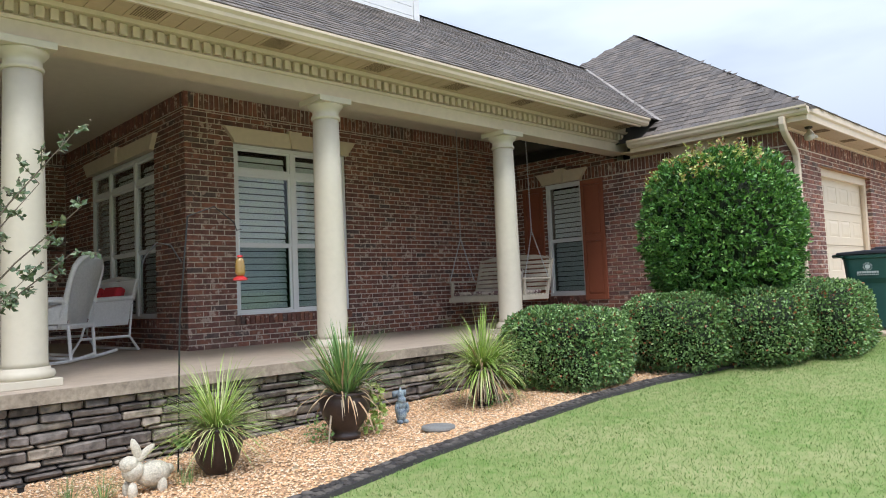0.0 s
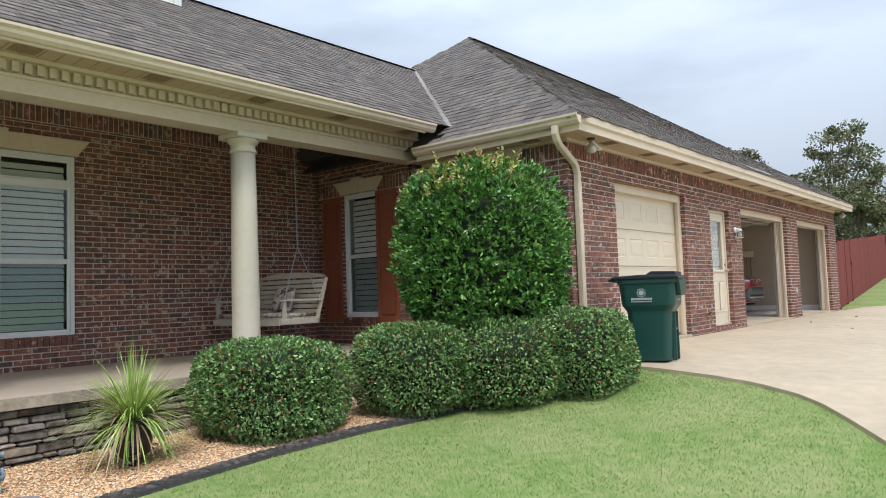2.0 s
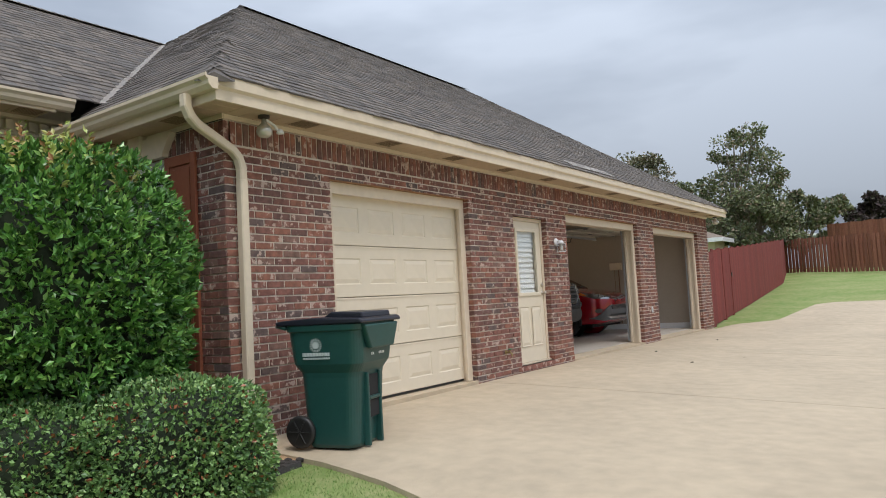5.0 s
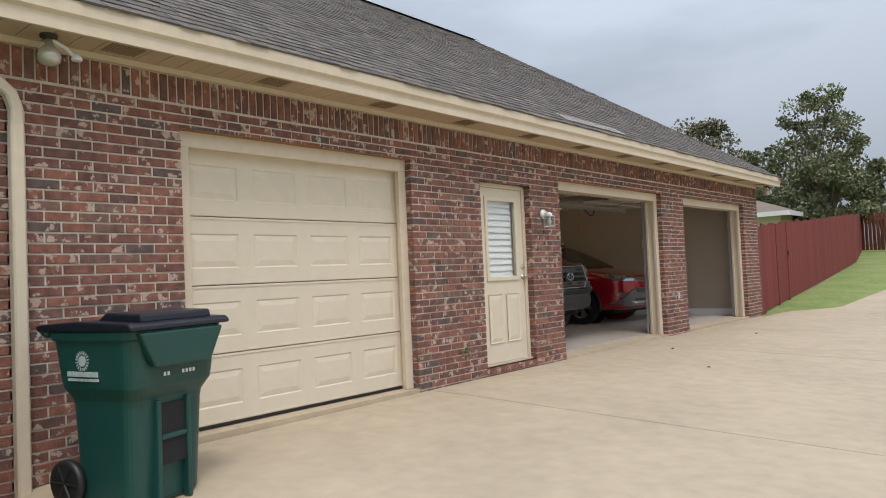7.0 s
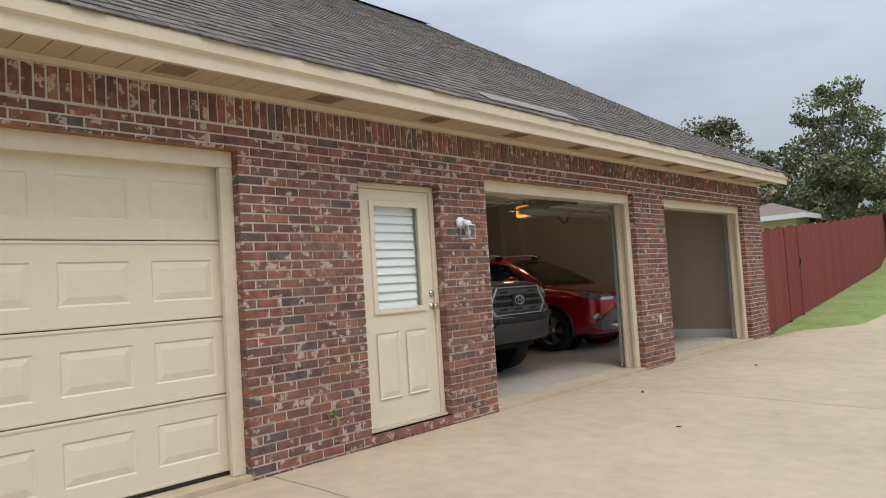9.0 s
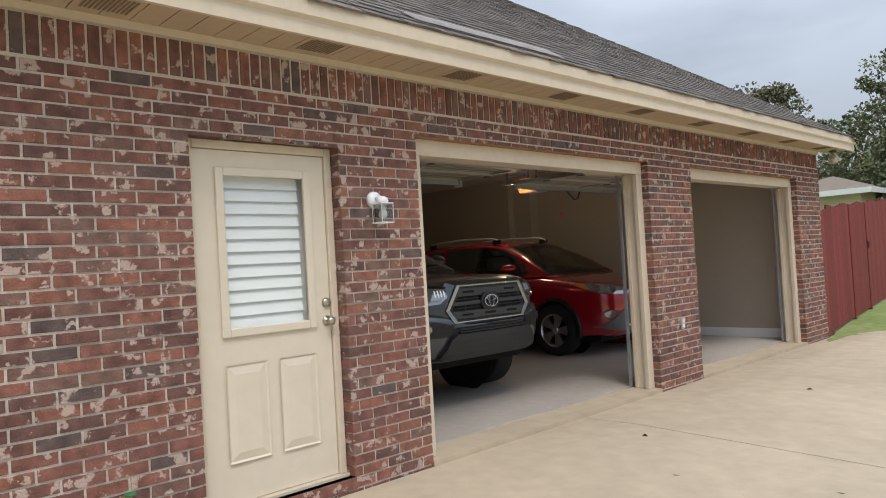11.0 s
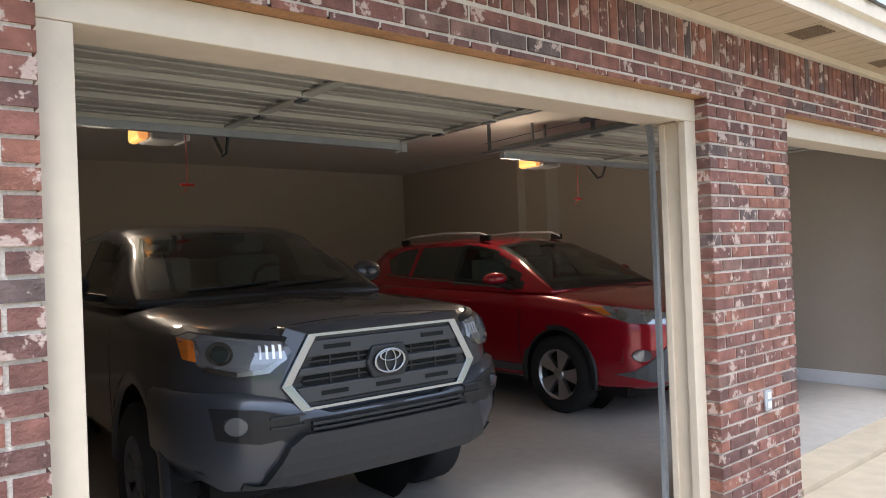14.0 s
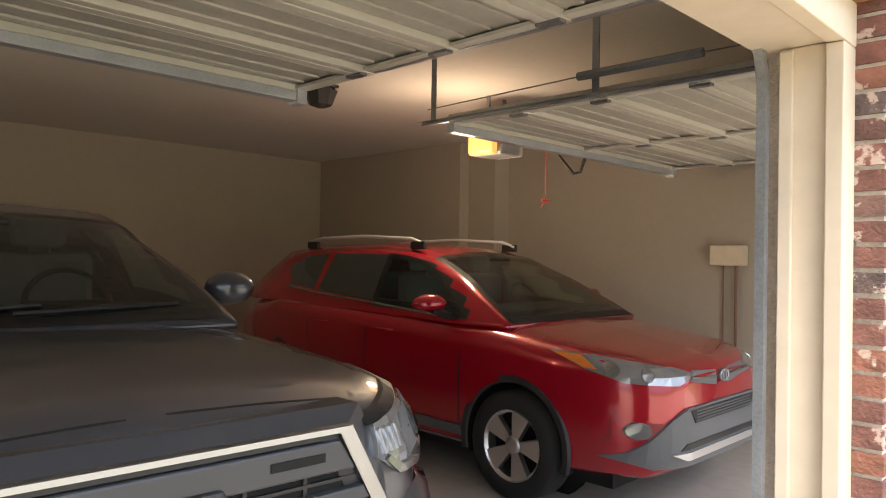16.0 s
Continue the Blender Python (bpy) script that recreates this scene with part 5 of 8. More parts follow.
tagged(rb, "white weathered stone rabbit statue with raised ears on gravel", "statue")

bm = bmesh.new()
blob(bm, (0, 0, 0.09), (0.055, 0.05, 0.075))
blob(bm, (0, 0, 0.17), (0.05, 0.05, 0.05))
blob(bm, (0.02, 0, 0.215), (0.04, 0.04, 0.038))
lathe(bm, [(0.04, 0.23), (0.03, 0.27), (0.012, 0.31), (0.003, 0.33)], 16)
for s in (-1, 1):
    blob(bm, (0.02, 0.03 * s, 0.02), (0.045, 0.026, 0.022), 2)
    blob(bm, (0.02, 0.055 * s, 0.14), (0.022, 0.02, 0.05), 2)
box(bm, -0.03, -0.015, -0.07, 0.07, 0.24, 0.3)
gn = new("garden_statue", mesh_of("garden_statue", bm, mat("blue_green_statue_paint", (0.02, 0.05, 0.13), 0.5, color2=(0.45, 0.55, 0.55), scale=22, bump=0.2), True))
gn.matrix_world = pose(-1.46, 0.9, gz(-1, 0.9) + 0.01, 0, 0, -10)
tagged(gn, "small blue and white painted garden figure holding a sign", "statue")

st = thing("stepping_stone", "flat round grey stepping stone in the gravel", "stepping stone", at=(-0.97, 0.9, gz(-1, 0.9) + 0.01))
bm = bmesh.new()
lathe(bm, [(0.14, 0.0), (0.15, 0.012), (0.145, 0.03), (0.13, 0.034)], 14)
part("stone", bm, mat("grey_stone", (0.22, 0.22, 0.21), 0.9, vary=0.2, bump=0.5), st)
sl = thing("garden_light", "small black solar garden light by the stone wall", "garden light", at=(-2.0, -2.05, gz(-1, -2.05) + 0.01))
bm = bmesh.new()
lathe(bm, [(0.02, 0.0), (0.022, 0.05), (0.028, 0.055), (0.026, 0.065)], 14)
part("lamp", bm, M_BLACK, sl)
for x, y in ((-0.9, -0.6), (-1.1, 1.4), (-1.25, 3.9), (-0.7, -0.1), (-1.5, -0.2), (-0.85, 0.6)):
    lf = thing("fallen_leaf", "dry brown fallen leaf on the gravel", "leaf", "fallen leaves", at=(x, y, gz(-1, y) + 0.034))
    leaf_mesh("blade", [(0, 0, 0)], [(1, 0.3, 0)], 0.05, 0.4, M_DRY, lf, "", 0.1)
for x, y in ((1.7, 13.3), (1.35, 13.9), (0.75, 14.55), (2.2, 14.2), (1.1, 16.9)):
    lf = thing("fallen_leaf", "small dark fallen leaf on the driveway", "leaf", "fallen leaves", at=(x, y, gz(x, y) + 0.037))
    leaf_mesh("blade", [(0, 0, 0)], [(1, 0.3, 0)], 0.05, 0.4, M_CORE, lf, "", 0.1)

# ---- shepherd hook and feeder ----
hk = thing("shepherd_hook", "thin black twisted metal double shepherd hook in the bed", "garden hook", at=(-1.62, -1.12, gz(-1, -1.1)))
bm = bmesh.new()
tube(bm, [(0, 0, 0), (0.01, 0.03, 1.1), (0.03, 0.1, 1.9)], 0.007, 6)
tube(bm, [(0.02, 0.05, 1.55), (0.0, -0.02, 1.68), (-0.02, -0.12, 1.7), (-0.03, -0.2, 1.6), (-0.02, -0.22, 1.55)], 0.005, 6)
part("pole", bm, M_BLACK, hk)
bm = bmesh.new()
tube(bm, [(0.03, 0.1, 1.9), (0.06, 0.3, 1.98), (0.07, 0.46, 1.86), (0.07, 0.48, 1.8), (0.07, 0.52, 1.81)], 0.005, 6)
part("crook", bm, M_BLACK, hk)
fd = thing("bird_feeder", "amber glass hummingbird feeder with a red base on a chain", "bird feeder", at=(-1.55, -0.62, 0.75))
fd.matrix_world = fd.matrix_world @ Matrix.Scale(0.72, 4)
bm = bmesh.new()
for k in range(9):
    tube(bm, [(0, 0, 0.31 + k * 0.034), (0, 0, 0.338 + k * 0.034)], 0.005, 5)
part("chain", bm, M_STEEL, fd)
bm = bmesh.new()
lathe(bm, [(0.02, 0.3), (0.035, 0.28), (0.05, 0.25), (0.045, 0.23), (0.058, 0.2), (0.05, 0.17), (0.058, 0.14), (0.05, 0.11), (0.035, 0.09)], 20)
part("bottle", bm, mat("amber_glass", (0.36, 0.22, 0.06), 0.15, coat=1.0), fd, "amber ribbed glass bottle", smooth=True)
bm = bmesh.new()
lathe(bm, [(0.04, 0.09), (0.075, 0.07), (0.08, 0.05), (0.05, 0.04)], 20)
lathe(bm, [(0.03, 0.32), (0.034, 0.3)], 16)
part("base", bm, mat("red_plastic", (0.6, 0.03, 0.03), 0.35), fd, "red plastic base", kind="stuff")

# ---- wheelie bin ----
M_BIN = mat("dark_green_plastic", (0.012, 0.062, 0.055), 0.4, vary=0.08, scale=3)
M_BINLID = mat("near_black_lid", (0.012, 0.013, 0.022), 0.35)
wb = thing("wheelie_bin", "dark green wheeled rubbish bin with a black lid on the driveway", "rubbish bin", at=(0.78, 7.22, gz(0.78, 7.2) + 0.037), rz=14)
wb.matrix_world = wb.matrix_world @ Matrix.Scale(0.97, 4)
bm = bmesh.new()
secs = ((0.0, 0.215, 0.235), (0.03, 0.235, 0.25), (0.56, 0.262, 0.268), (0.60, 0.27, 0.272), (0.67, 0.315, 0.30), (0.72, 0.322, 0.305), (0.93, 0.34, 0.325), (0.94, 0.355, 0.34), (0.985, 0.36, 0.345))
rings = []
for z, hx, hy in secs:
    rr = 0.09
    pts = []
    for cx, cy, a0 in ((hx - rr, hy - rr, 0), (-hx + rr, hy - rr, 90), (-hx + rr, -hy + rr, 180), (hx - rr, -hy + rr, 270)):
        for k in range(7):
            a = radians(a0 + k * 15)
            pts.append((cx + rr * math.cos(a), cy + rr * math.sin(a)))
    rings.append([bm.verts.new((x, y, z)) for x, y in pts])
for s, t in zip(rings, rings[1:]):
    for j in range(28):
        bm.faces.new((s[j], s[(j + 1) % 28], t[(j + 1) % 28], t[j]))
bm.faces.new(rings[0][::-1])
bm.faces.new(rings[-1])
part("tub", bm, M_BIN, wb, "dark green plastic tub", bevel=0.004)
bm = bmesh.new()
prism(bm, [(-0.30, 0.975), (-0.205, 0.79), (-0.19, 0.78), (0.19, 0.78), (0.205, 0.79), (0.30, 0.975)], "x", 0.335, 0.385)
part("front_shield", bm, M_BIN, wb, "dark green flared front shield", bevel=0.012)
# no hollow here: black block paints the shade of the grab recess
part("recess_shade", boxm(0.235, 0.272, -0.09, 0.09, 0.22, 0.56), M_DARK, wb)
bm = bmesh.new()
box(bm, 0.235, 0.29, -0.12, -0.09, 0.0, 0.585)
box(bm, 0.235, 0.29, 0.09, 0.12, 0.0, 0.585)
box(bm, 0.24, 0.288, -0.09, 0.09, 0.36, 0.39)
part("grab_bar", bm, M_BIN, wb, bevel=0.008)
bm = bmesh.new()
prism(bm, [(-0.40, 0.987), (0.385, 0.987), (0.385, 1.01), (0.36, 1.03), (-0.06, 1.045), (-0.36, 1.03), (-0.42, 1.02)], "y", -0.355, 0.355)
lid = part("lid", bm, M_BINLID, wb, "black hinged lid", bevel=0.015)
bm = bmesh.new()
prism(bm, [(-0.04, 1.03), (0.34, 1.025), (0.33, 1.075), (0.05, 1.085)], "y", -0.25, 0.25)
part("lid_ridge", bm, M_BINLID, lid, bevel=0.012)
bm = bmesh.new()
tube(bm, [(-0.33, -0.33, 0.97), (-0.41, -0.31, 0.99), (-0.45, -0.27, 0.985), (-0.46, 0, 0.98), (-0.45, 0.27, 0.985), (-0.41, 0.31, 0.99), (-0.33, 0.33, 0.97)], 0.02, 8)
part("handle", bm, M_BIN, wb, smooth=True)
for sy in (-1, 1):
    wh = tagged(new("wheel"), "black plastic wheel")
    wh.parent = wb
    bm = bmesh.new()
    y0 = sy * 0.285
    lathe(bm, [(0.10, y0 - 0.022), (0.125, y0 - 0.025), (0.132, y0), (0.125, y0 + 0.025), (0.10, y0 + 0.022)], 28, (-0.25, 0, 0.132), "Y")
    part("tyre", bm, M_BLACK, wh, smooth=True)
    bm = bmesh.new()
    for k in range(6):
        a = k * math.pi / 3
        tube(bm, [(-0.25, y0 + sy * 0.026, 0.132), (-0.25 + 0.1 * math.cos(a), y0 + sy * 0.026, 0.132 + 0.1 * math.sin(a))], 0.006, 5)
    part("spokes", bm, M_BLACK, wh)
M_PRINT = mat("white_print", (0.42, 0.48, 0.47), 0.6)
sun_x = -0.06
bm = bmesh.new()
lathe(bm, [(0.03, -0.321), (0.03, -0.318)], 20, (sun_x, 0, 0.825), "Y")
for k in range(18):
    a = k * math.pi / 9
    q = box(bm, sun_x - 0.0035, sun_x + 0.0035, -0.321, -0.318, 0.825 + 0.038, 0.825 + 0.056)
    bmesh.ops.rotate(bm, verts=q, cent=(sun_x, 0, 0.825), matrix=Matrix.Rotation(a, 3, "Y"))
for k in range(9):
    box(bm, sun_x - 0.125 + k * 0.028, sun_x - 0.103 + k * 0.028, -0.321, -0.312, 0.738, 0.765)
for k in range(12):
    box(bm, sun_x - 0.125 + k * 0.021, sun_x - 0.112 + k * 0.021, -0.319, -0.306, 0.713, 0.727)
part("emblem", bm, M_PRINT, wb, "faded white printed emblem", kind="stuff")
bm = bmesh.new()
for k in (0, 1, 5, 6, 7, 8):
    box(bm, 0.318, 0.324, -0.10 + k * 0.026, -0.083 + k * 0.026, 0.722, 0.757)
part("printed_number", bm, mat("bright_print", (0.75, 0.78, 0.76), 0.6), wb, "white printed number", kind="stuff")


# ---- porch furniture ----
M_WICKER = mat("white_wicker", (0.72, 0.72, 0.72), 0.6, vary=0.1, scale=40, bump=0.9, bscale=180)
M_CUSHION = pieces_mat("floral_cushion", [(0.0, (0.6, 0.55, 0.5)), (0.5, (0.5, 0.45, 0.4))], False, bump=0.1, spots=((0.12, 0.05, 0.06), 0.52))
M_REDC = mat("red_cushion", (0.42, 0.02, 0.03), 0.8, vary=0.1)


def arc_tube(bm, pts, r, n=5):
    tube(bm, pts, r, n)


def rocker(at, rz):
    c = thing("rocking_chair", "white wicker high-back rocking chair with a floral seat cushion", "chair", at=at, rz=rz)
    for s in (-1, 1):
        bm = bmesh.new()
        tube(bm, [(x, s * 0.27, 0.02 + 0.09 * ((x + 0.02) / 0.5) ** 2) for x in [-0.5 + 0.1 * i for i in range(11)]], 0.018, 8)
        part("rocker", bm, M_WICKER, c)
        for x in (-0.24, 0.24):
            bm = bmesh.new()
            tube(bm, [(x * 1.1, s * 0.27, 0.04), (x, s * 0.27, 0.4 if x < 0 else 0.62)], 0.018, 8)
            part("leg", bm, M_WICKER, c)
        bm = bmesh.new()
        tube(bm, [(-0.27, s * 0.29, 0.66), (-0.05, s * 0.33, 0.67), (0.2, s * 0.34, 0.65), (0.3, s * 0.32, 0.6), (0.28, s * 0.30, 0.5)], 0.032, 8)
        part("armrest", bm, M_WICKER, c)
        bm = bmesh.new()
        prism(bm, [(-0.24, 0.42), (0.26, 0.42), (0.28, 0.5), (-0.26, 0.63)], "y", s * 0.30 - 0.008, s * 0.30 + 0.008)
        part("side_panel", bm, M_WICKER, c)
    part("seat", boxm(-0.26, 0.28, -0.28, 0.28, 0.36, 0.41), M_WICKER, c, bevel=0.015)
    part("cushion", boxm(-0.22, 0.27, -0.25, 0.25, 0.412, 0.48), M_CUSHION, c, "dark floral cushion", bevel=0.03)
    bm = bmesh.new()
    rows = []
    for i in range(13):
        t = i / 12
        z = 0.38 + 0.76 * t
        w = 0.27 + 0.05 * math.sin(t * 2.2)
        if t > 0.75:
            w *= math.sqrt(max(0.02, 1 - ((t - 0.75) / 0.26) ** 2))
        rows.append([bm.verts.new((-0.25 - 0.22 * t + 0.10 * (abs(k) / 4) ** 2, w * k / 4, z)) for k in range(-4, 5)])
    for p, q in zip(rows, rows[1:]):
        for j in range(8):
            bm.faces.new((p[j], p[j + 1], q[j + 1], q[j]))
    bmesh.ops.solidify(bm, geom=bm.faces[:], thickness=0.025)
    part("backrest", bm, M_WICKER, c, smooth=True)
    bm = bmesh.new()
    edge = [(-0.25 - 0.22 * t + 0.10, (0.27 + 0.05 * math.sin(t * 2.2)) * (math.sqrt(max(0.02, 1 - ((t - 0.75) / 0.26) ** 2)) if t > 0.75 else 1), 0.38 + 0.76 * t) for t in [i / 12 for i in range(13)]]
    tube(bm, edge + [(x, -y, z) for x, y, z in edge[::-1]], 0.028, 8)
    part("back_roll", bm, M_WICKER, c, smooth=True)
    return c


def glider(at, rz):
    c = thing("glider_bench", "white wicker glider bench with red cushions on a metal frame", "bench", at=at, rz=rz)
    for s in (-1, 1):
        bm = bmesh.new()
        tube(bm, [(0.42, s * 0.56, 0.02), (0.3, s * 0.56, 0.2), (-0.3, s * 0.56, 0.2), (-0.42, s * 0.56, 0.02)], 0.017, 8)
        tube(bm, [(0.3, s * 0.56, 0.2), (0.2, s * 0.56, 0.5)], 0.014, 8)
        tube(bm, [(-0.3, s * 0.56, 0.2), (-0.34, s * 0.56, 0.6)], 0.014, 8)
        part("leg_frame", bm, M_WHITE, c)
        bm = bmesh.new()
        prism(bm, [(-0.3, 0.34), (0.3, 0.34), (0.33, 0.6), (-0.36, 0.68)], "y", s * 0.52 - 0.01, s * 0.52 + 0.01)
        part("side_panel", bm, M_WICKER, c)
        bm = bmesh.new()
        tube(bm, [(-0.36, s * 0.53, 0.68), (0.1, s * 0.55, 0.66), (0.34, s * 0.54, 0.6), (0.3, s * 0.53, 0.36)], 0.03, 8)
        part("armrest", bm, M_WICKER, c)
        bm = bmesh.new()
        q = box(bm, -0.07, 0.05, -0.2, 0.2, -0.2, 0.2)
        bmesh.ops.rotate(bm, verts=bm.verts, matrix=Matrix.Rotation(-0.3, 3, "Y"))
        o = part("cushion", bm, M_REDC, c, "red square cushion", bevel=0.05)
        o.location = (-0.22, s * 0.25, 0.63)
    bm = bmesh.new()
    tube(bm, [(0.42, -0.56, 0.03), (0.42, 0.56, 0.03)], 0.015, 8)
    part("floor_rail", bm, M_WHITE, c)
    bm = bmesh.new()
    tube(bm, [(-0.42, -0.56, 0.03), (-0.42, 0.56, 0.03)], 0.015, 8)
    part("floor_rail", bm, M_WHITE, c)
    part("seat", boxm(-0.3, 0.3, -0.5, 0.5, 0.34, 0.4), M_WICKER, c, bevel=0.015)
    bm = bmesh.new()
    prism(bm, [(-0.3, 0.38), (-0.27, 0.38), (-0.43, 0.9), (-0.47, 0.9)], "y", -0.52, 0.52)
    part("backrest", bm, M_WICKER, c, bevel=0.012)
    bm = bmesh.new()
    tube(bm, [(-0.36, -0.54, 0.66), (-0.45, -0.5, 0.9), (-0.46, 0, 0.94), (-0.45, 0.5, 0.9), (-0.36, 0.54, 0.66)], 0.028, 8)
    part("back_roll", bm, M_WICKER, c)
    return c


rocker((-4.75, -1.05, 0.042), -132)
glider((-6.1, -0.38, 0.042), -82)

# porch swing
M_SWING = mat("pale_painted_slats", (0.50, 0.46, 0.38), 0.7, vary=0.1, scale=8)
sw = thing("porch_swing", "pale wooden slatted porch swing with floral cushions on chains", "swing", at=(-3.8, 4.95, 0.47), rz=-87)
W = 0.71
for s in (-1, 1):
    bm = bmesh.new()
    box(bm, -0.3, 0.36, s * W - 0.02, s * W + 0.02, -0.02, 0.05)
    part("side_rail", bm, M_SWING, sw, bevel=0.004)
    part("arm_post", boxm(0.26, 0.31, s * W - 0.02, s * W + 0.02, 0.052, 0.28), M_SWING, sw, bevel=0.004)
    part("armrest", boxm(-0.34, 0.38, s * W - 0.045, s * W + 0.045, 0.28, 0.305), M_SWING, sw, bevel=0.006)
    bm = bmesh.new()
    q = box(bm, -0.02, 0.02, s * W - 0.02, s * W + 0.02, 0.0, 0.62)
    bmesh.ops.rotate(bm, verts=bm.verts, matrix=Matrix.Rotation(radians(-18), 3, "Y"))
    o = part("back_post", bm, M_SWING, sw, bevel=0.004)
    o.location = (-0.27, 0, 0)
    bm = bmesh.new()
    top = (0.05, s * (W - 0.02), 2.8)
    knot = (0.04, s * (W + 0.0), 1.0)
    link = []
    for a, b in (((0.3, s * (W + 0.03), 0.3), knot), ((-0.3, s * (W + 0.03), 0.3), knot), (knot, top)):
        a, b = Vector(a), Vector(b)
        n = int((b - a).length / 0.035)
        for i in range(n):
            p, q = a + (b - a) * (i / n), a + (b - a) * ((i + 0.8) / n)
            off = Vector((0.006, 0, 0)) if i % 2 else Vector((0, 0.006, 0))
            tube(bm, [p - off, q - off], 0.0045, 4)
            tube(bm, [p + off, q + off], 0.0045, 4)
    part("chain", bm, M_STEEL, sw, kind="stuff")
for i in range(8):
    part("seat_slat", boxm(-0.29 + i * 0.08, -0.235 + i * 0.08, -W, W, 0.051, 0.068), M_SWING, sw)
part("front_apron", boxm(0.34, 0.365, -W, W, -0.03, 0.05), M_SWING, sw, bevel=0.004)
for i in range(7):
    h = 0.12 + i * 0.072
    t = radians(18)
    bm = boxm(-0.008, 0.008, -W + 0.02, W - 0.02, 0, 0.05)
    bmesh.ops.rotate(bm, verts=bm.verts, matrix=Matrix.Rotation(-t, 3, "Y"))
    o = part("back_slat", bm, M_SWING, sw)
    o.location = (-0.245 - math.sin(t) * h, 0, math.cos(t) * h + 0.0)
bm = bmesh.new()
prism(bm, [(-W, 0.0), (W, 0.0), (W, 0.02), (0.4, 0.07), (0, 0.085), (-0.4, 0.07), (-W, 0.02)], "x", -0.01, 0.01)
o = part("crest", bm, M_SWING, sw)
o.location = (-0.245 - math.sin(radians(18)) * 0.62, 0, 0.60)
part("seat_cushion", boxm(-0.22, 0.33, -W + 0.05, W - 0.05, 0.07, 0.13), M_CUSHION, sw, "dark floral seat cushion", bevel=0.025)
bm = bmesh.new()
box(bm, -0.05, 0.05, -0.19, 0.19, -0.18, 0.18)
bmesh.ops.rotate(bm, verts=bm.verts, matrix=Matrix.Rotation(radians(-22), 3, "Y"))
o = part("cushion", bm, M_CUSHION, sw, "dark floral scatter cushion", bevel=0.05)
o.location = (-0.2, 0.12, 0.3)

# small tree branch at the near end of the bed
br = thing("small_tree", "small open tree with sparse grey-green leaves and seed heads", "tree", at=(-1.15, -2.95, gz(-1, -2.9)))
P, N, SP = [], [], []
bm = bmesh.new()
R3 = random.Random(4)
tips = [(0.55, 0.85, 2.25), (0.5, 0.9, 1.85), (0.42, 0.88, 1.6), (0.35, 0.65, 1.45), (0.3, 0.5, 1.9), (0.1, 0.5, 1.25), (0.25, 0.75, 2.0), (-0.3, 0.3, 2.4), (0.5, 0.2, 2.2), (0.0, -0.4, 2.3)]
for t in tips:
    t = Vector(t)
    mid = Vector((t.x * 0.35 + R3.uniform(-0.05, 0.05), t.y * 0.35, t.z * 0.62))
    tube(bm, [(0, 0, 0), mid * 0.5, mid, mid.lerp(t, 0.5) + Vector((0, 0, 0.04)), t], 0.014, 5, 0.002)
    for k in range(9):
        q = mid.lerp(t, k / 8)
        tw = q + Vector((R3.uniform(-0.14, 0.14), R3.uniform(-0.14, 0.14), R3.uniform(-0.05, 0.14)))
        tube(bm, [q, tw], 0.002, 4)
        for j in range(16):
            P.append(q.lerp(tw, R3.random()))
            N.append((R3.uniform(-1, 1), R3.uniform(-1, 1), R3.uniform(-0.6, 0.8)))
        SP.append(tw)
part("branches", bm, M_BARK, br)
leaf_mesh("crown", [tuple(p) for p in P], N, 0.045, 0.3, leaf_mat("grey_green_leaves", [(0.0, (0.10, 0.15, 0.08)), (0.5, (0.17, 0.23, 0.12)), (0.85, (0.25, 0.27, 0.16))]), br, "sparse small leaves", 0.3)
bm = bmesh.new()
for p in SP:
    for _ in range(3):
        blob(bm, p + Vector((R3.uniform(-0.02, 0.02), R3.uniform(-0.02, 0.02), R3.uniform(-0.02, 0.03))), (0.006, 0.006, 0.006), 1)
ob = part("seed_heads", bm, M_BARK, br, kind="stuff")


# ---- fences ----
def fence(name, label, p, q, height, material, board, gap, group, posts_out=False):
    f = thing(name, label, "fence", group)
    p, q = Vector(p), Vector(q)
    L = (q - p).length
    n = int(L / (board + gap))
    d = (q - p).normalized()
    rz = math.atan2(d.y, d.x)
    key = name + "%d" % int(board * 1000)

    def plank():
        bm = boxm(0, board, -0.01, 0.01, 0, 1)
        return bm
    cnt = min(n, 300)
    verts, faces = [], []
    for i in range(n):
        a = p + d * (i * L / n)
        top = height + 0.02 * math.sin(i * 0.9)
        if posts_out and i % 2:
            a = a + Vector((-d.y, d.x, 0)) * -0.07
        z = gz(a.x, a.y)
        o = shared_piece("board", key, plank, material, f, (a.x, a.y, z + 0.04), rz)
        o.scale = (1, 1, top)
    for k in (0.25, height - 0.3):
        m = int(L / 2.4)
        for i in range(m):
            a, b = p + d * (L * i / m), p + d * (L * (i + 1) / m)
            bm = bmesh.new()
            tube(bm, [(a.x, a.y, gz(a.x, a.y) + k), (b.x, b.y, gz(b.x, b.y) + k)], 0.035, 4)
            o = part("fence_rail", bm, material, f)
            o.location = (d.y * -0.05 * (-1 if posts_out else 1) * 1.0, d.x * 0.05 * (-1 if posts_out else 1), 0)
    return f


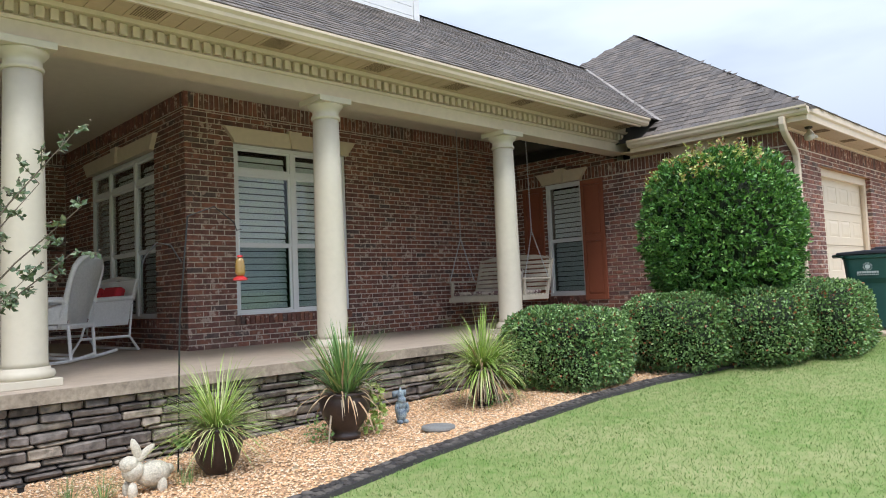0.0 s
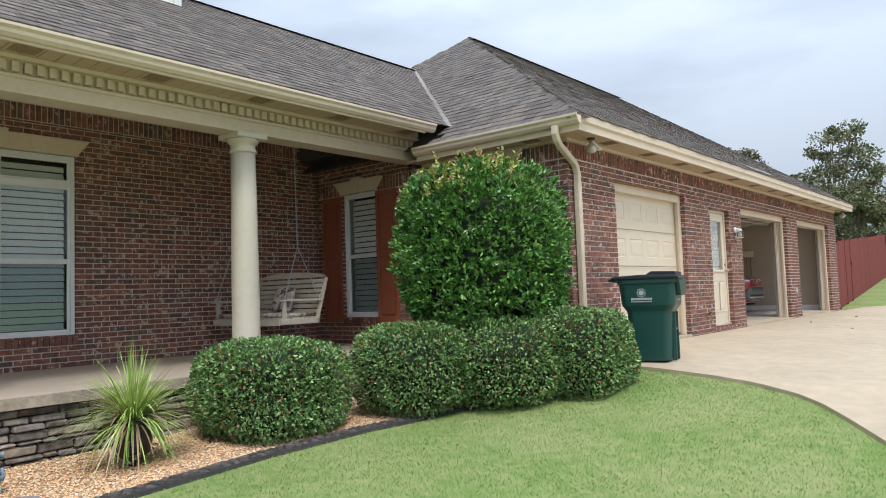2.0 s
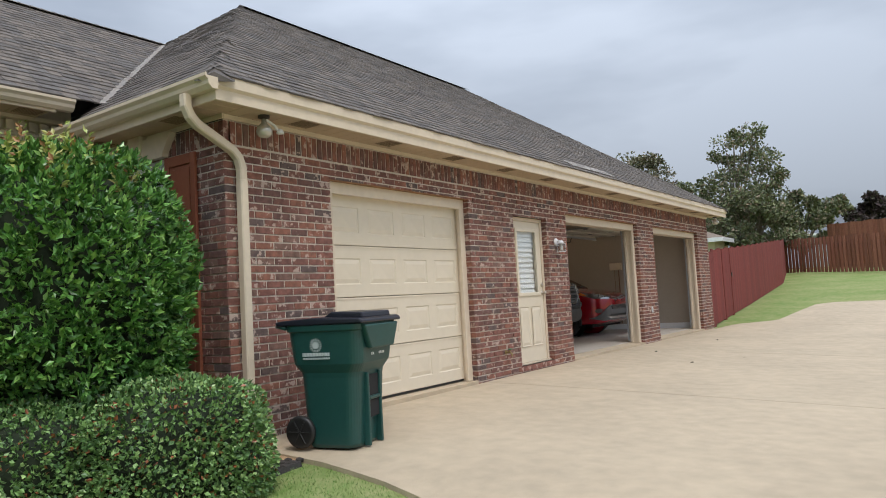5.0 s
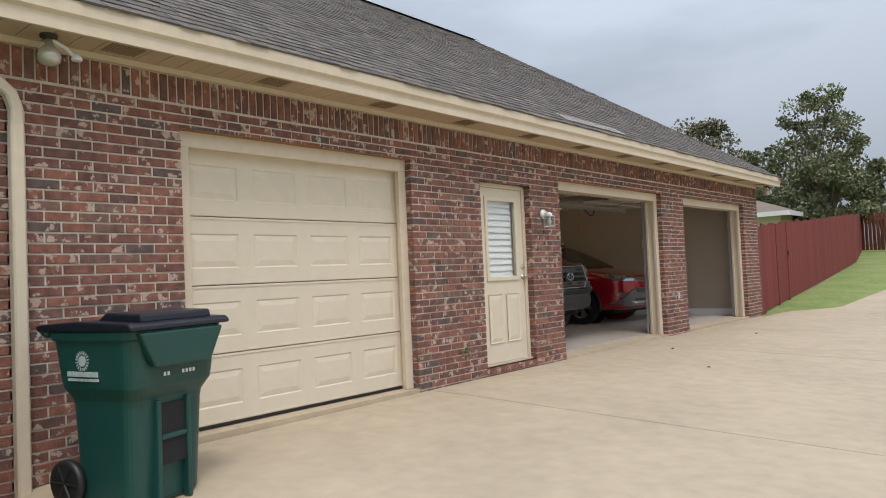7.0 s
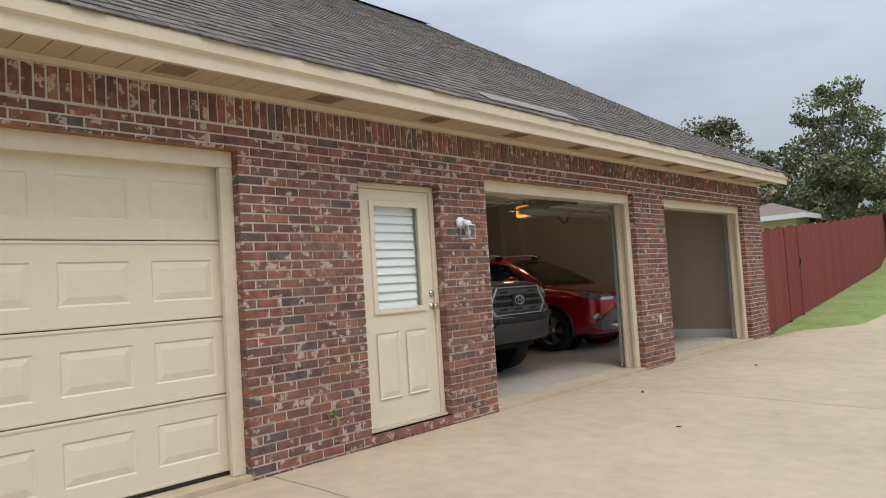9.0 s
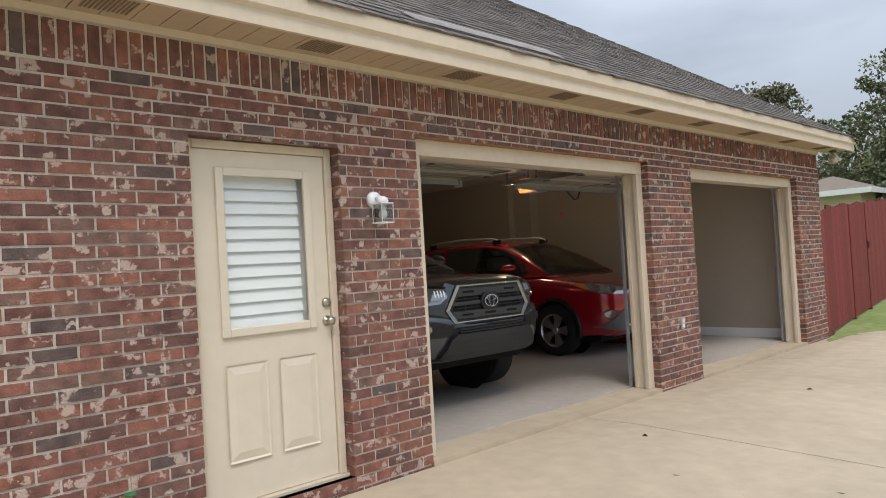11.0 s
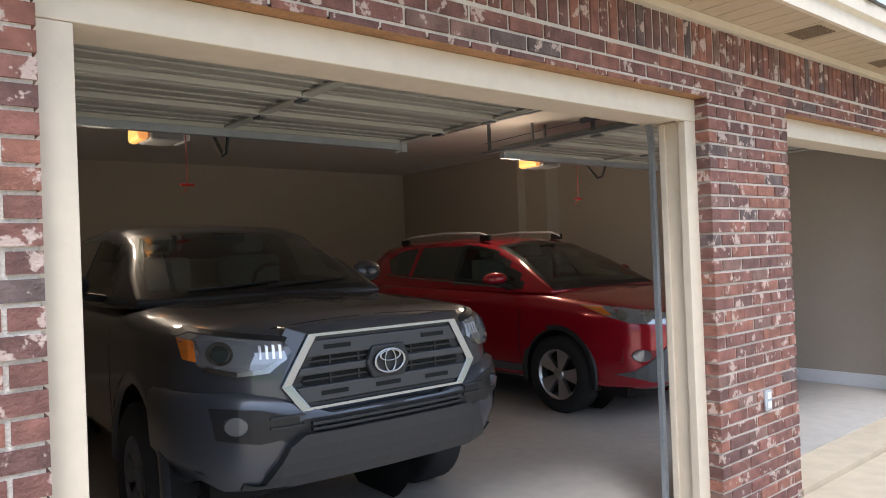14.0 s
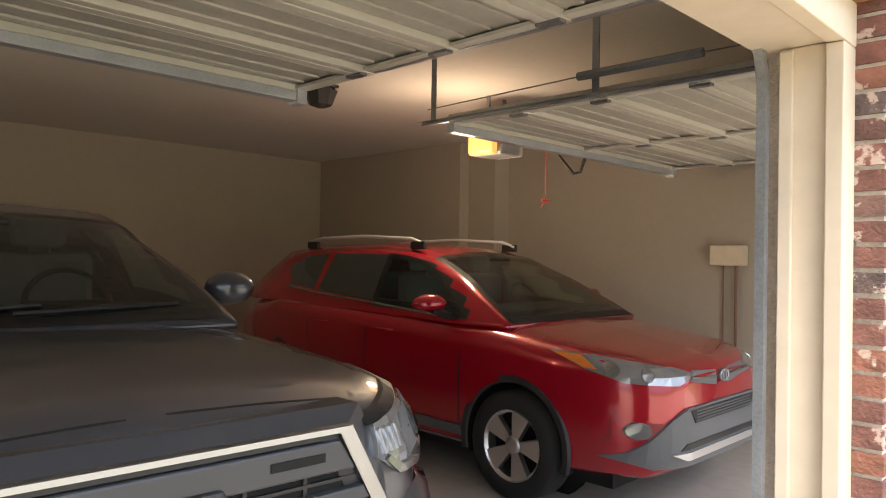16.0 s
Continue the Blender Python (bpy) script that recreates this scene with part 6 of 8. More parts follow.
M_FENCE_OB = pieces_mat("red_fence_boards", [(0.0, (0.205, 0.032, 0.028)), (0.35, (0.18, 0.03, 0.026)), (0.7, (0.225, 0.04, 0.034))], False, bump=0.2, mottle=0.12)
M_BROWN_OB = pieces_mat("brown_fence_boards", [(0.0, (0.27, 0.10, 0.06)), (0.35, (0.22, 0.085, 0.05)), (0.7, (0.31, 0.125, 0.075))], False, bump=0.2, mottle=0.15)
fence("red_fence", "solid dark red painted board fence climbing the lawn", (-0.02, 21.0, 0), (-1.1, 36.0, 0), 1.85, M_FENCE_OB, 0.14, 0.002, "fences")
fence("red_fence", "solid dark red painted board fence climbing the lawn", (-1.1, 36.0, 0), (-2.4, 44.3, 0), 1.8, M_FENCE_OB, 0.14, 0.002, "fences")
fence("brown_fence", "red-brown shadowbox board fence along the top lawn", (-2.4, 44.4, 0), (14.0, 31.0, 0), 1.75, M_BROWN_OB, 0.14, -0.02, "fences", True)
fence("brown_fence", "red-brown board fence behind the lawn", (-1.0, 50.0, 0), (22.0, 40.0, 0), 2.6, M_BROWN_OB, 0.14, 0.01, "fences")
gt_ = thing("gate_hardware", "dark gate posts and a latch on the red fence", "gate")
for y in (22.6, 23.75):
    x = -0.02 - 0.072 * (y - 21)
    part("post", boxm(x - 0.06, x + 0.022, y, y + 0.07, gz(-0.1, y), gz(-0.1, y) + 1.88), M_FENCE_OB, gt_)
part("latch", boxm(-0.195, -0.175, 23.76, 23.82, 1.2, 1.32), M_BLACK, gt_)


# ---- far houses and trees ----
def far_house(at, rz, w, d, h, roof_h, wall_m, roof_m, label):
    hs = thing("house", label, "house", "far houses", at=at, rz=rz)
    part("wall", boxm(-w / 2, w / 2, -d / 2, d / 2, -1, h), wall_m, hs)
    bm = bmesh.new()
    e = 0.5
    vs = [bm.verts.new(p) for p in ((-w / 2 - e, -d / 2 - e, h), (w / 2 + e, -d / 2 - e, h), (w / 2 + e, d / 2 + e, h), (-w / 2 - e, d / 2 + e, h), (-w / 2 + d / 2, 0, h + roof_h), (w / 2 - d / 2, 0, h + roof_h))]
    for f in ((0, 1, 5, 4), (1, 2, 5), (2, 3, 4, 5), (3, 0, 4), (3, 2, 1, 0)):
        bm.faces.new([vs[i] for i in f])
    part("roof", bm, roof_m, hs)
    bm = bmesh.new()
    for q in ((-w / 2 - e, w / 2 + e, -d / 2 - e - 0.05, -d / 2 - e), (-w / 2 - e - 0.05, -w / 2 - e, -d / 2 - e, d / 2 + e), (w / 2 + e, w / 2 + e + 0.05, -d / 2 - e, d / 2 + e)):
        box(bm, *q, h - 0.2, h + 0.02)
    part("fascia", bm, M_WHITE, hs)
    return hs


M_FARROOF = mat("far_brown_roof", (0.24, 0.19, 0.15), 0.9, vary=0.12, scale=1.5, bump=0.4, bscale=8)
far_house((-6.9, 43.6, 1.3), 0, 3.0, 2.8, 2.15, 0.75, mat("far_cream_wall", (0.62, 0.54, 0.42), 0.8, vary=0.05), M_FARROOF, "small cream outbuilding with a hipped shingle roof")
far_house((10.0, 92.0, 3.0), -12, 20, 12, 4.0, 4.2, mat("far_brick_wall", (0.3, 0.18, 0.13), 0.9, vary=0.1), M_FARROOF, "distant brick house with a broad brown hipped roof")
far_house((-2.5, 85.0, 3.0), 10, 9, 8, 2.4, 2.6, mat("far_grey_wall", (0.4, 0.42, 0.45), 0.9, vary=0.1), mat("far_grey_roof", (0.16, 0.17, 0.19), 0.9, vary=0.1), "distant grey house with a dark gabled roof")


def limb_tree(label, at, height, spread, n_leaf, leaf_m, clumps, leaf=0.22, lean=0.0, trunk=0.16, seed=1, bare=False):
    t = thing("tree", label, "tree", "far trees", at=at)
    rnd = random.Random(seed)
    wood = bmesh.new()
    trunk_top = Vector((lean * 0.3, 0, height * 0.3))
    tube(wood, [(0, 0, -0.3), (lean * 0.1, 0, height * 0.12), trunk_top], trunk, 8, trunk * 0.7)
    P, N = [], []
    for i in range(clumps):
        a = rnd.random() * 6.28
        rr = spread * math.sqrt(rnd.random())
        zz = height * rnd.uniform(0.38, 1.0)
        k = 1 - 0.55 * max(0, (zz / height - 0.6) / 0.4)
        c = Vector((rr * k * math.cos(a) + lean * zz / height, rr * k * math.sin(a), zz))
        mid = trunk_top.lerp(c, 0.5) + Vector((rnd.uniform(-0.2, 0.2), rnd.uniform(-0.2, 0.2), 0.2))
        tube(wood, [trunk_top * rnd.uniform(0.6, 1), mid, c], trunk * 0.4, 5, trunk * 0.06)
        cr = rnd.uniform(0.3, 0.85) * spread * 0.36
        for _ in range(n_leaf // clumps):
            u = RS.normal(0, 1, 3)
            u /= np.linalg.norm(u)
            q = RS.rand() ** 0.45
            P.append((c.x + u[0] * cr * q, c.y + u[1] * cr * q, c.z + u[2] * cr * q * 0.75))
            N.append(u)
    part("trunk", wood, M_BARK, t)
    leaf_mesh("crown", P, N, leaf, 0.38, leaf_m, t, "open crown of small leaves", 0.9)
    return t


limb_tree("tall open green tree beyond the red fence", (-6.2, 49.5, 0.9), 9.4, 3.1, 6000, M_FARLEAF, 44, 0.19, 1.2, 0.2, 2)
limb_tree("sparse brownish tree beyond the red fence", (-10.2, 47.5, 0.9), 8.4, 3.1, 4200, leaf_mat("thin_brown_leaves", [(0.0, (0.18, 0.17, 0.11)), (0.5, (0.25, 0.20, 0.14)), (0.8, (0.16, 0.18, 0.10))], 0.6), 26, 0.2, -0.6, 0.17, 5)
limb_tree("spreading green tree with pale forked trunks behind the fence", (-4.4, 46.0, 1.2), 5.2, 2.9, 9000, M_FARLEAF, 30, 0.2, 0.3, 0.13, 9)
limb_tree("green tree beyond the fence corner", (-2.6, 50.5, 1.2), 5.6, 2.2, 5000, M_FARLEAF, 18, 0.24, 0.6, 0.14, 12)
limb_tree("dark purple-leaved round tree beyond the fence", (1.0, 62.0, 1.5), 5.0, 2.6, 6000, M_DARKLEAF, 18, 0.28, 0.0, 0.15, 15)
limb_tree("green tree beyond the fence", (-9.5, 56.0, 1.2), 7.0, 3.2, 5000, M_FARLEAF, 20, 0.3, 0.0, 0.17, 17)
for i in range(9):
    x = -14 + i * 6.5
    limb_tree("distant green tree on the skyline", (x, 105 + (i * 37) % 11, 3.5), 6.5 + (i * 13) % 4, 4.5, 1500, M_FARLEAF, 10, 0.6, 0, 0.3, 30 + i)

# dormer on the main roof
dm = thing("dormer", "white clapboard dormer on the porch roof", kind="structure")
bm = bmesh.new()
box(bm, -6.6, -4.42, 2.35, 4.05, 4.6, 6.4)
part("dormer_wall", bm, M_WHITE, dm)
for i in range(12):
    z = 4.62 + i * 0.15
    part("clapboard", boxm(-6.6, -4.402, 4.052, 4.062, z, z + 0.142), M_WHITE, dm)
    part("clapboard", boxm(-4.418, -4.405, 2.35, 3.95, z, z + 0.142), M_WHITE, dm)
part("corner_board", boxm(-4.50, -4.395, 3.96, 4.07, 4.6, 6.4), M_WHITE, dm)
part("dormer_roof", boxm(-6.8, -4.2, 2.15, 4.25, 6.4, 6.5), M_ROOFDECK, dm)


# ---- vehicles ----
from mathutils.bvhtree import BVHTree

M_RED = mat("red_car_paint", (0.40, 0.004, 0.018), 0.2, metal=0.25, coat=1.0)
M_GREY = mat("grey_truck_paint", (0.055, 0.060, 0.074), 0.3, metal=0.35, coat=1.0)
M_TRUCKTRIM = mat("dark_grey_plastic", (0.022, 0.023, 0.026), 0.5)
M_GREYPLASTIC = mat("mid_grey_plastic", (0.12, 0.12, 0.125), 0.6, bump=0.1, bscale=300)
M_TYRE = mat("tyre_rubber", (0.018, 0.018, 0.019), 0.8, bump=0.2, bscale=80)
M_CHROME = mat("chrome", (0.40, 0.42, 0.45), 0.25, metal=1.0)
M_RIM = mat("silver_alloy", (0.62, 0.62, 0.64), 0.28, metal=0.9)
M_CARGLASS = mat("dark_car_glass", (0.03, 0.038, 0.036), 0.04, spec=0.8, coat=1.0)
M_LENS = mat("clear_lens_reflector", (0.32, 0.33, 0.35), 0.12, metal=0.6, coat=1.0)
M_AMBER = mat("amber_lens", (0.75, 0.2, 0.02), 0.2, coat=1.0)
M_GRILLEBLACK = mat("black_grille", (0.012, 0.012, 0.013), 0.45)
M_CARWINDOW = glass_mat("car_window_glass", (0.74, 0.8, 0.78), 0.01, 0.1)
M_DARKTRIM = mat("dark_dashboard", (0.03, 0.03, 0.032), 0.7)
M_SEATCLOTH = mat("grey_seat_cloth", (0.22, 0.21, 0.20), 0.9, vary=0.1, bump=0.2)
# near-black for panel gaps and for painted shade behind grille and spokes
M_GAPSHADE = mat("gap_shade_black", (0.006, 0.006, 0.006), 0.9)


def smooth_pts(pts, n=2):
    for _ in range(n):
        out = [pts[0]]
        for a, b in zip(pts, pts[1:]):
            out += [tuple(a[i] * 0.75 + b[i] * 0.25 for i in range(2)), tuple(a[i] * 0.25 + b[i] * 0.75 for i in range(2))]
        out.append(pts[-1])
        pts = out
    return pts


def loft(stations, arches=(), close=True):
    """stations: (x, half profile of (y, z) from the lower middle to the upper middle). arches: (x, z, r) cut out of the sides."""
    bm = bmesh.new()
    rings = []
    for x, prof in stations:
        ring = [bm.verts.new((x, y, z)) for y, z in prof]
        ring += [bm.verts.new((x, -y, z)) for y, z in prof[-2:0:-1]]
        rings.append(ring)
    n = len(rings[0])
    for a, b in zip(rings, rings[1:]):
        for j in range(n):
            bm.faces.new((a[j], a[(j + 1) % n], b[(j + 1) % n], b[j]))
    if close:
        bm.faces.new(rings[0][::-1])
        bm.faces.new(rings[-1])
    bmesh.ops.recalc_face_normals(bm, faces=bm.faces)
    for ax, az, r in arches:
        for sgn in (-1, 1):
            fs = [f for f in bm.faces if len(f.verts) == 4 and all(math.hypot(v.co.x - ax, v.co.z - az) < r for v in f.verts) and f.calc_center_median().y * sgn > 0.5]
            bmesh.ops.delete(bm, geom=fs, context="FACES")
        for v in bm.verts:
            if v.is_boundary and abs(v.co.y) > 0.5 and math.hypot(v.co.x - ax, v.co.z - az) < r + 0.06:
                d = Vector((v.co.x - ax, 0, v.co.z - az))
                if d.length > 0.01:
                    d = d.normalized() * r
                    v.co.x, v.co.z = ax + d.x, az + d.z
    return bm


def patch(tree, outline, way, thick=0.006, grid=0.05, lift=0.0):
    """A piece that lies on the body: an outline of 3D points thrown along way onto the tree's surface, thick outwards."""
    way = Vector(way).normalized()
    u = way.cross(Vector((0, 0, 1))).normalized()
    v = u.cross(way).normalized()
    bm = bmesh.new()
    pts = [Vector(p) for p in outline]
    flat = [(p.dot(u), p.dot(v)) for p in pts]
    vs = [bm.verts.new((a, b, 0)) for a, b in flat]
    bm.faces.new(vs)
    lo, hi = [min(p[i] for p in flat) for i in (0, 1)], [max(p[i] for p in flat) for i in (0, 1)]
    for i, nrm in ((0, (1, 0, 0)), (1, (0, 1, 0))):
        k = lo[i] + grid
        while k < hi[i]:
            co = (k, 0, 0) if i == 0 else (0, k, 0)
            bmesh.ops.bisect_plane(bm, geom=bm.verts[:] + bm.edges[:] + bm.faces[:], plane_co=co, plane_no=nrm)
            k += grid
    bad = []
    for w in bm.verts:
        start = u * w.co.x + v * w.co.y - way * 6
        hit, nrm, _, _ = tree.ray_cast(start, way)
        if hit is None:
            bad.append(w)
            continue
        w.co = hit - way * lift
    bmesh.ops.delete(bm, geom=bad, context="VERTS")
    if not bm.faces:
        return bm
    ext = bmesh.ops.extrude_face_region(bm, geom=bm.faces[:])
    for w in ext["geom"]:
        if isinstance(w, bmesh.types.BMVert):
            w.co -= way * thick
    bmesh.ops.recalc_face_normals(bm, faces=bm.faces)
    return bm


def open_window(bm, outline, way):
    """Take out the faces behind a window's outline; those that the outline crosses become its black edge."""
    way = Vector(way).normalized()
    u = way.cross(Vector((0, 0, 1))).normalized()
    v = u.cross(way).normalized()
    poly = [(Vector(p).dot(u), Vector(p).dot(v)) for p in outline]

    def inside(co):
        a, b, odd = co.dot(u), co.dot(v), False
        for (x0, y0), (x1, y1) in zip(poly, poly[1:] + poly[:1]):
            if (y0 > b) != (y1 > b) and a < (x1 - x0) * (b - y0) / (y1 - y0) + x0:
                odd = not odd
        return odd
    gone = []
    for f in bm.faces:
        if f.normal.dot(way) > -0.15 or len(f.verts) > 4:
            continue
        n = sum(inside(w.co) for w in f.verts)
        if n == len(f.verts):
            gone.append(f)
        elif n:
            f.material_index = 1
    bmesh.ops.delete(bm, geom=gone, context="FACES")


def cabin_inside(car, z, dash, seats, wheel_at, label):
    """Dashboard, front seats, rear bench and steering wheel, as far as they stand above the window line z."""
    part("dashboard", boxm(dash - 0.62, dash, -0.72, 0.72, z - 0.02, z + 0.02), M_DARKTRIM, car, "dark plastic dashboard", bevel=0.01)
    for y in (-0.36, 0.36):
        st = tagged(new("front_seat"), label)
        st.parent = car
        bm = boxm(seats - 0.1, seats + 0.04, y - 0.24, y + 0.24, z - 0.02, z + 0.25)
        part("seat_back", bm, M_SEATCLOTH, st, bevel=0.04)
        part("headrest", boxm(seats - 0.1, seats - 0.01, y - 0.12, y + 0.12, z + 0.275, z + 0.42), M_SEATCLOTH, st, bevel=0.035)
        bm = bmesh.new()
        for p in (-0.05, 0.05):
            tube(bm, [(seats - 0.05, y + p, z + 0.24), (seats - 0.05, y + p, z + 0.29)], 0.007, 6)
        part("headrest_post", bm, M_CHROME, st)
    part("rear_bench", boxm(seats - 0.98, seats - 0.85, -0.6, 0.6, z - 0.02, z + 0.24), M_SEATCLOTH, car, bevel=0.04)
    bm = bmesh.new()
    ring(bm, (0, 0), 0.175, 0.175, 0.014, 0, 28, 6)
    box(bm, -0.01, 0.01, -0.17, 0.17, -0.02, 0.02)
    bmesh.ops.rotate(bm, verts=bm.verts, matrix=Matrix.Rotation(radians(-28), 3, "Y"))
    bmesh.ops.translate(bm, verts=bm.verts, vec=(wheel_at, 0.36, z + 0.02))
    part("steering_wheel", bm, M_GRILLEBLACK, car)
    part("rear_view_mirror", boxm(wheel_at + 0.0, wheel_at + 0.02, -0.12, 0.12, z + 0.33, z + 0.39), M_GRILLEBLACK, car, bevel=0.008)


def wheel(parent, x, y, z, r, w, rim_r, sgn, rim_mat, spokes, label):
    wh = tagged(new("wheel"), label)
    wh.parent = parent
    wh.location = (x, y, z)
    bm = bmesh.new()
    h = w / 2
    lathe(bm, [(rim_r, -h * 0.9), (rim_r + 0.03, -h), (r - 0.03, -h * 0.95), (r, -h * 0.75), (r, h * 0.75), (r - 0.03, h * 0.95), (rim_r + 0.03, h), (rim_r, h * 0.9)], 40, axis="Y")
    bmesh.ops.delete(bm, geom=[f for f in bm.faces if len(f.verts) > 4], context="FACES_ONLY")
    part("tyre", bm, M_TYRE, wh, smooth=True)
    bm = bmesh.new()
    o = sgn * (h * 0.75)
    lathe(bm, [(rim_r * 0.93, o), (rim_r + 0.004, o + sgn * 0.02), (rim_r + 0.004, -o)], 40, axis="Y")
    bm.faces.ensure_lookup_table()
    bmesh.ops.delete(bm, geom=[f for f in bm.faces if len(f.verts) > 4], context="FACES_ONLY")
    for i in range(spokes):
        for d in (-0.13, 0.13):
            a = 2 * math.pi * i / spokes
            q = []
            for rr, ww, oy in ((0.05, 0.024, 0.0), (rim_r * 0.96, 0.034, 0.012)):
                ang = a + d * (0.35 if rr < 0.1 else 1.3)
                cx, cz = rr * math.cos(ang), rr * math.sin(ang)
                tx, tz = -math.sin(ang) * ww, math.cos(ang) * ww
                for s in (-1, 1):
                    q.append(bm.verts.new((cx + s * tx, o + sgn * oy, cz + s * tz)))
                    q.append(bm.verts.new((cx + s * tx * 1.2, o + sgn * (oy - 0.035), cz + s * tz * 1.2)))
            for f in ((0, 2, 6, 4), (0, 4, 5, 1), (2, 3, 7, 6), (1, 5, 7, 3)):
                bm.faces.new([q[j] for j in f])
    bmesh.ops.recalc_face_normals(bm, faces=bm.faces)
    part("rim", bm, rim_mat, wh)
    bm = bmesh.new()
    lathe(bm, [(0.06, o - sgn * 0.03), (0.058, o + sgn * 0.004), (0.03, o + sgn * 0.012)], 16, axis="Y")
    part("hub_cap", bm, rim_mat, wh, smooth=True)
    # black disc that paints the shade behind the spokes
    bm = bmesh.new()
    lathe(bm, [(rim_r * 0.99, o - sgn * 0.09), (rim_r * 0.6, o - sgn * 0.1)], 24, axis="Y")
    part("brake_shadow", bm, M_GAPSHADE, wh)
    return wh


def oval(y0, z0, ry, rz, n=20, x=0.3):
    return [(x, y0 + ry * math.cos(2 * math.pi * i / n), z0 + rz * math.sin(2 * math.pi * i / n)) for i in range(n)]


def ring(bm, c, ry, rz, r, x, seg=24, sec=6):
    """A ring facing along x round c = (y, z)."""
    rows = []
    for i in range(seg):
        a = 2 * math.pi * i / seg
        row = []
        for j in range(sec):
            b = 2 * math.pi * j / sec
            k = 1 + math.cos(b) * r / max(ry, rz)
            row.append(bm.verts.new((x + r * 0.6 * math.sin(b), c[0] + ry * k * math.cos(a), c[1] + rz * k * math.sin(a))))
        rows.append(row)
    for i in range(seg):
        for j in range(sec):
            bm.faces.new((rows[i][j], rows[(i + 1) % seg][j], rows[(i + 1) % seg][(j + 1) % sec], rows[i][(j + 1) % sec]))


def tree_of(bm):
    return BVHTree.FromBMesh(bm)


def I(x, xs, ys):
    return float(np.interp(x, xs, ys))


def glass_house(xs, base, top_w, zbase, roof):
    st = []
    for s in xs:
        bw, tw, zb, zt = base(s), top_w(s), zbase(s), roof(s)
        zt = max(zt, zb + 0.004)
        k = min(1, (zt - zb) / 0.4)
        tw = bw + (tw - bw) * k
        prof = [(0, zb - 0.03), (bw, zb - 0.03), (bw, zb), (bw + (tw - bw) * 0.25, zb + (zt - zb) * 0.25), (bw + (tw - bw) * 0.8, zb + (zt - zb) * 0.75), (tw, zt - 0.05 * k), (tw - 0.1, zt - 0.012 * k), (tw * 0.5, zt), (0, zt + 0.01 * k)]
        st.append((-s, smooth_pts(prof, 1)))
    return loft(st)


def body_stations(L, hw, zb, zt, zs, n=110, under=0.0):
    st = []
    for i in range(n + 1):
        t = i / n
        s = L * (t if t > 0.12 else t * t / 0.12)
        s = max(s, 0)
        w, b, tp, sh = hw(s), zb(s), zt(s), zs(s)
        prof = [(0, b), (0.72 * w, b), (0.93 * w, b + 0.02), (0.985 * w, b + 0.1), (w, b + 0.45 * (sh - b)), (0.998 * w, sh - 0.13), (0.985 * w, sh - 0.04), (0.93 * w, sh + 0.35 * (tp - sh)), (0.78 * w, sh + 0.75 * (tp - sh)), (0.4 * w, tp - 0.008), (0, tp)]
        st.append((-s, smooth_pts(prof, 2)))
    return st


SUV_SIDE = [(-1.44, 0, 1.125), (-1.98, 0, 1.49), (-2.25, 0, 1.55), (-2.42, 0, 1.56), (-2.42, 0, 1.185), (-1.62, 0, 1.135)]
TRUCK_SIDE = [(-1.72, 0, 1.29), (-2.16, 0, 1.63), (-2.62, 0, 1.68), (-2.62, 0, 1.3)]


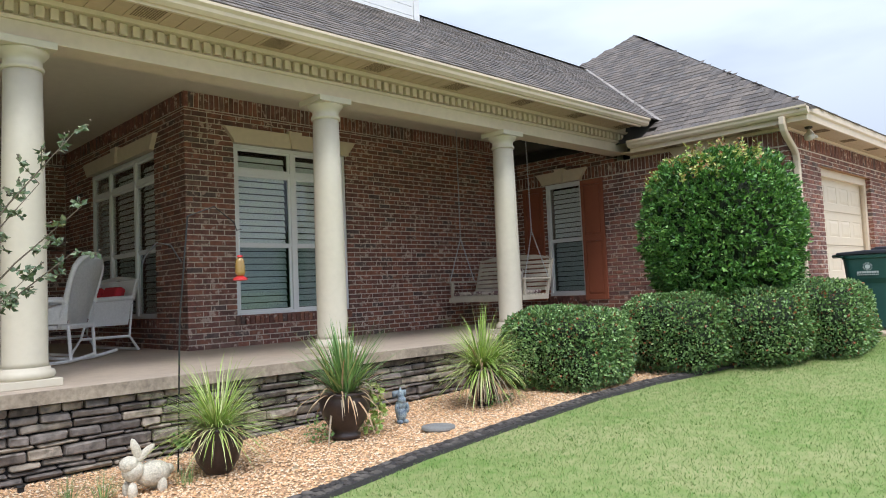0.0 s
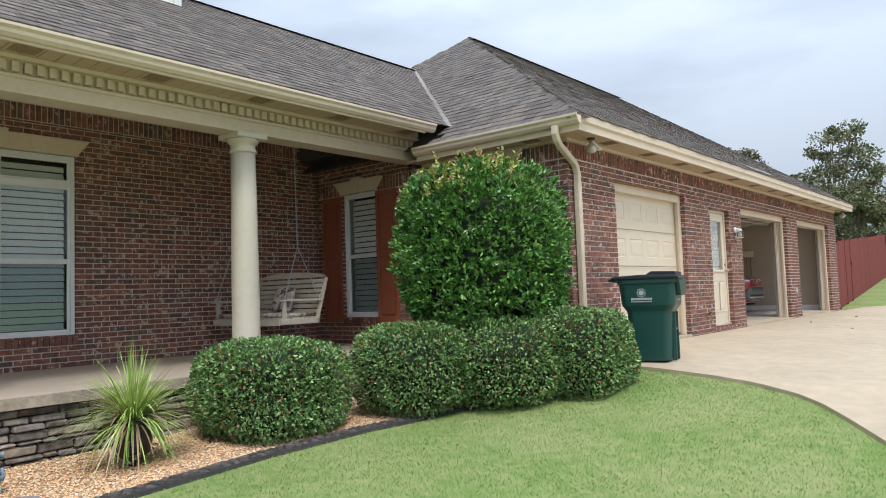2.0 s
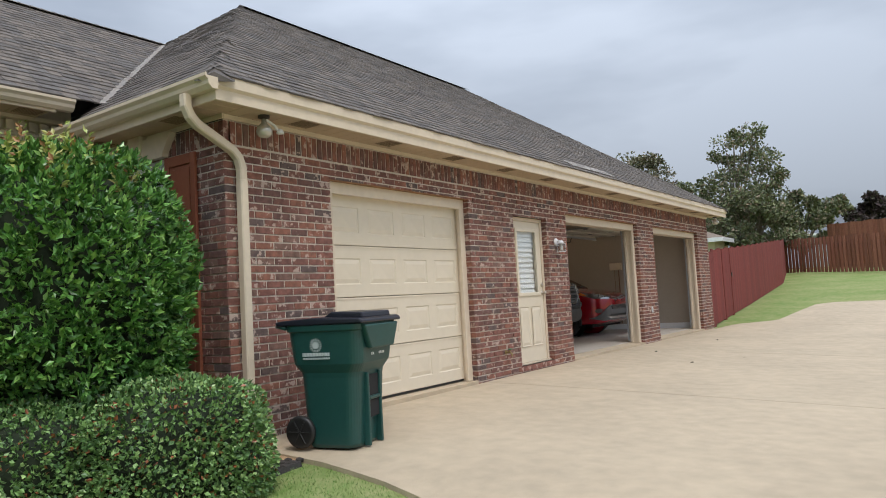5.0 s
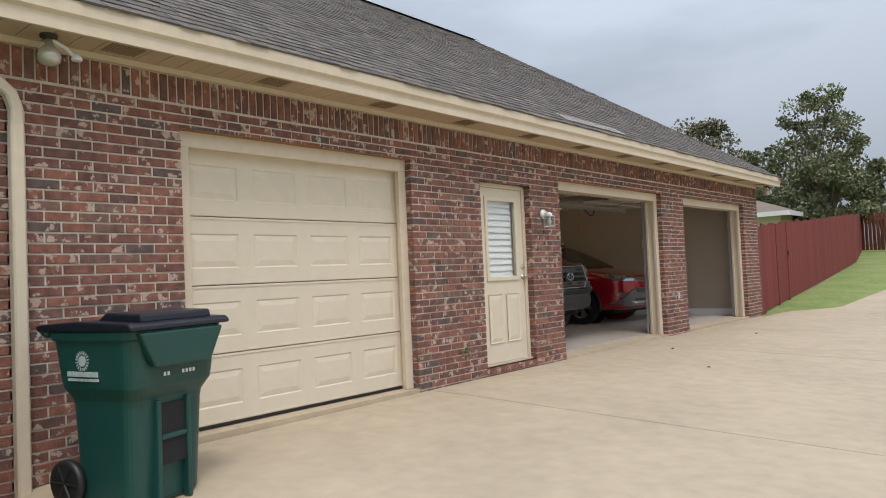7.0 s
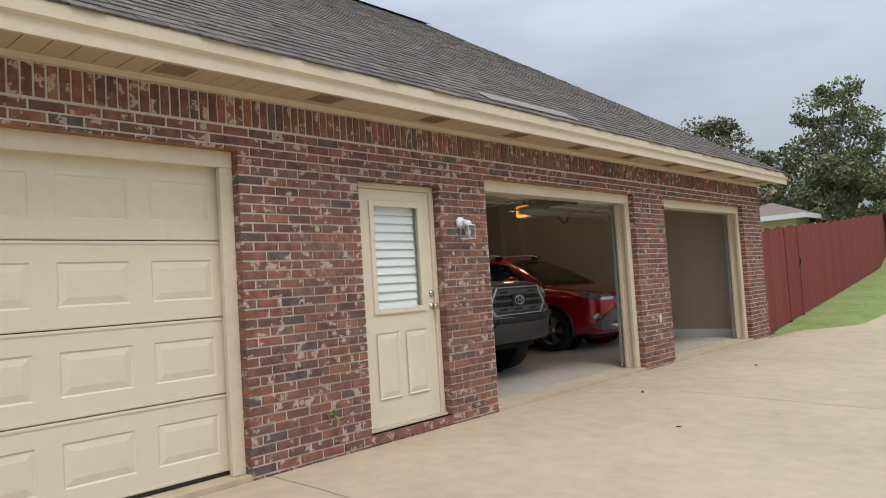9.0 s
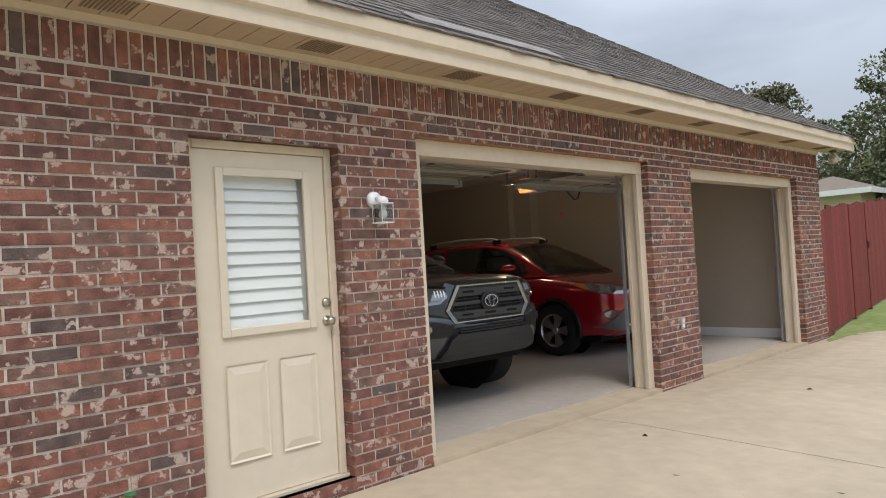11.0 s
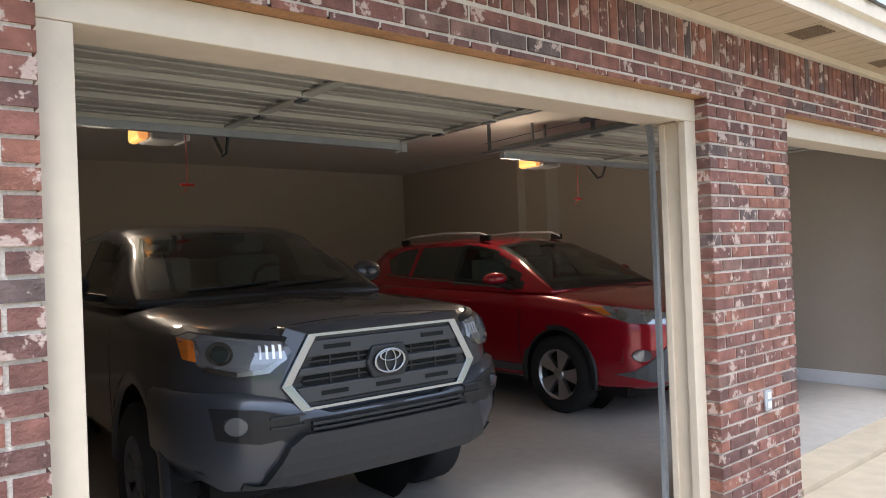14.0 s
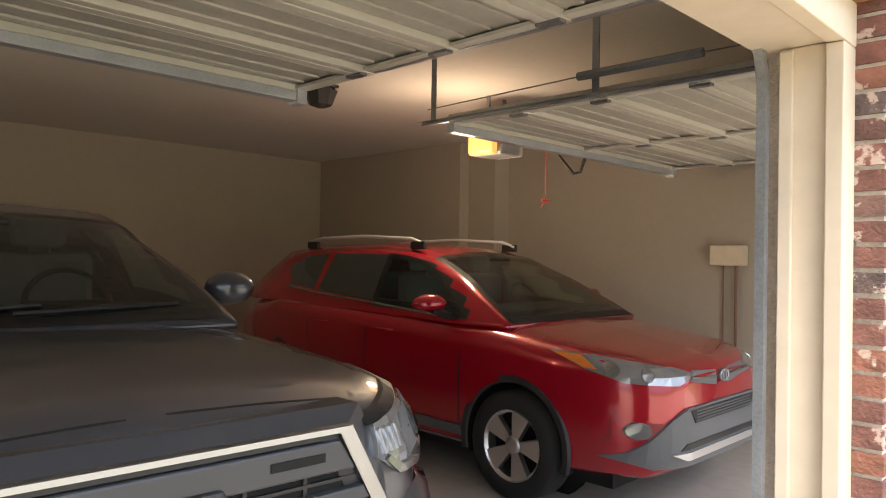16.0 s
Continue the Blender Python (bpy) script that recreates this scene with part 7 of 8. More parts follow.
def make_suv():
    car = thing("car", "glossy red compact SUV parked nose-out beside the pickup in the garage", "car", at=(-1.43, 18.52, 0.0))
    L = 4.57
    hw = lambda s: I(s, (0, 0.03, 0.1, 0.22, 0.4, 0.65, 1.2, 3.6, 4.2, 4.5, 4.57), (0.50, 0.62, 0.73, 0.82, 0.88, 0.912, 0.92, 0.92, 0.89, 0.82, 0.76))
    zb = lambda s: I(s, (0, 0.15, 0.6, 1.3, 3.3, 4.1, 4.57), (0.33, 0.26, 0.24, 0.24, 0.24, 0.3, 0.42))
    zt = lambda s: I(s, (0, 0.03, 0.1, 0.3, 0.7, 1.2, 1.6, 4.3, 4.57), (0.86, 0.9, 0.94, 0.99, 1.06, 1.12, 1.13, 1.17, 1.0))
    zs = lambda s: I(s, (0, 0.1, 0.4, 1.0, 2.0, 3.8, 4.57), (0.8, 0.86, 0.94, 1.0, 1.06, 1.12, 0.95))
    bm = loft(body_stations(L, hw, zb, zt, zs), arches=((-0.96, 0.36, 0.40), (-3.62, 0.36, 0.40)))
    tree = tree_of(bm)
    part("body", bm, M_RED, car, "glossy red painted body", smooth=True)
    part("underbody", boxm(-4.3, -0.3, -0.78, 0.78, 0.2, 0.75), M_GAPSHADE, car)
    gh = glass_house([1.08 + i * 0.07 for i in range(49)], lambda s: I(s, (1.08, 1.5, 4.2, 4.44), (0.8, 0.86, 0.84, 0.78)), lambda s: I(s, (1.2, 2.2, 4.2), (0.62, 0.64, 0.6)),
                     lambda s: I(s, (1.08, 1.6, 4.44), (1.09, 1.1, 1.14)), lambda s: I(s, (1.08, 1.3, 1.6, 1.95, 2.25, 2.7, 3.6, 4.05, 4.2, 4.44), (1.1, 1.24, 1.41, 1.56, 1.62, 1.655, 1.645, 1.6, 1.5, 1.17)))
    gt = tree_of(gh)
    ws = [(-1.16, -0.74, 1.125), (-1.16, 0.74, 1.125), (-1.6, 0.66, 1.34), (-1.98, 0.56, 1.55), (-2.02, 0.0, 1.575), (-1.98, -0.56, 1.55), (-1.6, -0.66, 1.34)]
    part("windscreen", patch(gt, ws, (-1, 0, -0.35), 0.004, 0.08), M_CARWINDOW, car, "clear windscreen")
    open_window(gh, ws, (-1, 0, -0.35))
    for sgn in (-1, 1):
        open_window(gh, SUV_SIDE, (0, -sgn, 0))
    cabin = part("roof", gh, M_RED, car, "red painted roof and pillars", smooth=True)
    cabin.data.materials.append(M_GRILLEBLACK)
    cabin_inside(car, 1.15, -1.25, -2.35, -1.86, "grey cloth front seat with a headrest")
    part("cowl", patch(gt, [(-1.1, -0.74, 1.105), (-1.1, 0.74, 1.105), (-1.16, 0.74, 1.13), (-1.16, -0.74, 1.13)], (-1, 0, -0.35), 0.006, 0.1), M_GRILLEBLACK, car)
    for sgn in (-1, 1):
        side = (0, -sgn, 0)
        wins = [SUV_SIDE,
                [(-2.48, 0, 1.555), (-3.2, 0, 1.56), (-3.26, 0, 1.235), (-2.48, 0, 1.19)],
                [(-3.3, 0, 1.555), (-3.62, 0, 1.53), (-3.85, 0, 1.43), (-3.7, 0, 1.27), (-3.32, 0, 1.24)]]
        for o in wins:
            front = o is SUV_SIDE
            part("side_window", patch(gt, o, side, 0.004, 0.08), M_CARWINDOW if front else M_CARGLASS, car, "clear side window" if front else "dark tinted side window")
        for a, b in zip(((-1.5, 1.115), (-2.45, 1.175), (-3.29, 1.22)), ((-2.45, 1.175), (-3.29, 1.22), (-3.76, 1.26))):
            part("window_trim", patch(gt, [(a[0], 0, a[1] - 0.01), (b[0], 0, b[1] - 0.01), (b[0], 0, b[1] + 0.005), (a[0], 0, a[1] + 0.005)], side, 0.008, 0.1), M_CHROME, car, "chrome window trim")
        for o in ([(-1.42, 0, 0.42), (-1.42, 0, 1.05), (-1.428, 0, 1.05), (-1.428, 0, 0.42)], [(-2.45, 0, 0.4), (-2.45, 0, 1.12), (-2.458, 0, 1.12), (-2.458, 0, 0.4)], [(-3.2, 0, 0.75), (-3.3, 0, 1.12), (-3.308, 0, 1.12), (-3.208, 0, 0.75)]):
            part("door_seam", patch(tree, o, side, 0.0015, 0.1), M_GAPSHADE, car)
        part("sill_cladding", patch(tree, [(-1.4, 0, 0.27), (-3.2, 0, 0.27), (-3.2, 0, 0.42), (-1.4, 0, 0.4)], side, 0.02, 0.12), M_GREYPLASTIC, car, "grey sill cladding", smooth=False)
        for ax in (-0.96, -3.62):
            bm = bmesh.new()
            rows = []
            for i in range(25):
                a = math.pi * (-0.08 + 1.16 * i / 24)
                row = []
                for rr, dy in ((0.385, 0.0), (0.40, 0.012), (0.435, 0.012), (0.445, -0.012)):
                    row.append(bm.verts.new((ax + rr * math.cos(a), sgn * (0.905 + dy), 0.36 + rr * math.sin(a))))
                rows.append(row)
            for p, q in zip(rows, rows[1:]):
                for j in range(3):
                    bm.faces.new((p[j], p[j + 1], q[j + 1], q[j]))
            bmesh.ops.recalc_face_normals(bm, faces=bm.faces)
            part("arch_cladding", bm, M_TRUCKTRIM, car, "grey wheel arch trim")
            wheel(car, ax, sgn * 0.81, 0.345, 0.35, 0.225, 0.225, sgn, M_RIM, 5, "black tyre with a silver twin-spoke alloy rim")
            bm = bmesh.new()
            lathe(bm, [(0.41, sgn * 0.55), (0.41, sgn * 0.89)], 30, (ax, 0, 0.36), "Y")
            bmesh.ops.delete(bm, geom=[f for f in bm.faces if f.calc_center_median().z < 0.25 or (len(f.verts) > 4 and abs(f.calc_center_median().y) > 0.8)], context="FACES")
            part("wheel_well", bm, M_GAPSHADE, car)
        for x in (-2.3, -3.12):
            bm = bmesh.new()
            tube(bm, [(x, sgn * 0.918, 0.985), (x + 0.05, sgn * 0.95, 0.99), (x + 0.14, sgn * 0.95, 0.99), (x + 0.19, sgn * 0.918, 0.985)], 0.011, 6)
            part("door_handle", bm, M_RED, car)
        mir = tagged(new("mirror"), "red door mirror with a black base")
        mir.parent = car
        bm = bmesh.new()
        bmesh.ops.create_icosphere(bm, subdivisions=3, radius=1)
        for v in bm.verts:
            v.co = Vector((-1.62 + v.co.x * 0.08 - 0.03 * v.co.y * sgn, sgn * 1.02 + v.co.y * 0.125, 1.21 + v.co.z * (0.075 if v.co.z > 0 else 0.045)))
        part("shell", bm, M_RED, mir, smooth=True)
        bm = bmesh.new()
        tube(bm, [(-1.6, sgn * 0.84, 1.12), (-1.6, sgn * 0.93, 1.15), (-1.61, sgn * 1.0, 1.175)], 0.028, 8)
        part("base", bm, M_GRILLEBLACK, mir)
        head = [(-0.68, 0.89 * sgn, 0.985), (-0.42, 0.8 * sgn, 0.975), (-0.12, 0.46 * sgn, 0.912), (-0.02, 0.33 * sgn, 0.868), (-0.06, 0.5 * sgn, 0.815), (-0.25, 0.78 * sgn, 0.835), (-0.45, 0.87 * sgn, 0.9)]
        way = (-1, -sgn * 0.9, 0)
        hd = part("headlight", patch(tree, head, way, 0.012, 0.05), M_LENS, car, "clear headlight with an amber rear corner", smooth=False)
        part("indicator", patch(tree, [(-0.67, 0.89 * sgn, 0.98), (-0.5, 0.83 * sgn, 0.972), (-0.4, 0.83 * sgn, 0.9), (-0.45, 0.87 * sgn, 0.905)], way, 0.015, 0.05), M_AMBER, hd, "amber lens")
        for cx, cy, cz, rr in ((-0.33, 0.79, 0.905, 0.045), (-0.2, 0.64, 0.88, 0.038)):
            a = Vector((0.55, -0.75 * sgn, 0)) * -1
            o = [(cx + rr * 0.74 * math.cos(q) * 0.9, sgn * (cy + rr * 0.67 * math.cos(q) * -1.0), cz + rr * math.sin(q)) for q in [k * math.pi / 8 for k in range(16)]]
            part("projector", patch(tree, o, way, 0.018, 0.05), M_CARGLASS if rr > 0.045 else M_CHROME, hd)
        # body red darkened to paint the shade of a hollow, laid on the surface
        part("fog_recess", patch(tree, [(-0.3, 0.9 * sgn, 0.63), (-0.3, 0.62 * sgn, 0.6), (-0.3, 0.64 * sgn, 0.5), (-0.3, 0.86 * sgn, 0.5)], (-1, 0, 0), 0.003, 0.06), mat("red_recess_shade", (0.2, 0.006, 0.01), 0.4), car)
        part("fog_lamp", patch(tree, oval(0.77 * sgn, 0.565, 0.045, 0.05), (-1, 0, 0), 0.02, 0.05), M_LENS, car, "round clear fog lamp")
        rail = tagged(new("roof_rail"), "silver roof rail with black feet")
        rail.parent = car
        bm = bmesh.new()
        tube(bm, [(-2.15, sgn * 0.56, 1.64), (-2.3, sgn * 0.57, 1.685), (-2.9, sgn * 0.58, 1.71), (-3.5, sgn * 0.57, 1.695), (-3.72, sgn * 0.56, 1.665)], 0.014, 8)
        part("bar", bm, mat("brushed_silver_rail", (0.6, 0.6, 0.62), 0.4), rail, smooth=True)
        for x in (-2.22, -3.66):
            part("foot", boxm(x - 0.08, x + 0.08, sgn * 0.57 - 0.018, sgn * 0.57 + 0.018, 1.6, 1.665), M_GRILLEBLACK, rail, bevel=0.01)
    blk = [(0.1, -0.48, 0.68), (0.1, 0.48, 0.68), (0.1, 0.62, 0.62), (0.1, 0.8, 0.44), (0.1, 0.86, 0.4), (0.1, 0.7, 0.34), (0.1, -0.7, 0.34), (0.1, -0.86, 0.4), (0.1, -0.8, 0.44), (0.1, -0.62, 0.62)]
    part("bumper_cladding", patch(tree, blk, (-1, 0, 0), 0.02, 0.06), M_GREYPLASTIC, car, "grey lower bumper cladding")
    part("lower_grille", patch(tree, [(0.1, -0.46, 0.665), (0.1, 0.46, 0.665), (0.1, 0.4, 0.585), (0.1, -0.4, 0.585)], (-1, 0, 0), 0.026, 0.06), M_GRILLEBLACK, car)
    for i in range(4):
        z = 0.598 + i * 0.018
        part("grille_bar", patch(tree, [(0.1, -0.4, z), (0.1, 0.4, z), (0.1, 0.4, z + 0.006), (0.1, -0.4, z + 0.006)], (-1, 0, 0), 0.032, 0.1), M_GREYPLASTIC, car)
    part("skid_strip", patch(tree, [(0.1, -0.62, 0.425), (0.1, 0.62, 0.425), (0.1, 0.5, 0.38), (0.1, -0.5, 0.38)], (-1, 0, 0), 0.034, 0.08), M_RIM, car, "silver skid strip")
    part("bumper_slot", patch(tree, [(0.1, -0.5, 0.475), (0.1, 0.5, 0.475), (0.1, 0.55, 0.44), (0.1, -0.55, 0.44)], (-1, 0, 0), 0.026, 0.08), M_GRILLEBLACK, car)
    for sgn in (-1, 1):
        part("upper_grille", patch(tree, [(0.1, 0.08 * sgn, 0.87), (0.1, 0.36 * sgn, 0.885), (0.1, 0.44 * sgn, 0.83), (0.1, 0.08 * sgn, 0.775)], (-1, 0, 0), 0.006, 0.05), M_GREYPLASTIC, car)
        part("grille_chrome", patch(tree, [(0.1, 0.09 * sgn, 0.835), (0.1, 0.42 * sgn, 0.853), (0.1, 0.42 * sgn, 0.843), (0.1, 0.09 * sgn, 0.823)], (-1, 0, 0), 0.015, 0.08), M_CHROME, car)
    badge = tagged(new("badge"), "oval chrome badge on the nose")
    badge.parent = car
    bm = bmesh.new()
    ring(bm, (0, 0.83), 0.058, 0.04, 0.007, 0.022)
    ring(bm, (0, 0.83), 0.022, 0.038, 0.005, 0.024)
    ring(bm, (0, 0.848), 0.04, 0.015, 0.005, 0.024)
    part("ring", bm, M_CHROME, badge, smooth=True)
    part("backing", patch(tree, oval(0, 0.83, 0.055, 0.038), (-1, 0, 0), 0.012, 0.06), M_GREYPLASTIC, badge)
    bm = bmesh.new()
    tube(bm, [(-1.14, -0.5, 1.14), (-1.2, 0.1, 1.165)], 0.008, 6)
    tube(bm, [(-1.14, 0.0, 1.145), (-1.2, 0.6, 1.155)], 0.008, 6)
    part("wiper", bm, M_GRILLEBLACK, car)
    return car


def make_truck():
    car = thing("pickup_truck", "dark grey metallic pickup truck parked nose-out in the open garage bay", "truck", at=(-0.9, 14.705, 0.0), rz=-2.0)
    L = 5.35
    hw = lambda s: I(s, (0, 0.03, 0.08, 0.16, 0.3, 0.5, 0.9, 5.2, 5.35), (0.55, 0.62, 0.70, 0.785, 0.86, 0.905, 0.93, 0.93, 0.9))
    zb = lambda s: I(s, (0, 0.2, 0.5, 5.0, 5.35), (0.6, 0.5, 0.42, 0.42, 0.5))
    zt = lambda s: I(s, (0, 0.02, 0.07, 0.25, 0.6, 1.3, 1.5, 3.9, 3.95, 5.35), (1.1, 1.14, 1.18, 1.215, 1.24, 1.27, 1.24, 1.3, 1.32, 1.32))
    zs = lambda s: I(s, (0, 0.1, 0.3, 1.0, 5.35), (1.02, 1.07, 1.12, 1.16, 1.22))
    bm = loft(body_stations(L, hw, zb, zt, zs), arches=((-0.95, 0.42, 0.46), (-4.18, 0.42, 0.46)))
    tree = tree_of(bm)
    part("body", bm, M_GREY, car, "dark grey metallic body", smooth=True)
    part("underbody", boxm(-5.0, -0.35, -0.75, 0.75, 0.35, 0.8), M_GAPSHADE, car)
    gh = glass_house([1.3 + i * 0.06 for i in range(44)], lambda s: I(s, (1.3, 1.7, 3.88), (0.8, 0.87, 0.86)), lambda s: I(s, (1.4, 2.3, 3.8), (0.64, 0.66, 0.65)),
                     lambda s: I(s, (1.3, 1.8, 3.88), (1.255, 1.25, 1.27)), lambda s: I(s, (1.3, 1.5, 1.8, 2.1, 2.35, 2.8, 3.5, 3.7, 3.88), (1.262, 1.38, 1.55, 1.69, 1.75, 1.785, 1.77, 1.72, 1.3)))
    gt = tree_of(gh)
    ws = [(-1.38, -0.72, 1.3), (-1.38, 0.72, 1.3), (-1.75, 0.68, 1.5), (-2.08, 0.58, 1.665), (-2.12, 0.0, 1.69), (-2.08, -0.58, 1.665), (-1.75, -0.68, 1.5)]
    part("windscreen", patch(gt, ws, (-1, 0, -0.35), 0.004, 0.08), M_CARWINDOW, car, "clear windscreen")
    open_window(gh, ws, (-1, 0, -0.35))
    for sgn in (-1, 1):
        open_window(gh, TRUCK_SIDE, (0, -sgn, 0))
    cab = part("cab", gh, M_GREY, car, "dark grey cab roof and pillars", smooth=True)
    cab.data.materials.append(M_GRILLEBLACK)
    cabin_inside(car, 1.28, -1.48, -2.5, -2.02, "grey cloth front seat with a headrest")
    part("windscreen_seal", patch(gt, [(-1.33, -0.76, 1.275), (-1.33, 0.76, 1.275), (-1.38, 0.72, 1.3), (-1.38, -0.72, 1.3)], (-1, 0, -0.35), 0.006, 0.1), M_GRILLEBLACK, car)
    for sgn in (-1, 1):
        side = (0, -sgn, 0)
        for o in (TRUCK_SIDE, [(-2.68, 0, 1.3), (-2.68, 0, 1.67), (-3.4, 0, 1.66), (-3.55, 0, 1.32)]):
            front = o is TRUCK_SIDE
            part("side_window", patch(gt, o, side, 0.004, 0.08), M_CARWINDOW if front else M_CARGLASS, car, "clear side window" if front else "dark tinted side window")
        for x in (-1.45, -2.65, -3.62):
            part("door_seam", patch(tree, [(x, 0, 0.5), (x, 0, 1.2), (x - 0.008, 0, 1.2), (x - 0.008, 0, 0.5)], side, 0.0015, 0.1), M_GAPSHADE, car)
        for ax in (-0.95, -4.18):
            wheel(car, ax, sgn * 0.82, 0.385, 0.385, 0.25, 0.215, sgn, M_GREYPLASTIC, 6, "black tyre with a dark alloy rim")
            bm = bmesh.new()
            lathe(bm, [(0.47, sgn * 0.5), (0.47, sgn * 0.9)], 30, (ax, 0, 0.42), "Y")
            bmesh.ops.delete(bm, geom=[f for f in bm.faces if f.calc_center_median().z < 0.35 or (len(f.verts) > 4 and abs(f.calc_center_median().y) > 0.8)], context="FACES")
            part("wheel_well", bm, M_GAPSHADE, car)
            bm = bmesh.new()
            rows = []
            for i in range(25):
                a = math.pi * (-0.02 + 1.04 * i / 24)
                rows.append([bm.verts.new((ax + rr * math.cos(a), sgn * (0.912 + dy), 0.42 + rr * math.sin(a))) for rr, dy in ((0.445, 0.0), (0.46, 0.022), (0.51, 0.018), (0.53, -0.01))])
            for p, q in zip(rows, rows[1:]):
                for j in range(3):
                    bm.faces.new((p[j], p[j + 1], q[j + 1], q[j]))
            bmesh.ops.recalc_face_normals(bm, faces=bm.faces)
            part("wheel_flare", bm, M_GREY, car, smooth=True)
        for x in (-2.5, -3.5):
            bm = bmesh.new()
            tube(bm, [(x, sgn * 0.935, 1.07), (x + 0.04, sgn * 0.965, 1.07), (x + 0.16, sgn * 0.965, 1.07), (x + 0.2, sgn * 0.935, 1.07)], 0.012, 6)
            part("door_handle", bm, M_GRILLEBLACK, car)
        mir = tagged(new("mirror"), "dark grey door mirror")
        mir.parent = car
        bm = bmesh.new()
        bmesh.ops.create_icosphere(bm, subdivisions=3, radius=1)
        for v in bm.verts:
            v.co = Vector((-1.9 + v.co.x * 0.075, sgn * 1.06 + v.co.y * 0.13, 1.37 + v.co.z * 0.085))
        part("shell", bm, M_GREY, mir, smooth=True)
        bm = bmesh.new()
        tube(bm, [(-1.88, sgn * 0.85, 1.28), (-1.88, sgn * 0.95, 1.3), (-1.89, sgn * 1.02, 1.32)], 0.026, 8)
        part("base", bm, M_GRILLEBLACK, mir)
        way = (-1, -sgn * 0.3, 0)
        hp = [(0.955, 1.14), (0.9, 1.16), (0.5, 1.115), (0.475, 1.04), (0.56, 0.985), (0.72, 0.975), (0.86, 1.02)]
        hd = part("headlight", patch(tree, [(-0.1, sgn * a, b) for a, b in hp], way, 0.016, 0.05), M_LENS, car, "clear chrome-lined headlight", smooth=False)
        part("bezel", patch(tree, [(-0.1, sgn * a, b) for a, b in [(0.98, 1.15), (0.92, 1.185), (0.46, 1.135), (0.48, 1.115), (0.9, 1.165), (0.95, 1.145)]], way, 0.018, 0.06), M_GRILLEBLACK, hd)
        part("indicator", patch(tree, [(-0.1, sgn * a, b) for a, b in [(0.955, 1.14), (0.88, 1.13), (0.87, 1.04), (0.93, 1.05)]], way, 0.02, 0.05), M_AMBER, hd, "amber lens")
        ring_pts = [(-0.1, sgn * (0.77 + 0.058 * math.cos(q)), 1.075 + 0.05 * math.sin(q)) for q in [k * math.pi / 9 for k in range(18)]]
        part("chamber", patch(tree, [(-0.1, sgn * a, b) for a, b in [(0.865, 1.135), (0.66, 1.118), (0.62, 1.07), (0.65, 1.01), (0.84, 1.03)]], way, 0.019, 0.05), M_GREYPLASTIC, hd, "grey inner chamber")
        for a in (0.5, 0.53, 0.56, 0.59):
            part("reflector_rib", patch(tree, [(-0.1, sgn * a, 1.045), (-0.1, sgn * (a + 0.012), 1.045), (-0.1, sgn * (a + 0.012), 1.105), (-0.1, sgn * a, 1.1)], way, 0.021, 0.06), M_RIM, hd)
        part("projector", patch(tree, ring_pts, way, 0.024, 0.05), M_CHROME, hd)
        ring_pts = [(-0.1, sgn * (0.77 + 0.04 * math.cos(q)), 1.075 + 0.036 * math.sin(q)) for q in [k * math.pi / 9 for k in range(18)]]
        part("projector_lens", patch(tree, ring_pts, way, 0.03, 0.05), M_CARGLASS, hd)
        part("lower_strip", patch(tree, [(-0.1, sgn * a, b) for a, b in [(0.84, 1.0), (0.70, 0.975), (0.56, 0.985), (0.5, 1.03), (0.52, 1.04), (0.58, 1.005), (0.7, 0.995), (0.83, 1.02)]], way, 0.026, 0.05), M_CHROME, hd)
    # bumper: a band round the nose
    bz = [(0.46, -0.05), (0.52, 0.0), (0.62, 0.035), (0.8, 0.045), (0.885, 0.035), (0.905, 0.0)]
    plan = [(-0.62, 0.90), (-0.4, 0.895), (-0.25, 0.85), (-0.15, 0.78), (-0.07, 0.68), (-0.02, 0.55), (0.005, 0.3), (0.012, 0.0)]
    plan = plan + [(x, -y) for x, y in plan[-2::-1]]
    bm = bmesh.new()
    rows = []
    for z, o in bz:
        row = []
        for x, y in plan:
            d = Vector((x + 0.5, y * 0.5, 0)).normalized()
            row.append(bm.verts.new((x + d.x * o, y + d.y * o, z + (0.04 if abs(y) > 0.8 and z < 0.55 else 0) - max(0, z - 0.775) * I(abs(y), (0.4, 0.58), (1, 0)))))
        rows.append(row)
    for p, q in zip(rows, rows[1:]):
        for j in range(len(plan) - 1):
            bm.faces.new((p[j], p[j + 1], q[j + 1], q[j]))
    bmesh.ops.recalc_face_normals(bm, faces=bm.faces)
    bt = tree_of(bm)
    bump = part("bumper", bm, M_GREY, car, "dark grey painted bumper", smooth=True)
    fr = (-1, 0, 0)
    f3 = lambda pts: [(0.3, a, b) for a, b in pts]
    part("centre_recess", patch(bt, f3([(-0.44, 0.765), (0.44, 0.765), (0.6, 0.72), (0.5, 0.655), (-0.5, 0.655), (-0.6, 0.72)]), fr, 0.004, 0.08), M_GRILLEBLACK, bump)
    sk = [(-0.46, 0.705), (0.46, 0.705), (0.53, 0.66), (0.62, 0.5), (0.5, 0.47), (-0.5, 0.47), (-0.62, 0.5), (-0.53, 0.66)]
    part("skid_plate", patch(bt, f3(sk), fr, 0.05, 0.06), M_TRUCKTRIM, bump, "satin dark grey lower bumper guard")
    part("lower_lip", patch(bt, f3([(-0.85, 0.56), (-0.64, 0.485), (0.64, 0.485), (0.85, 0.56), (0.8, 0.47), (-0.8, 0.47)]), fr, 0.02, 0.08), M_TRUCKTRIM, bump)
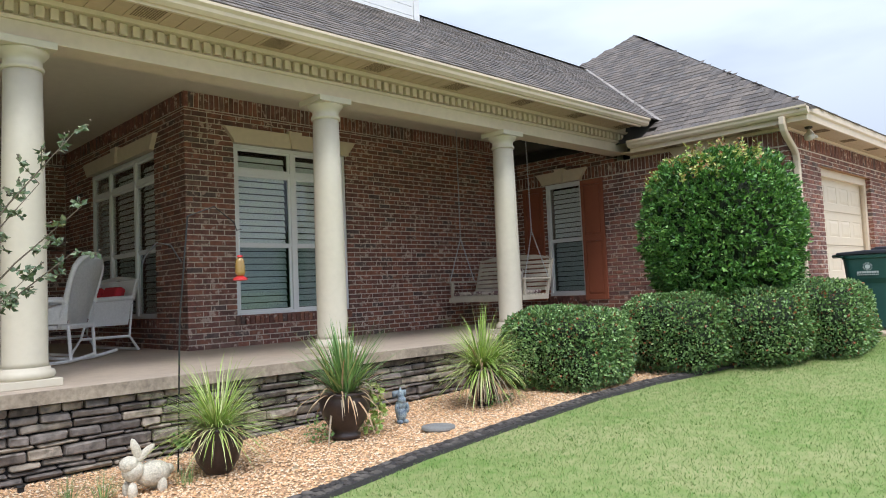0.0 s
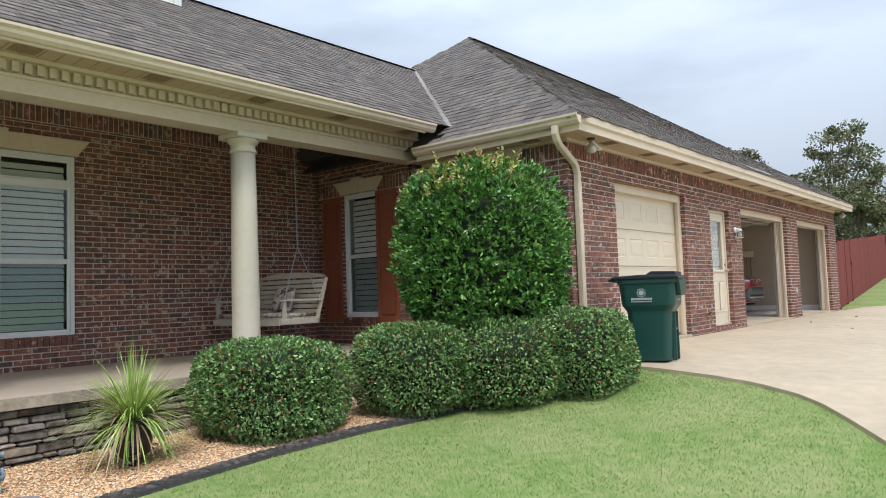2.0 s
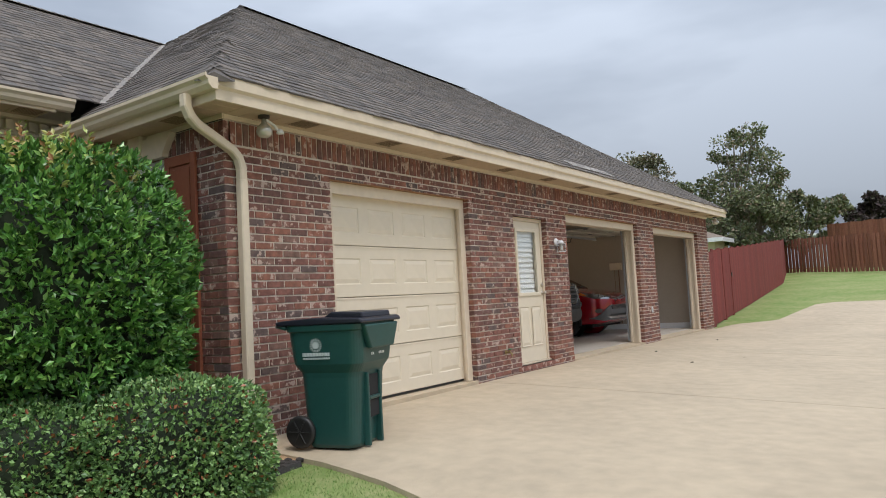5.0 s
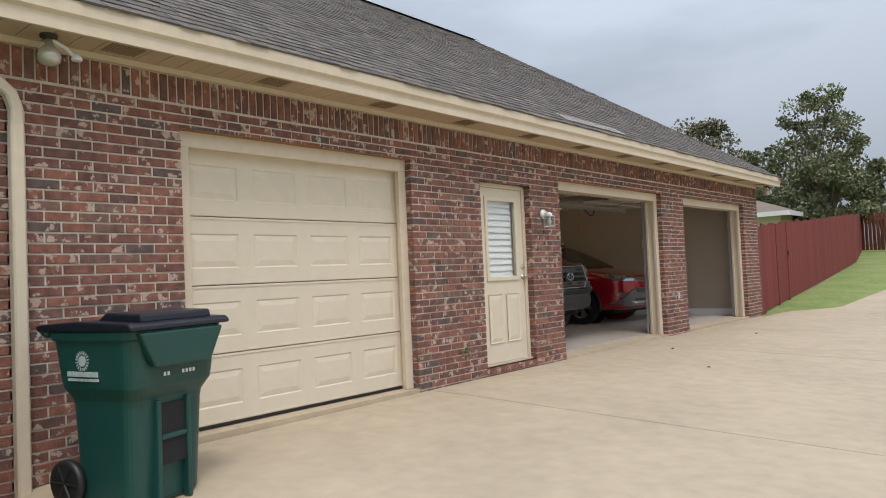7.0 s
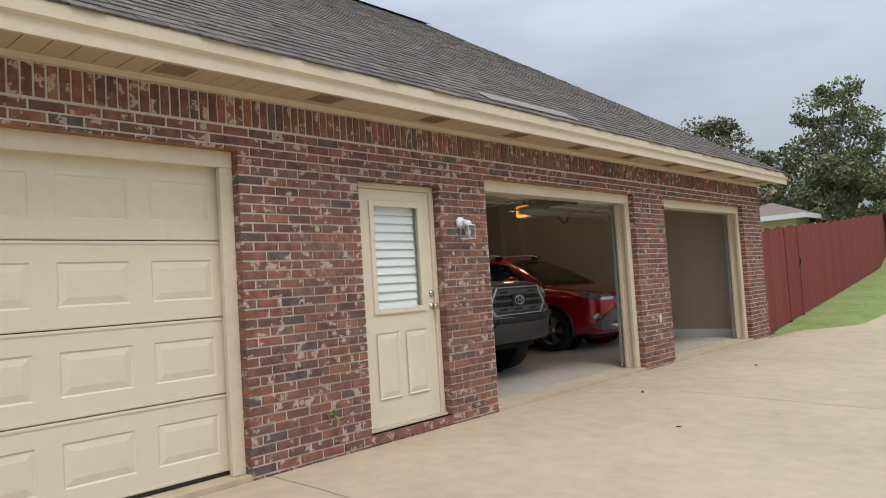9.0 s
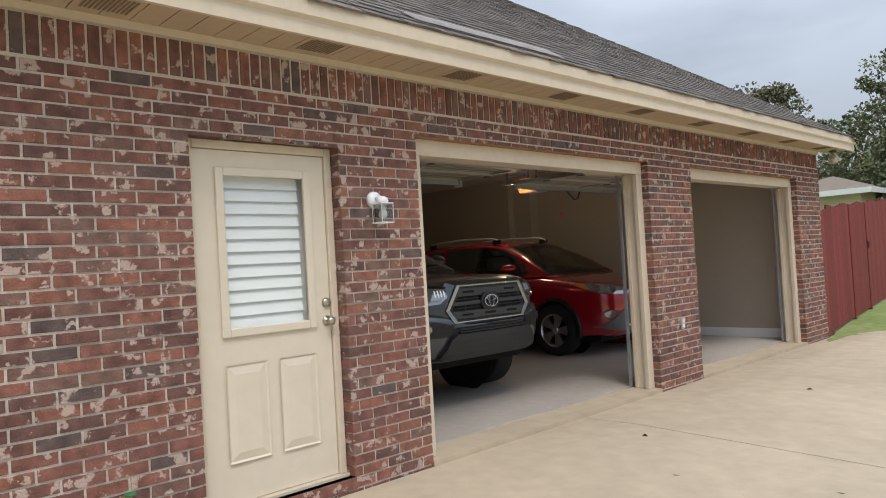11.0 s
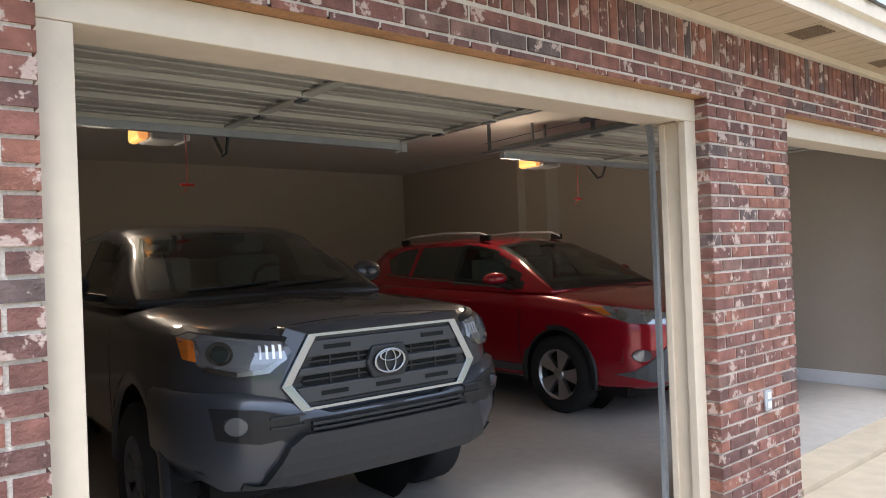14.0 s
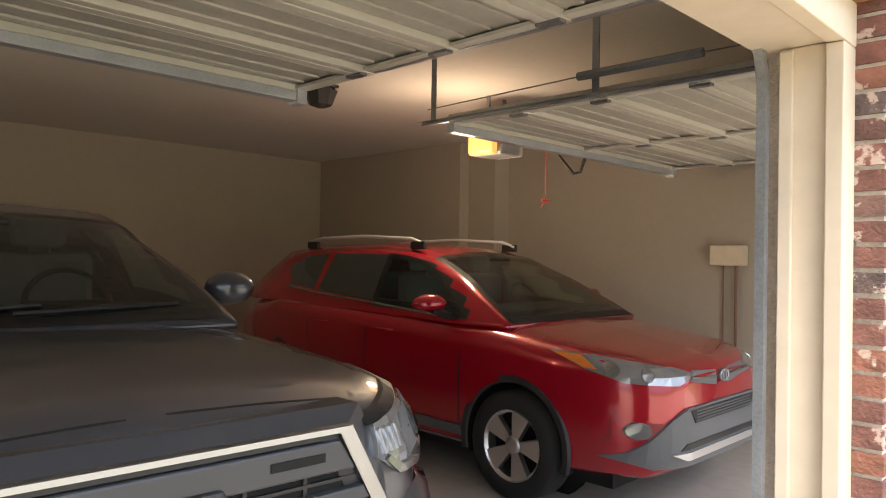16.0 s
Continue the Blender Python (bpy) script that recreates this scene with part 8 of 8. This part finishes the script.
    for z in (0.715, 0.74):
        part("bar", patch(bt, f3([(-0.42, z), (0.42, z), (0.42, z + 0.012), (-0.42, z + 0.012)]), fr, 0.03, 0.1), M_TRUCKTRIM, bump)
    for sgn in (-1, 1):
        part("fog_housing", patch(bt, f3([(a * sgn, b) for a, b in [(0.82, 0.85), (0.64, 0.83), (0.47, 0.78), (0.47, 0.70), (0.64, 0.68), (0.80, 0.71)]]), fr, 0.006, 0.05), M_GRILLEBLACK, bump)
        part("fog_lamp", patch(bt, oval(0.735 * sgn, 0.77, 0.04, 0.04), fr, 0.03, 0.05), M_LENS, bump, "round clear fog lamp")
        for z in (0.74, 0.785):
            part("vane", patch(bt, f3([(0.45 * sgn, z), (0.6 * sgn, z), (0.6 * sgn, z + 0.01), (0.45 * sgn, z + 0.01)]), fr, 0.018, 0.06), M_TRUCKTRIM, bump)
    # grille
    gr = tagged(new("grille"), "black slatted grille in a chrome hexagonal frame")
    gr.parent = car
    hexo = [(-0.40, 1.135), (0.40, 1.135), (0.525, 0.92), (0.44, 0.805), (-0.44, 0.805), (-0.525, 0.92)]
    cen = (0, 0.965)
    X0 = 0.045

    def hexring(k0, k1, x0, x1, material, nm, label="", drop=0.0):
        bm = bmesh.new()
        vs = []
        for k, x in ((k0, x0), (k0, x1), (k1, x1 - drop), (k1, x0 - drop)):
            vs.append([bm.verts.new((x - abs(a) * abs(a) * 0.12, cen[0] + (a - cen[0]) * k, cen[1] + (b - cen[1]) * k)) for a, b in hexo])
        for i in range(4):
            p, q = vs[i], vs[(i + 1) % 4]
            for j in range(6):
                bm.faces.new((p[j], p[(j + 1) % 6], q[(j + 1) % 6], q[j]))
        bmesh.ops.recalc_face_normals(bm, faces=bm.faces)
        part(nm, bm, material, gr, label, bevel=0.004)

    hexring(1.02, 1.22, -0.06, X0 - 0.004, M_GREY, "surround", "dark grey painted surround", 0.065)
    hexring(0.945, 1.04, -0.02, X0 + 0.014, M_CHROME, "chrome_frame", "chrome frame")
    hexring(0.85, 0.95, -0.03, X0 - 0.004, M_TRUCKTRIM, "inner_frame")
    # added black sheet over the nose, paints the shade between the bars
    bm = bmesh.new()
    prism(bm, [(a * 0.97, cen[1] + (b - cen[1]) * 0.95) for a, b in hexo], "x", 0.002, 0.008)
    part("grille_back", bm, M_GAPSHADE, gr)
    M_BAR = mat("satin_grey_grille", (0.045, 0.047, 0.052), 0.4)
    for lo, hi, w0, w1 in ((1.035, 1.108, 0.43, 0.385), (0.955, 0.99, 0.475, 0.455), (0.832, 0.905, 0.435, 0.48)):
        bm = bmesh.new()
        prism(bm, [(-w0, lo), (w0, lo), (w1, hi), (-w1, hi)], "x", -0.04, X0 - 0.012)
        part("slat", bm, M_BAR, gr, "satin grey grille bar", bevel=0.006)
    for z in (1.012, 0.93):
        part("inner_bar", boxm(0.009, 0.018, -0.44, 0.44, z - 0.004, z + 0.004), M_GRILLEBLACK, gr)
    for y in (-0.3, -0.15, 0.15, 0.3):
        part("mullion", boxm(-0.05, X0 - 0.03, y - 0.005, y + 0.005, 0.83, 1.1), M_GRILLEBLACK, gr)
    for z, y0, y1 in ((1.075, 0.2, 0.34), (0.868, 0.22, 0.36), (0.868, -0.07, 0.07)):
        for sgn in (-1, 1):
            if y0 < 0 and sgn > 0:
                continue
            a, b = sorted((y0 * sgn, y1 * sgn))
            part("slot", boxm(X0 - 0.0115, X0 - 0.009, a, b, z - 0.01, z + 0.01), M_GAPSHADE, gr)
    bm = bmesh.new()
    prism(bm, [(-0.125, 0.975), (-0.09, 1.055), (0.09, 1.055), (0.125, 0.975), (0.09, 0.9), (-0.09, 0.9)], "x", -0.03, X0 + 0.002)
    part("badge_plate", bm, M_TRUCKTRIM, gr, bevel=0.01)
    bm = bmesh.new()
    ring(bm, (0, 0.977), 0.083, 0.056, 0.009, X0 + 0.012)
    ring(bm, (0, 0.977), 0.03, 0.054, 0.007, X0 + 0.014)
    ring(bm, (0, 1.002), 0.056, 0.024, 0.007, X0 + 0.015)
    part("badge", bm, M_CHROME, gr, "chrome oval badge", smooth=True)
    part("hood_seam", patch(tree, [(-0.12, -0.72, 1.3), (-0.12, 0.72, 1.3), (-0.13, 0.72, 1.3), (-0.13, -0.72, 1.3)], (0, 0.0001, -1), 0.0015, 0.2), M_GAPSHADE, car)
    bm = bmesh.new()
    tube(bm, [(-1.36, -0.5, 1.315), (-1.42, 0.1, 1.345)], 0.009, 6)
    tube(bm, [(-1.36, 0.0, 1.32), (-1.42, 0.6, 1.335)], 0.009, 6)
    part("wiper", bm, M_GRILLEBLACK, car)
    return car


make_suv()
make_truck()

# ---- overhead doors, tracks, openers ----
M_PAN = mat("pale_steel_door_back", (0.46, 0.44, 0.38), 0.45, metal=0.1, vary=0.08, scale=3)
M_PAN2 = mat("pale_steel_rib", (0.60, 0.58, 0.5), 0.4, metal=0.1)
M_DARKSTEEL = mat("dull_track_steel", (0.26, 0.28, 0.30), 0.45, metal=0.8, vary=0.15, scale=12)


def overhead_door(y0, y1):
    d = thing("overhead_door", "raised steel garage door with pale ribbed sections seen from below", "garage door", "raised garage doors", at=(0, 0, 2.36))
    x = -0.42
    for k in range(4):
        xa, xb = x - 0.53, x - 0.008
        sec = part("door_section", boxm(xa, xb, y0, y1, 0.02, 0.05), M_PAN, d)
        for a in (xa, xb - 0.05):
            part("rail", boxm(a, a + 0.05, y0, y1, -0.012, 0.0195), M_PAN2, sec, bevel=0.004)
        for i in range(1, 4):
            xr = xa + (xb - xa) * i / 4
            part("rib", boxm(xr - 0.012, xr + 0.012, y0 + 0.08, y1 - 0.08, 0.008, 0.0195), M_PAN, sec, bevel=0.003)
        for a in (y0, y1 - 0.07, (y0 + y1) / 2 - 0.03):
            part("stile", boxm(xa + 0.051, xb - 0.051, a, a + 0.07, -0.006, 0.0075), M_PAN2, sec)
        for a in (y0 + 0.03, y1 - 0.06, (y0 + y1) / 2):
            part("hinge", boxm(xb - 0.05, xb + 0.05, a - 0.02, a + 0.02, -0.024, -0.0125), M_DARKSTEEL, sec)
        x -= 0.53
    part("strut", boxm(x - 0.01, x + 0.05, y0, y1, -0.06, -0.013), M_STEEL, d, "galvanised strut", bevel=0.003)
    part("end_bracket", boxm(x - 0.02, x + 0.06, y1 - 0.06, y1 - 0.005, -0.075, -0.005), M_STEEL, d)
    bm = bmesh.new()
    ym = (y0 + y1) / 2
    tube(bm, [(x + 0.04, ym, -0.06), (x + 0.0, ym, -0.16), (x - 0.06, ym, -0.17), (x - 0.2, ym, -0.02)], 0.013, 6)
    part("door_arm", bm, M_BLACK, d)
    return d


M_TRACK = mat("track_steel", (0.42, 0.45, 0.48), 0.35, metal=0.7, vary=0.15, scale=12)


def track(y, sgn):
    t = thing("door_track", "galvanised steel door track curving up from the jamb to the ceiling", "track", "garage door tracks")
    arc = [(-0.27, y, 0.02), (-0.27, y, 2.02)] + [(-0.27 - 0.32 * (1 - math.cos(a)), y, 2.04 + 0.32 * math.sin(a)) for a in [math.pi / 2 * i / 6 for i in range(7)]] + [(-2.75, y, 2.37)]
    bm = bmesh.new()
    prof = ((-0.013, -0.016), (-0.013, 0.01), (0.013, 0.01), (0.013, -0.016), (0.010, -0.016), (0.010, 0.007), (-0.010, 0.007), (-0.010, -0.016))
    rings = []
    pts = [Vector(p) for p in arc]
    for i, p in enumerate(pts):
        dd = (pts[min(i + 1, len(pts) - 1)] - pts[max(i - 1, 0)]).normalized()
        nn = Vector((0, 1, 0)).cross(dd)
        rings.append([bm.verts.new(p + nn * a + Vector((0, -b * sgn, 0))) for a, b in prof])
    for s, q in zip(rings, rings[1:]):
        for j in range(8):
            bm.faces.new((s[j], s[(j + 1) % 8], q[(j + 1) % 8], q[j]))
    bmesh.ops.recalc_face_normals(bm, faces=bm.faces)
    part("rail", bm, M_TRACK, t)
    for x in (-2.66, -1.5):
        part("hanger", boxm(x, x + 0.04, y - 0.003, y + 0.003, 2.38, GZ), M_DARKSTEEL, t)
    bm = bmesh.new()
    tube(bm, [(-0.5, y + sgn * 0.05, 2.46), (-0.9, y + sgn * 0.05, 2.46)], 0.004, 5)
    tube(bm, [(-0.9, y + sgn * 0.05, 2.46), (-1.55, y + sgn * 0.05, 2.46)], 0.022, 10)
    tube(bm, [(-1.55, y + sgn * 0.05, 2.46), (-2.64, y + sgn * 0.05, 2.44)], 0.004, 5)
    part("spring", bm, M_DARKSTEEL, t)
    return t


for y0, y1 in ((13.18, 16.08), (17.14, 19.98)):
    overhead_door(y0, y1)
    track(y0 - 0.03, -1)
    track(y1 - 0.012, 1)

M_OPENER = mat("grey_opener_plastic", (0.28, 0.28, 0.28), 0.5)
M_GLOW = bpy.data.materials.new("lit_lens")
M_GLOW.use_nodes = True
pg = M_GLOW.node_tree.nodes["Principled BSDF"]
pg.inputs["Base Color"].default_value = (0.55, 0.25, 0.07, 1)
pg.inputs["Emission Color"].default_value = (1.0, 0.38, 0.09, 1)
pg.inputs["Emission Strength"].default_value = 0.4


def opener(at, cord):
    o = thing("garage_opener", "grey ceiling-hung garage door opener with a lit orange lens", "garage opener", "garage door openers", at=at)
    part("housing", boxm(-0.16, 0.16, -0.13, 0.13, -0.12, 0.09), M_OPENER, o, bevel=0.025)
    part("light_lens", boxm(-0.13, 0.14, -0.215, -0.131, -0.125, 0.095), M_GLOW, o, "lit orange light lens", bevel=0.03)
    part("end_cap", boxm(-0.13, 0.14, 0.131, 0.19, -0.115, 0.085), mat("white_cap", (0.6, 0.6, 0.58), 0.5), o, bevel=0.02)
    for y in (-0.1, 0.1):
        part("hanger", boxm(-0.01, 0.01, y - 0.012, y + 0.012, 0.07, GZ - at[2]), M_DARKSTEEL, o)
    part("rail", boxm(0.16, -at[0] - 0.32, -0.015, 0.015, -0.02, 0.015), M_DARKSTEEL, o)
    if cord:
        bm = bmesh.new()
        tube(bm, [(0.5, 0.02, -0.02), (0.5, 0.02, -0.5)], 0.0035, 5)
        part("cord", bm, mat("red_cord", (0.5, 0.03, 0.02), 0.6), o, "red release cord")
        bm = bmesh.new()
        tube(bm, [(0.5, -0.03, -0.5), (0.5, 0.07, -0.5)], 0.01, 6)
        tube(bm, [(0.5, 0.02, -0.505), (0.47, 0.0, -0.56)], 0.004, 5)
        part("cord_handle", bm, mat("red_handle", (0.6, 0.03, 0.02), 0.5), o, "red pull handle")
    return o


opener((-3.75, 14.6, 2.56), True)
opener((-3.35, 18.53, 2.5), True)
for at in ((-3.75, 14.4, 2.5), (-3.35, 18.33, 2.42)):
    lamp = bpy.data.lights.new("opener_bulb", "POINT")
    lamp.energy, lamp.color, lamp.shadow_soft_size = 8.5, (1.0, 0.76, 0.5), 0.12
    ob = new("opener_bulb", lamp)
    ob.location = (at[0], at[1] - 0.25, at[2] - 0.2)

cl = thing("ceiling_lamp", "small black ceiling lantern in the garage", "lamp", at=(-4.1, 17.3, GZ))
part("mount", boxm(-0.1, 0.1, -0.1, 0.1, -0.02, -0.001), M_BLACK, cl, bevel=0.005)
bm = bmesh.new()
lathe(bm, [(0.1, -0.02), (0.13, -0.05), (0.09, -0.16), (0.03, -0.18)], 8)
part("shade", bm, mat("smoked_glass", (0.05, 0.05, 0.05), 0.2), cl)

ub = thing("control_box", "cream wall box with a conduit on the garage wall", "control box", at=(-2.16, 20.38, 1.6))
part("cabinet", boxm(-0.15, 0.15, -0.1, 0.018, -0.09, 0.09), M_TRIM, ub, bevel=0.01)
bm = bmesh.new()
tube(bm, [(0.06, -0.02, -0.09), (0.06, -0.02, -1.45)], 0.014, 8)
tube(bm, [(-0.06, -0.0, -0.09), (-0.06, -0.0, -1.45)], 0.006, 6)
part("conduit", bm, mat("brown_conduit", (0.22, 0.12, 0.08), 0.6), ub)


# ---- bricks ----
def brick_bm():
    bm = bmesh.new()
    box(bm, -0.5, 0.5, 0, 1, -0.5, 0.5)
    return bm


def lay_bricks(name, w, axis, pos, face, rects, near, ends):
    """The bricks of a wall: the nearest ones as parts, the rest as one mesh."""
    rnd = random.Random(len(rects))
    singles = []
    if near:
        inside = [r for r in rects if near[0] <= (r[0] + r[1]) / 2 <= near[1] and 0.1 < r[2] < 2.4]
        singles = inside[::max(1, len(inside) // 300 + 1)][:300] if len(inside) > 330 else inside[:300]
        if len(inside) > 330:
            inside.sort(key=lambda r: abs((r[0] + r[1]) / 2 - 12.75))
            singles = inside[:300]
    chosen = set(singles)
    verts, faces = [], []
    for r in rects:
        a, b, z, zz = r
        proud = rnd.uniform(-0.001, 0.004)
        if r in chosen:
            me = SHARED.get("brick")
            if me is None:
                bm = bmesh.new()
                box(bm, -0.5, 0.5, -0.5, 0.5, -0.5, 0.5)
                me = SHARED["brick"] = mesh_of("brick", bm, M_BRICK)
            ob = new("brick", me)
            ob.parent = w
            deep = 0.1 if {round(a, 3), round(b, 3)} & ends else 0.026
            mid = pos + face * (0.004 + proud - deep / 2)
            if axis == "x":
                ob.location, ob.scale = (mid, (a + b) / 2, (z + zz) / 2), (deep, b - a, zz - z)
            else:
                ob.location, ob.scale = ((a + b) / 2, mid, (z + zz) / 2), (b - a, deep, zz - z)
            continue
        i = len(verts)
        c, o = 0.002, pos + face * (0.004 + proud)
        back = pos - face * (0.1 if {round(a, 3), round(b, 3)} & ends else 0.014)
        ring1 = [(a, z), (b, z), (b, zz), (a, zz)]
        ring2 = [(a + c, z + c), (b - c, z + c), (b - c, zz - c), (a + c, zz - c)]
        for ring, d in ((ring1, back), (ring1, o - face * 0.003), (ring2, o)):
            verts += [(d, u, v) if axis == "x" else (u, d, v) for u, v in ring]
        flip = (axis == "x") == (face > 0)
        for s in (0, 4):
            for j in range(4):
                q = (i + s + j, i + s + (j + 1) % 4, i + s + 4 + (j + 1) % 4, i + s + 4 + j)
                faces.append(q if flip else q[::-1])
        q = (i + 8, i + 9, i + 10, i + 11)
        faces.append(q if flip else q[::-1])
    joined("bricks", verts, faces, M_BRICK_I, w)


for nm, (w, axis, pos, face, rects, near, ends) in brick_bins.items():
    lay_bricks(nm, w, axis, pos, face, rects, near, ends)
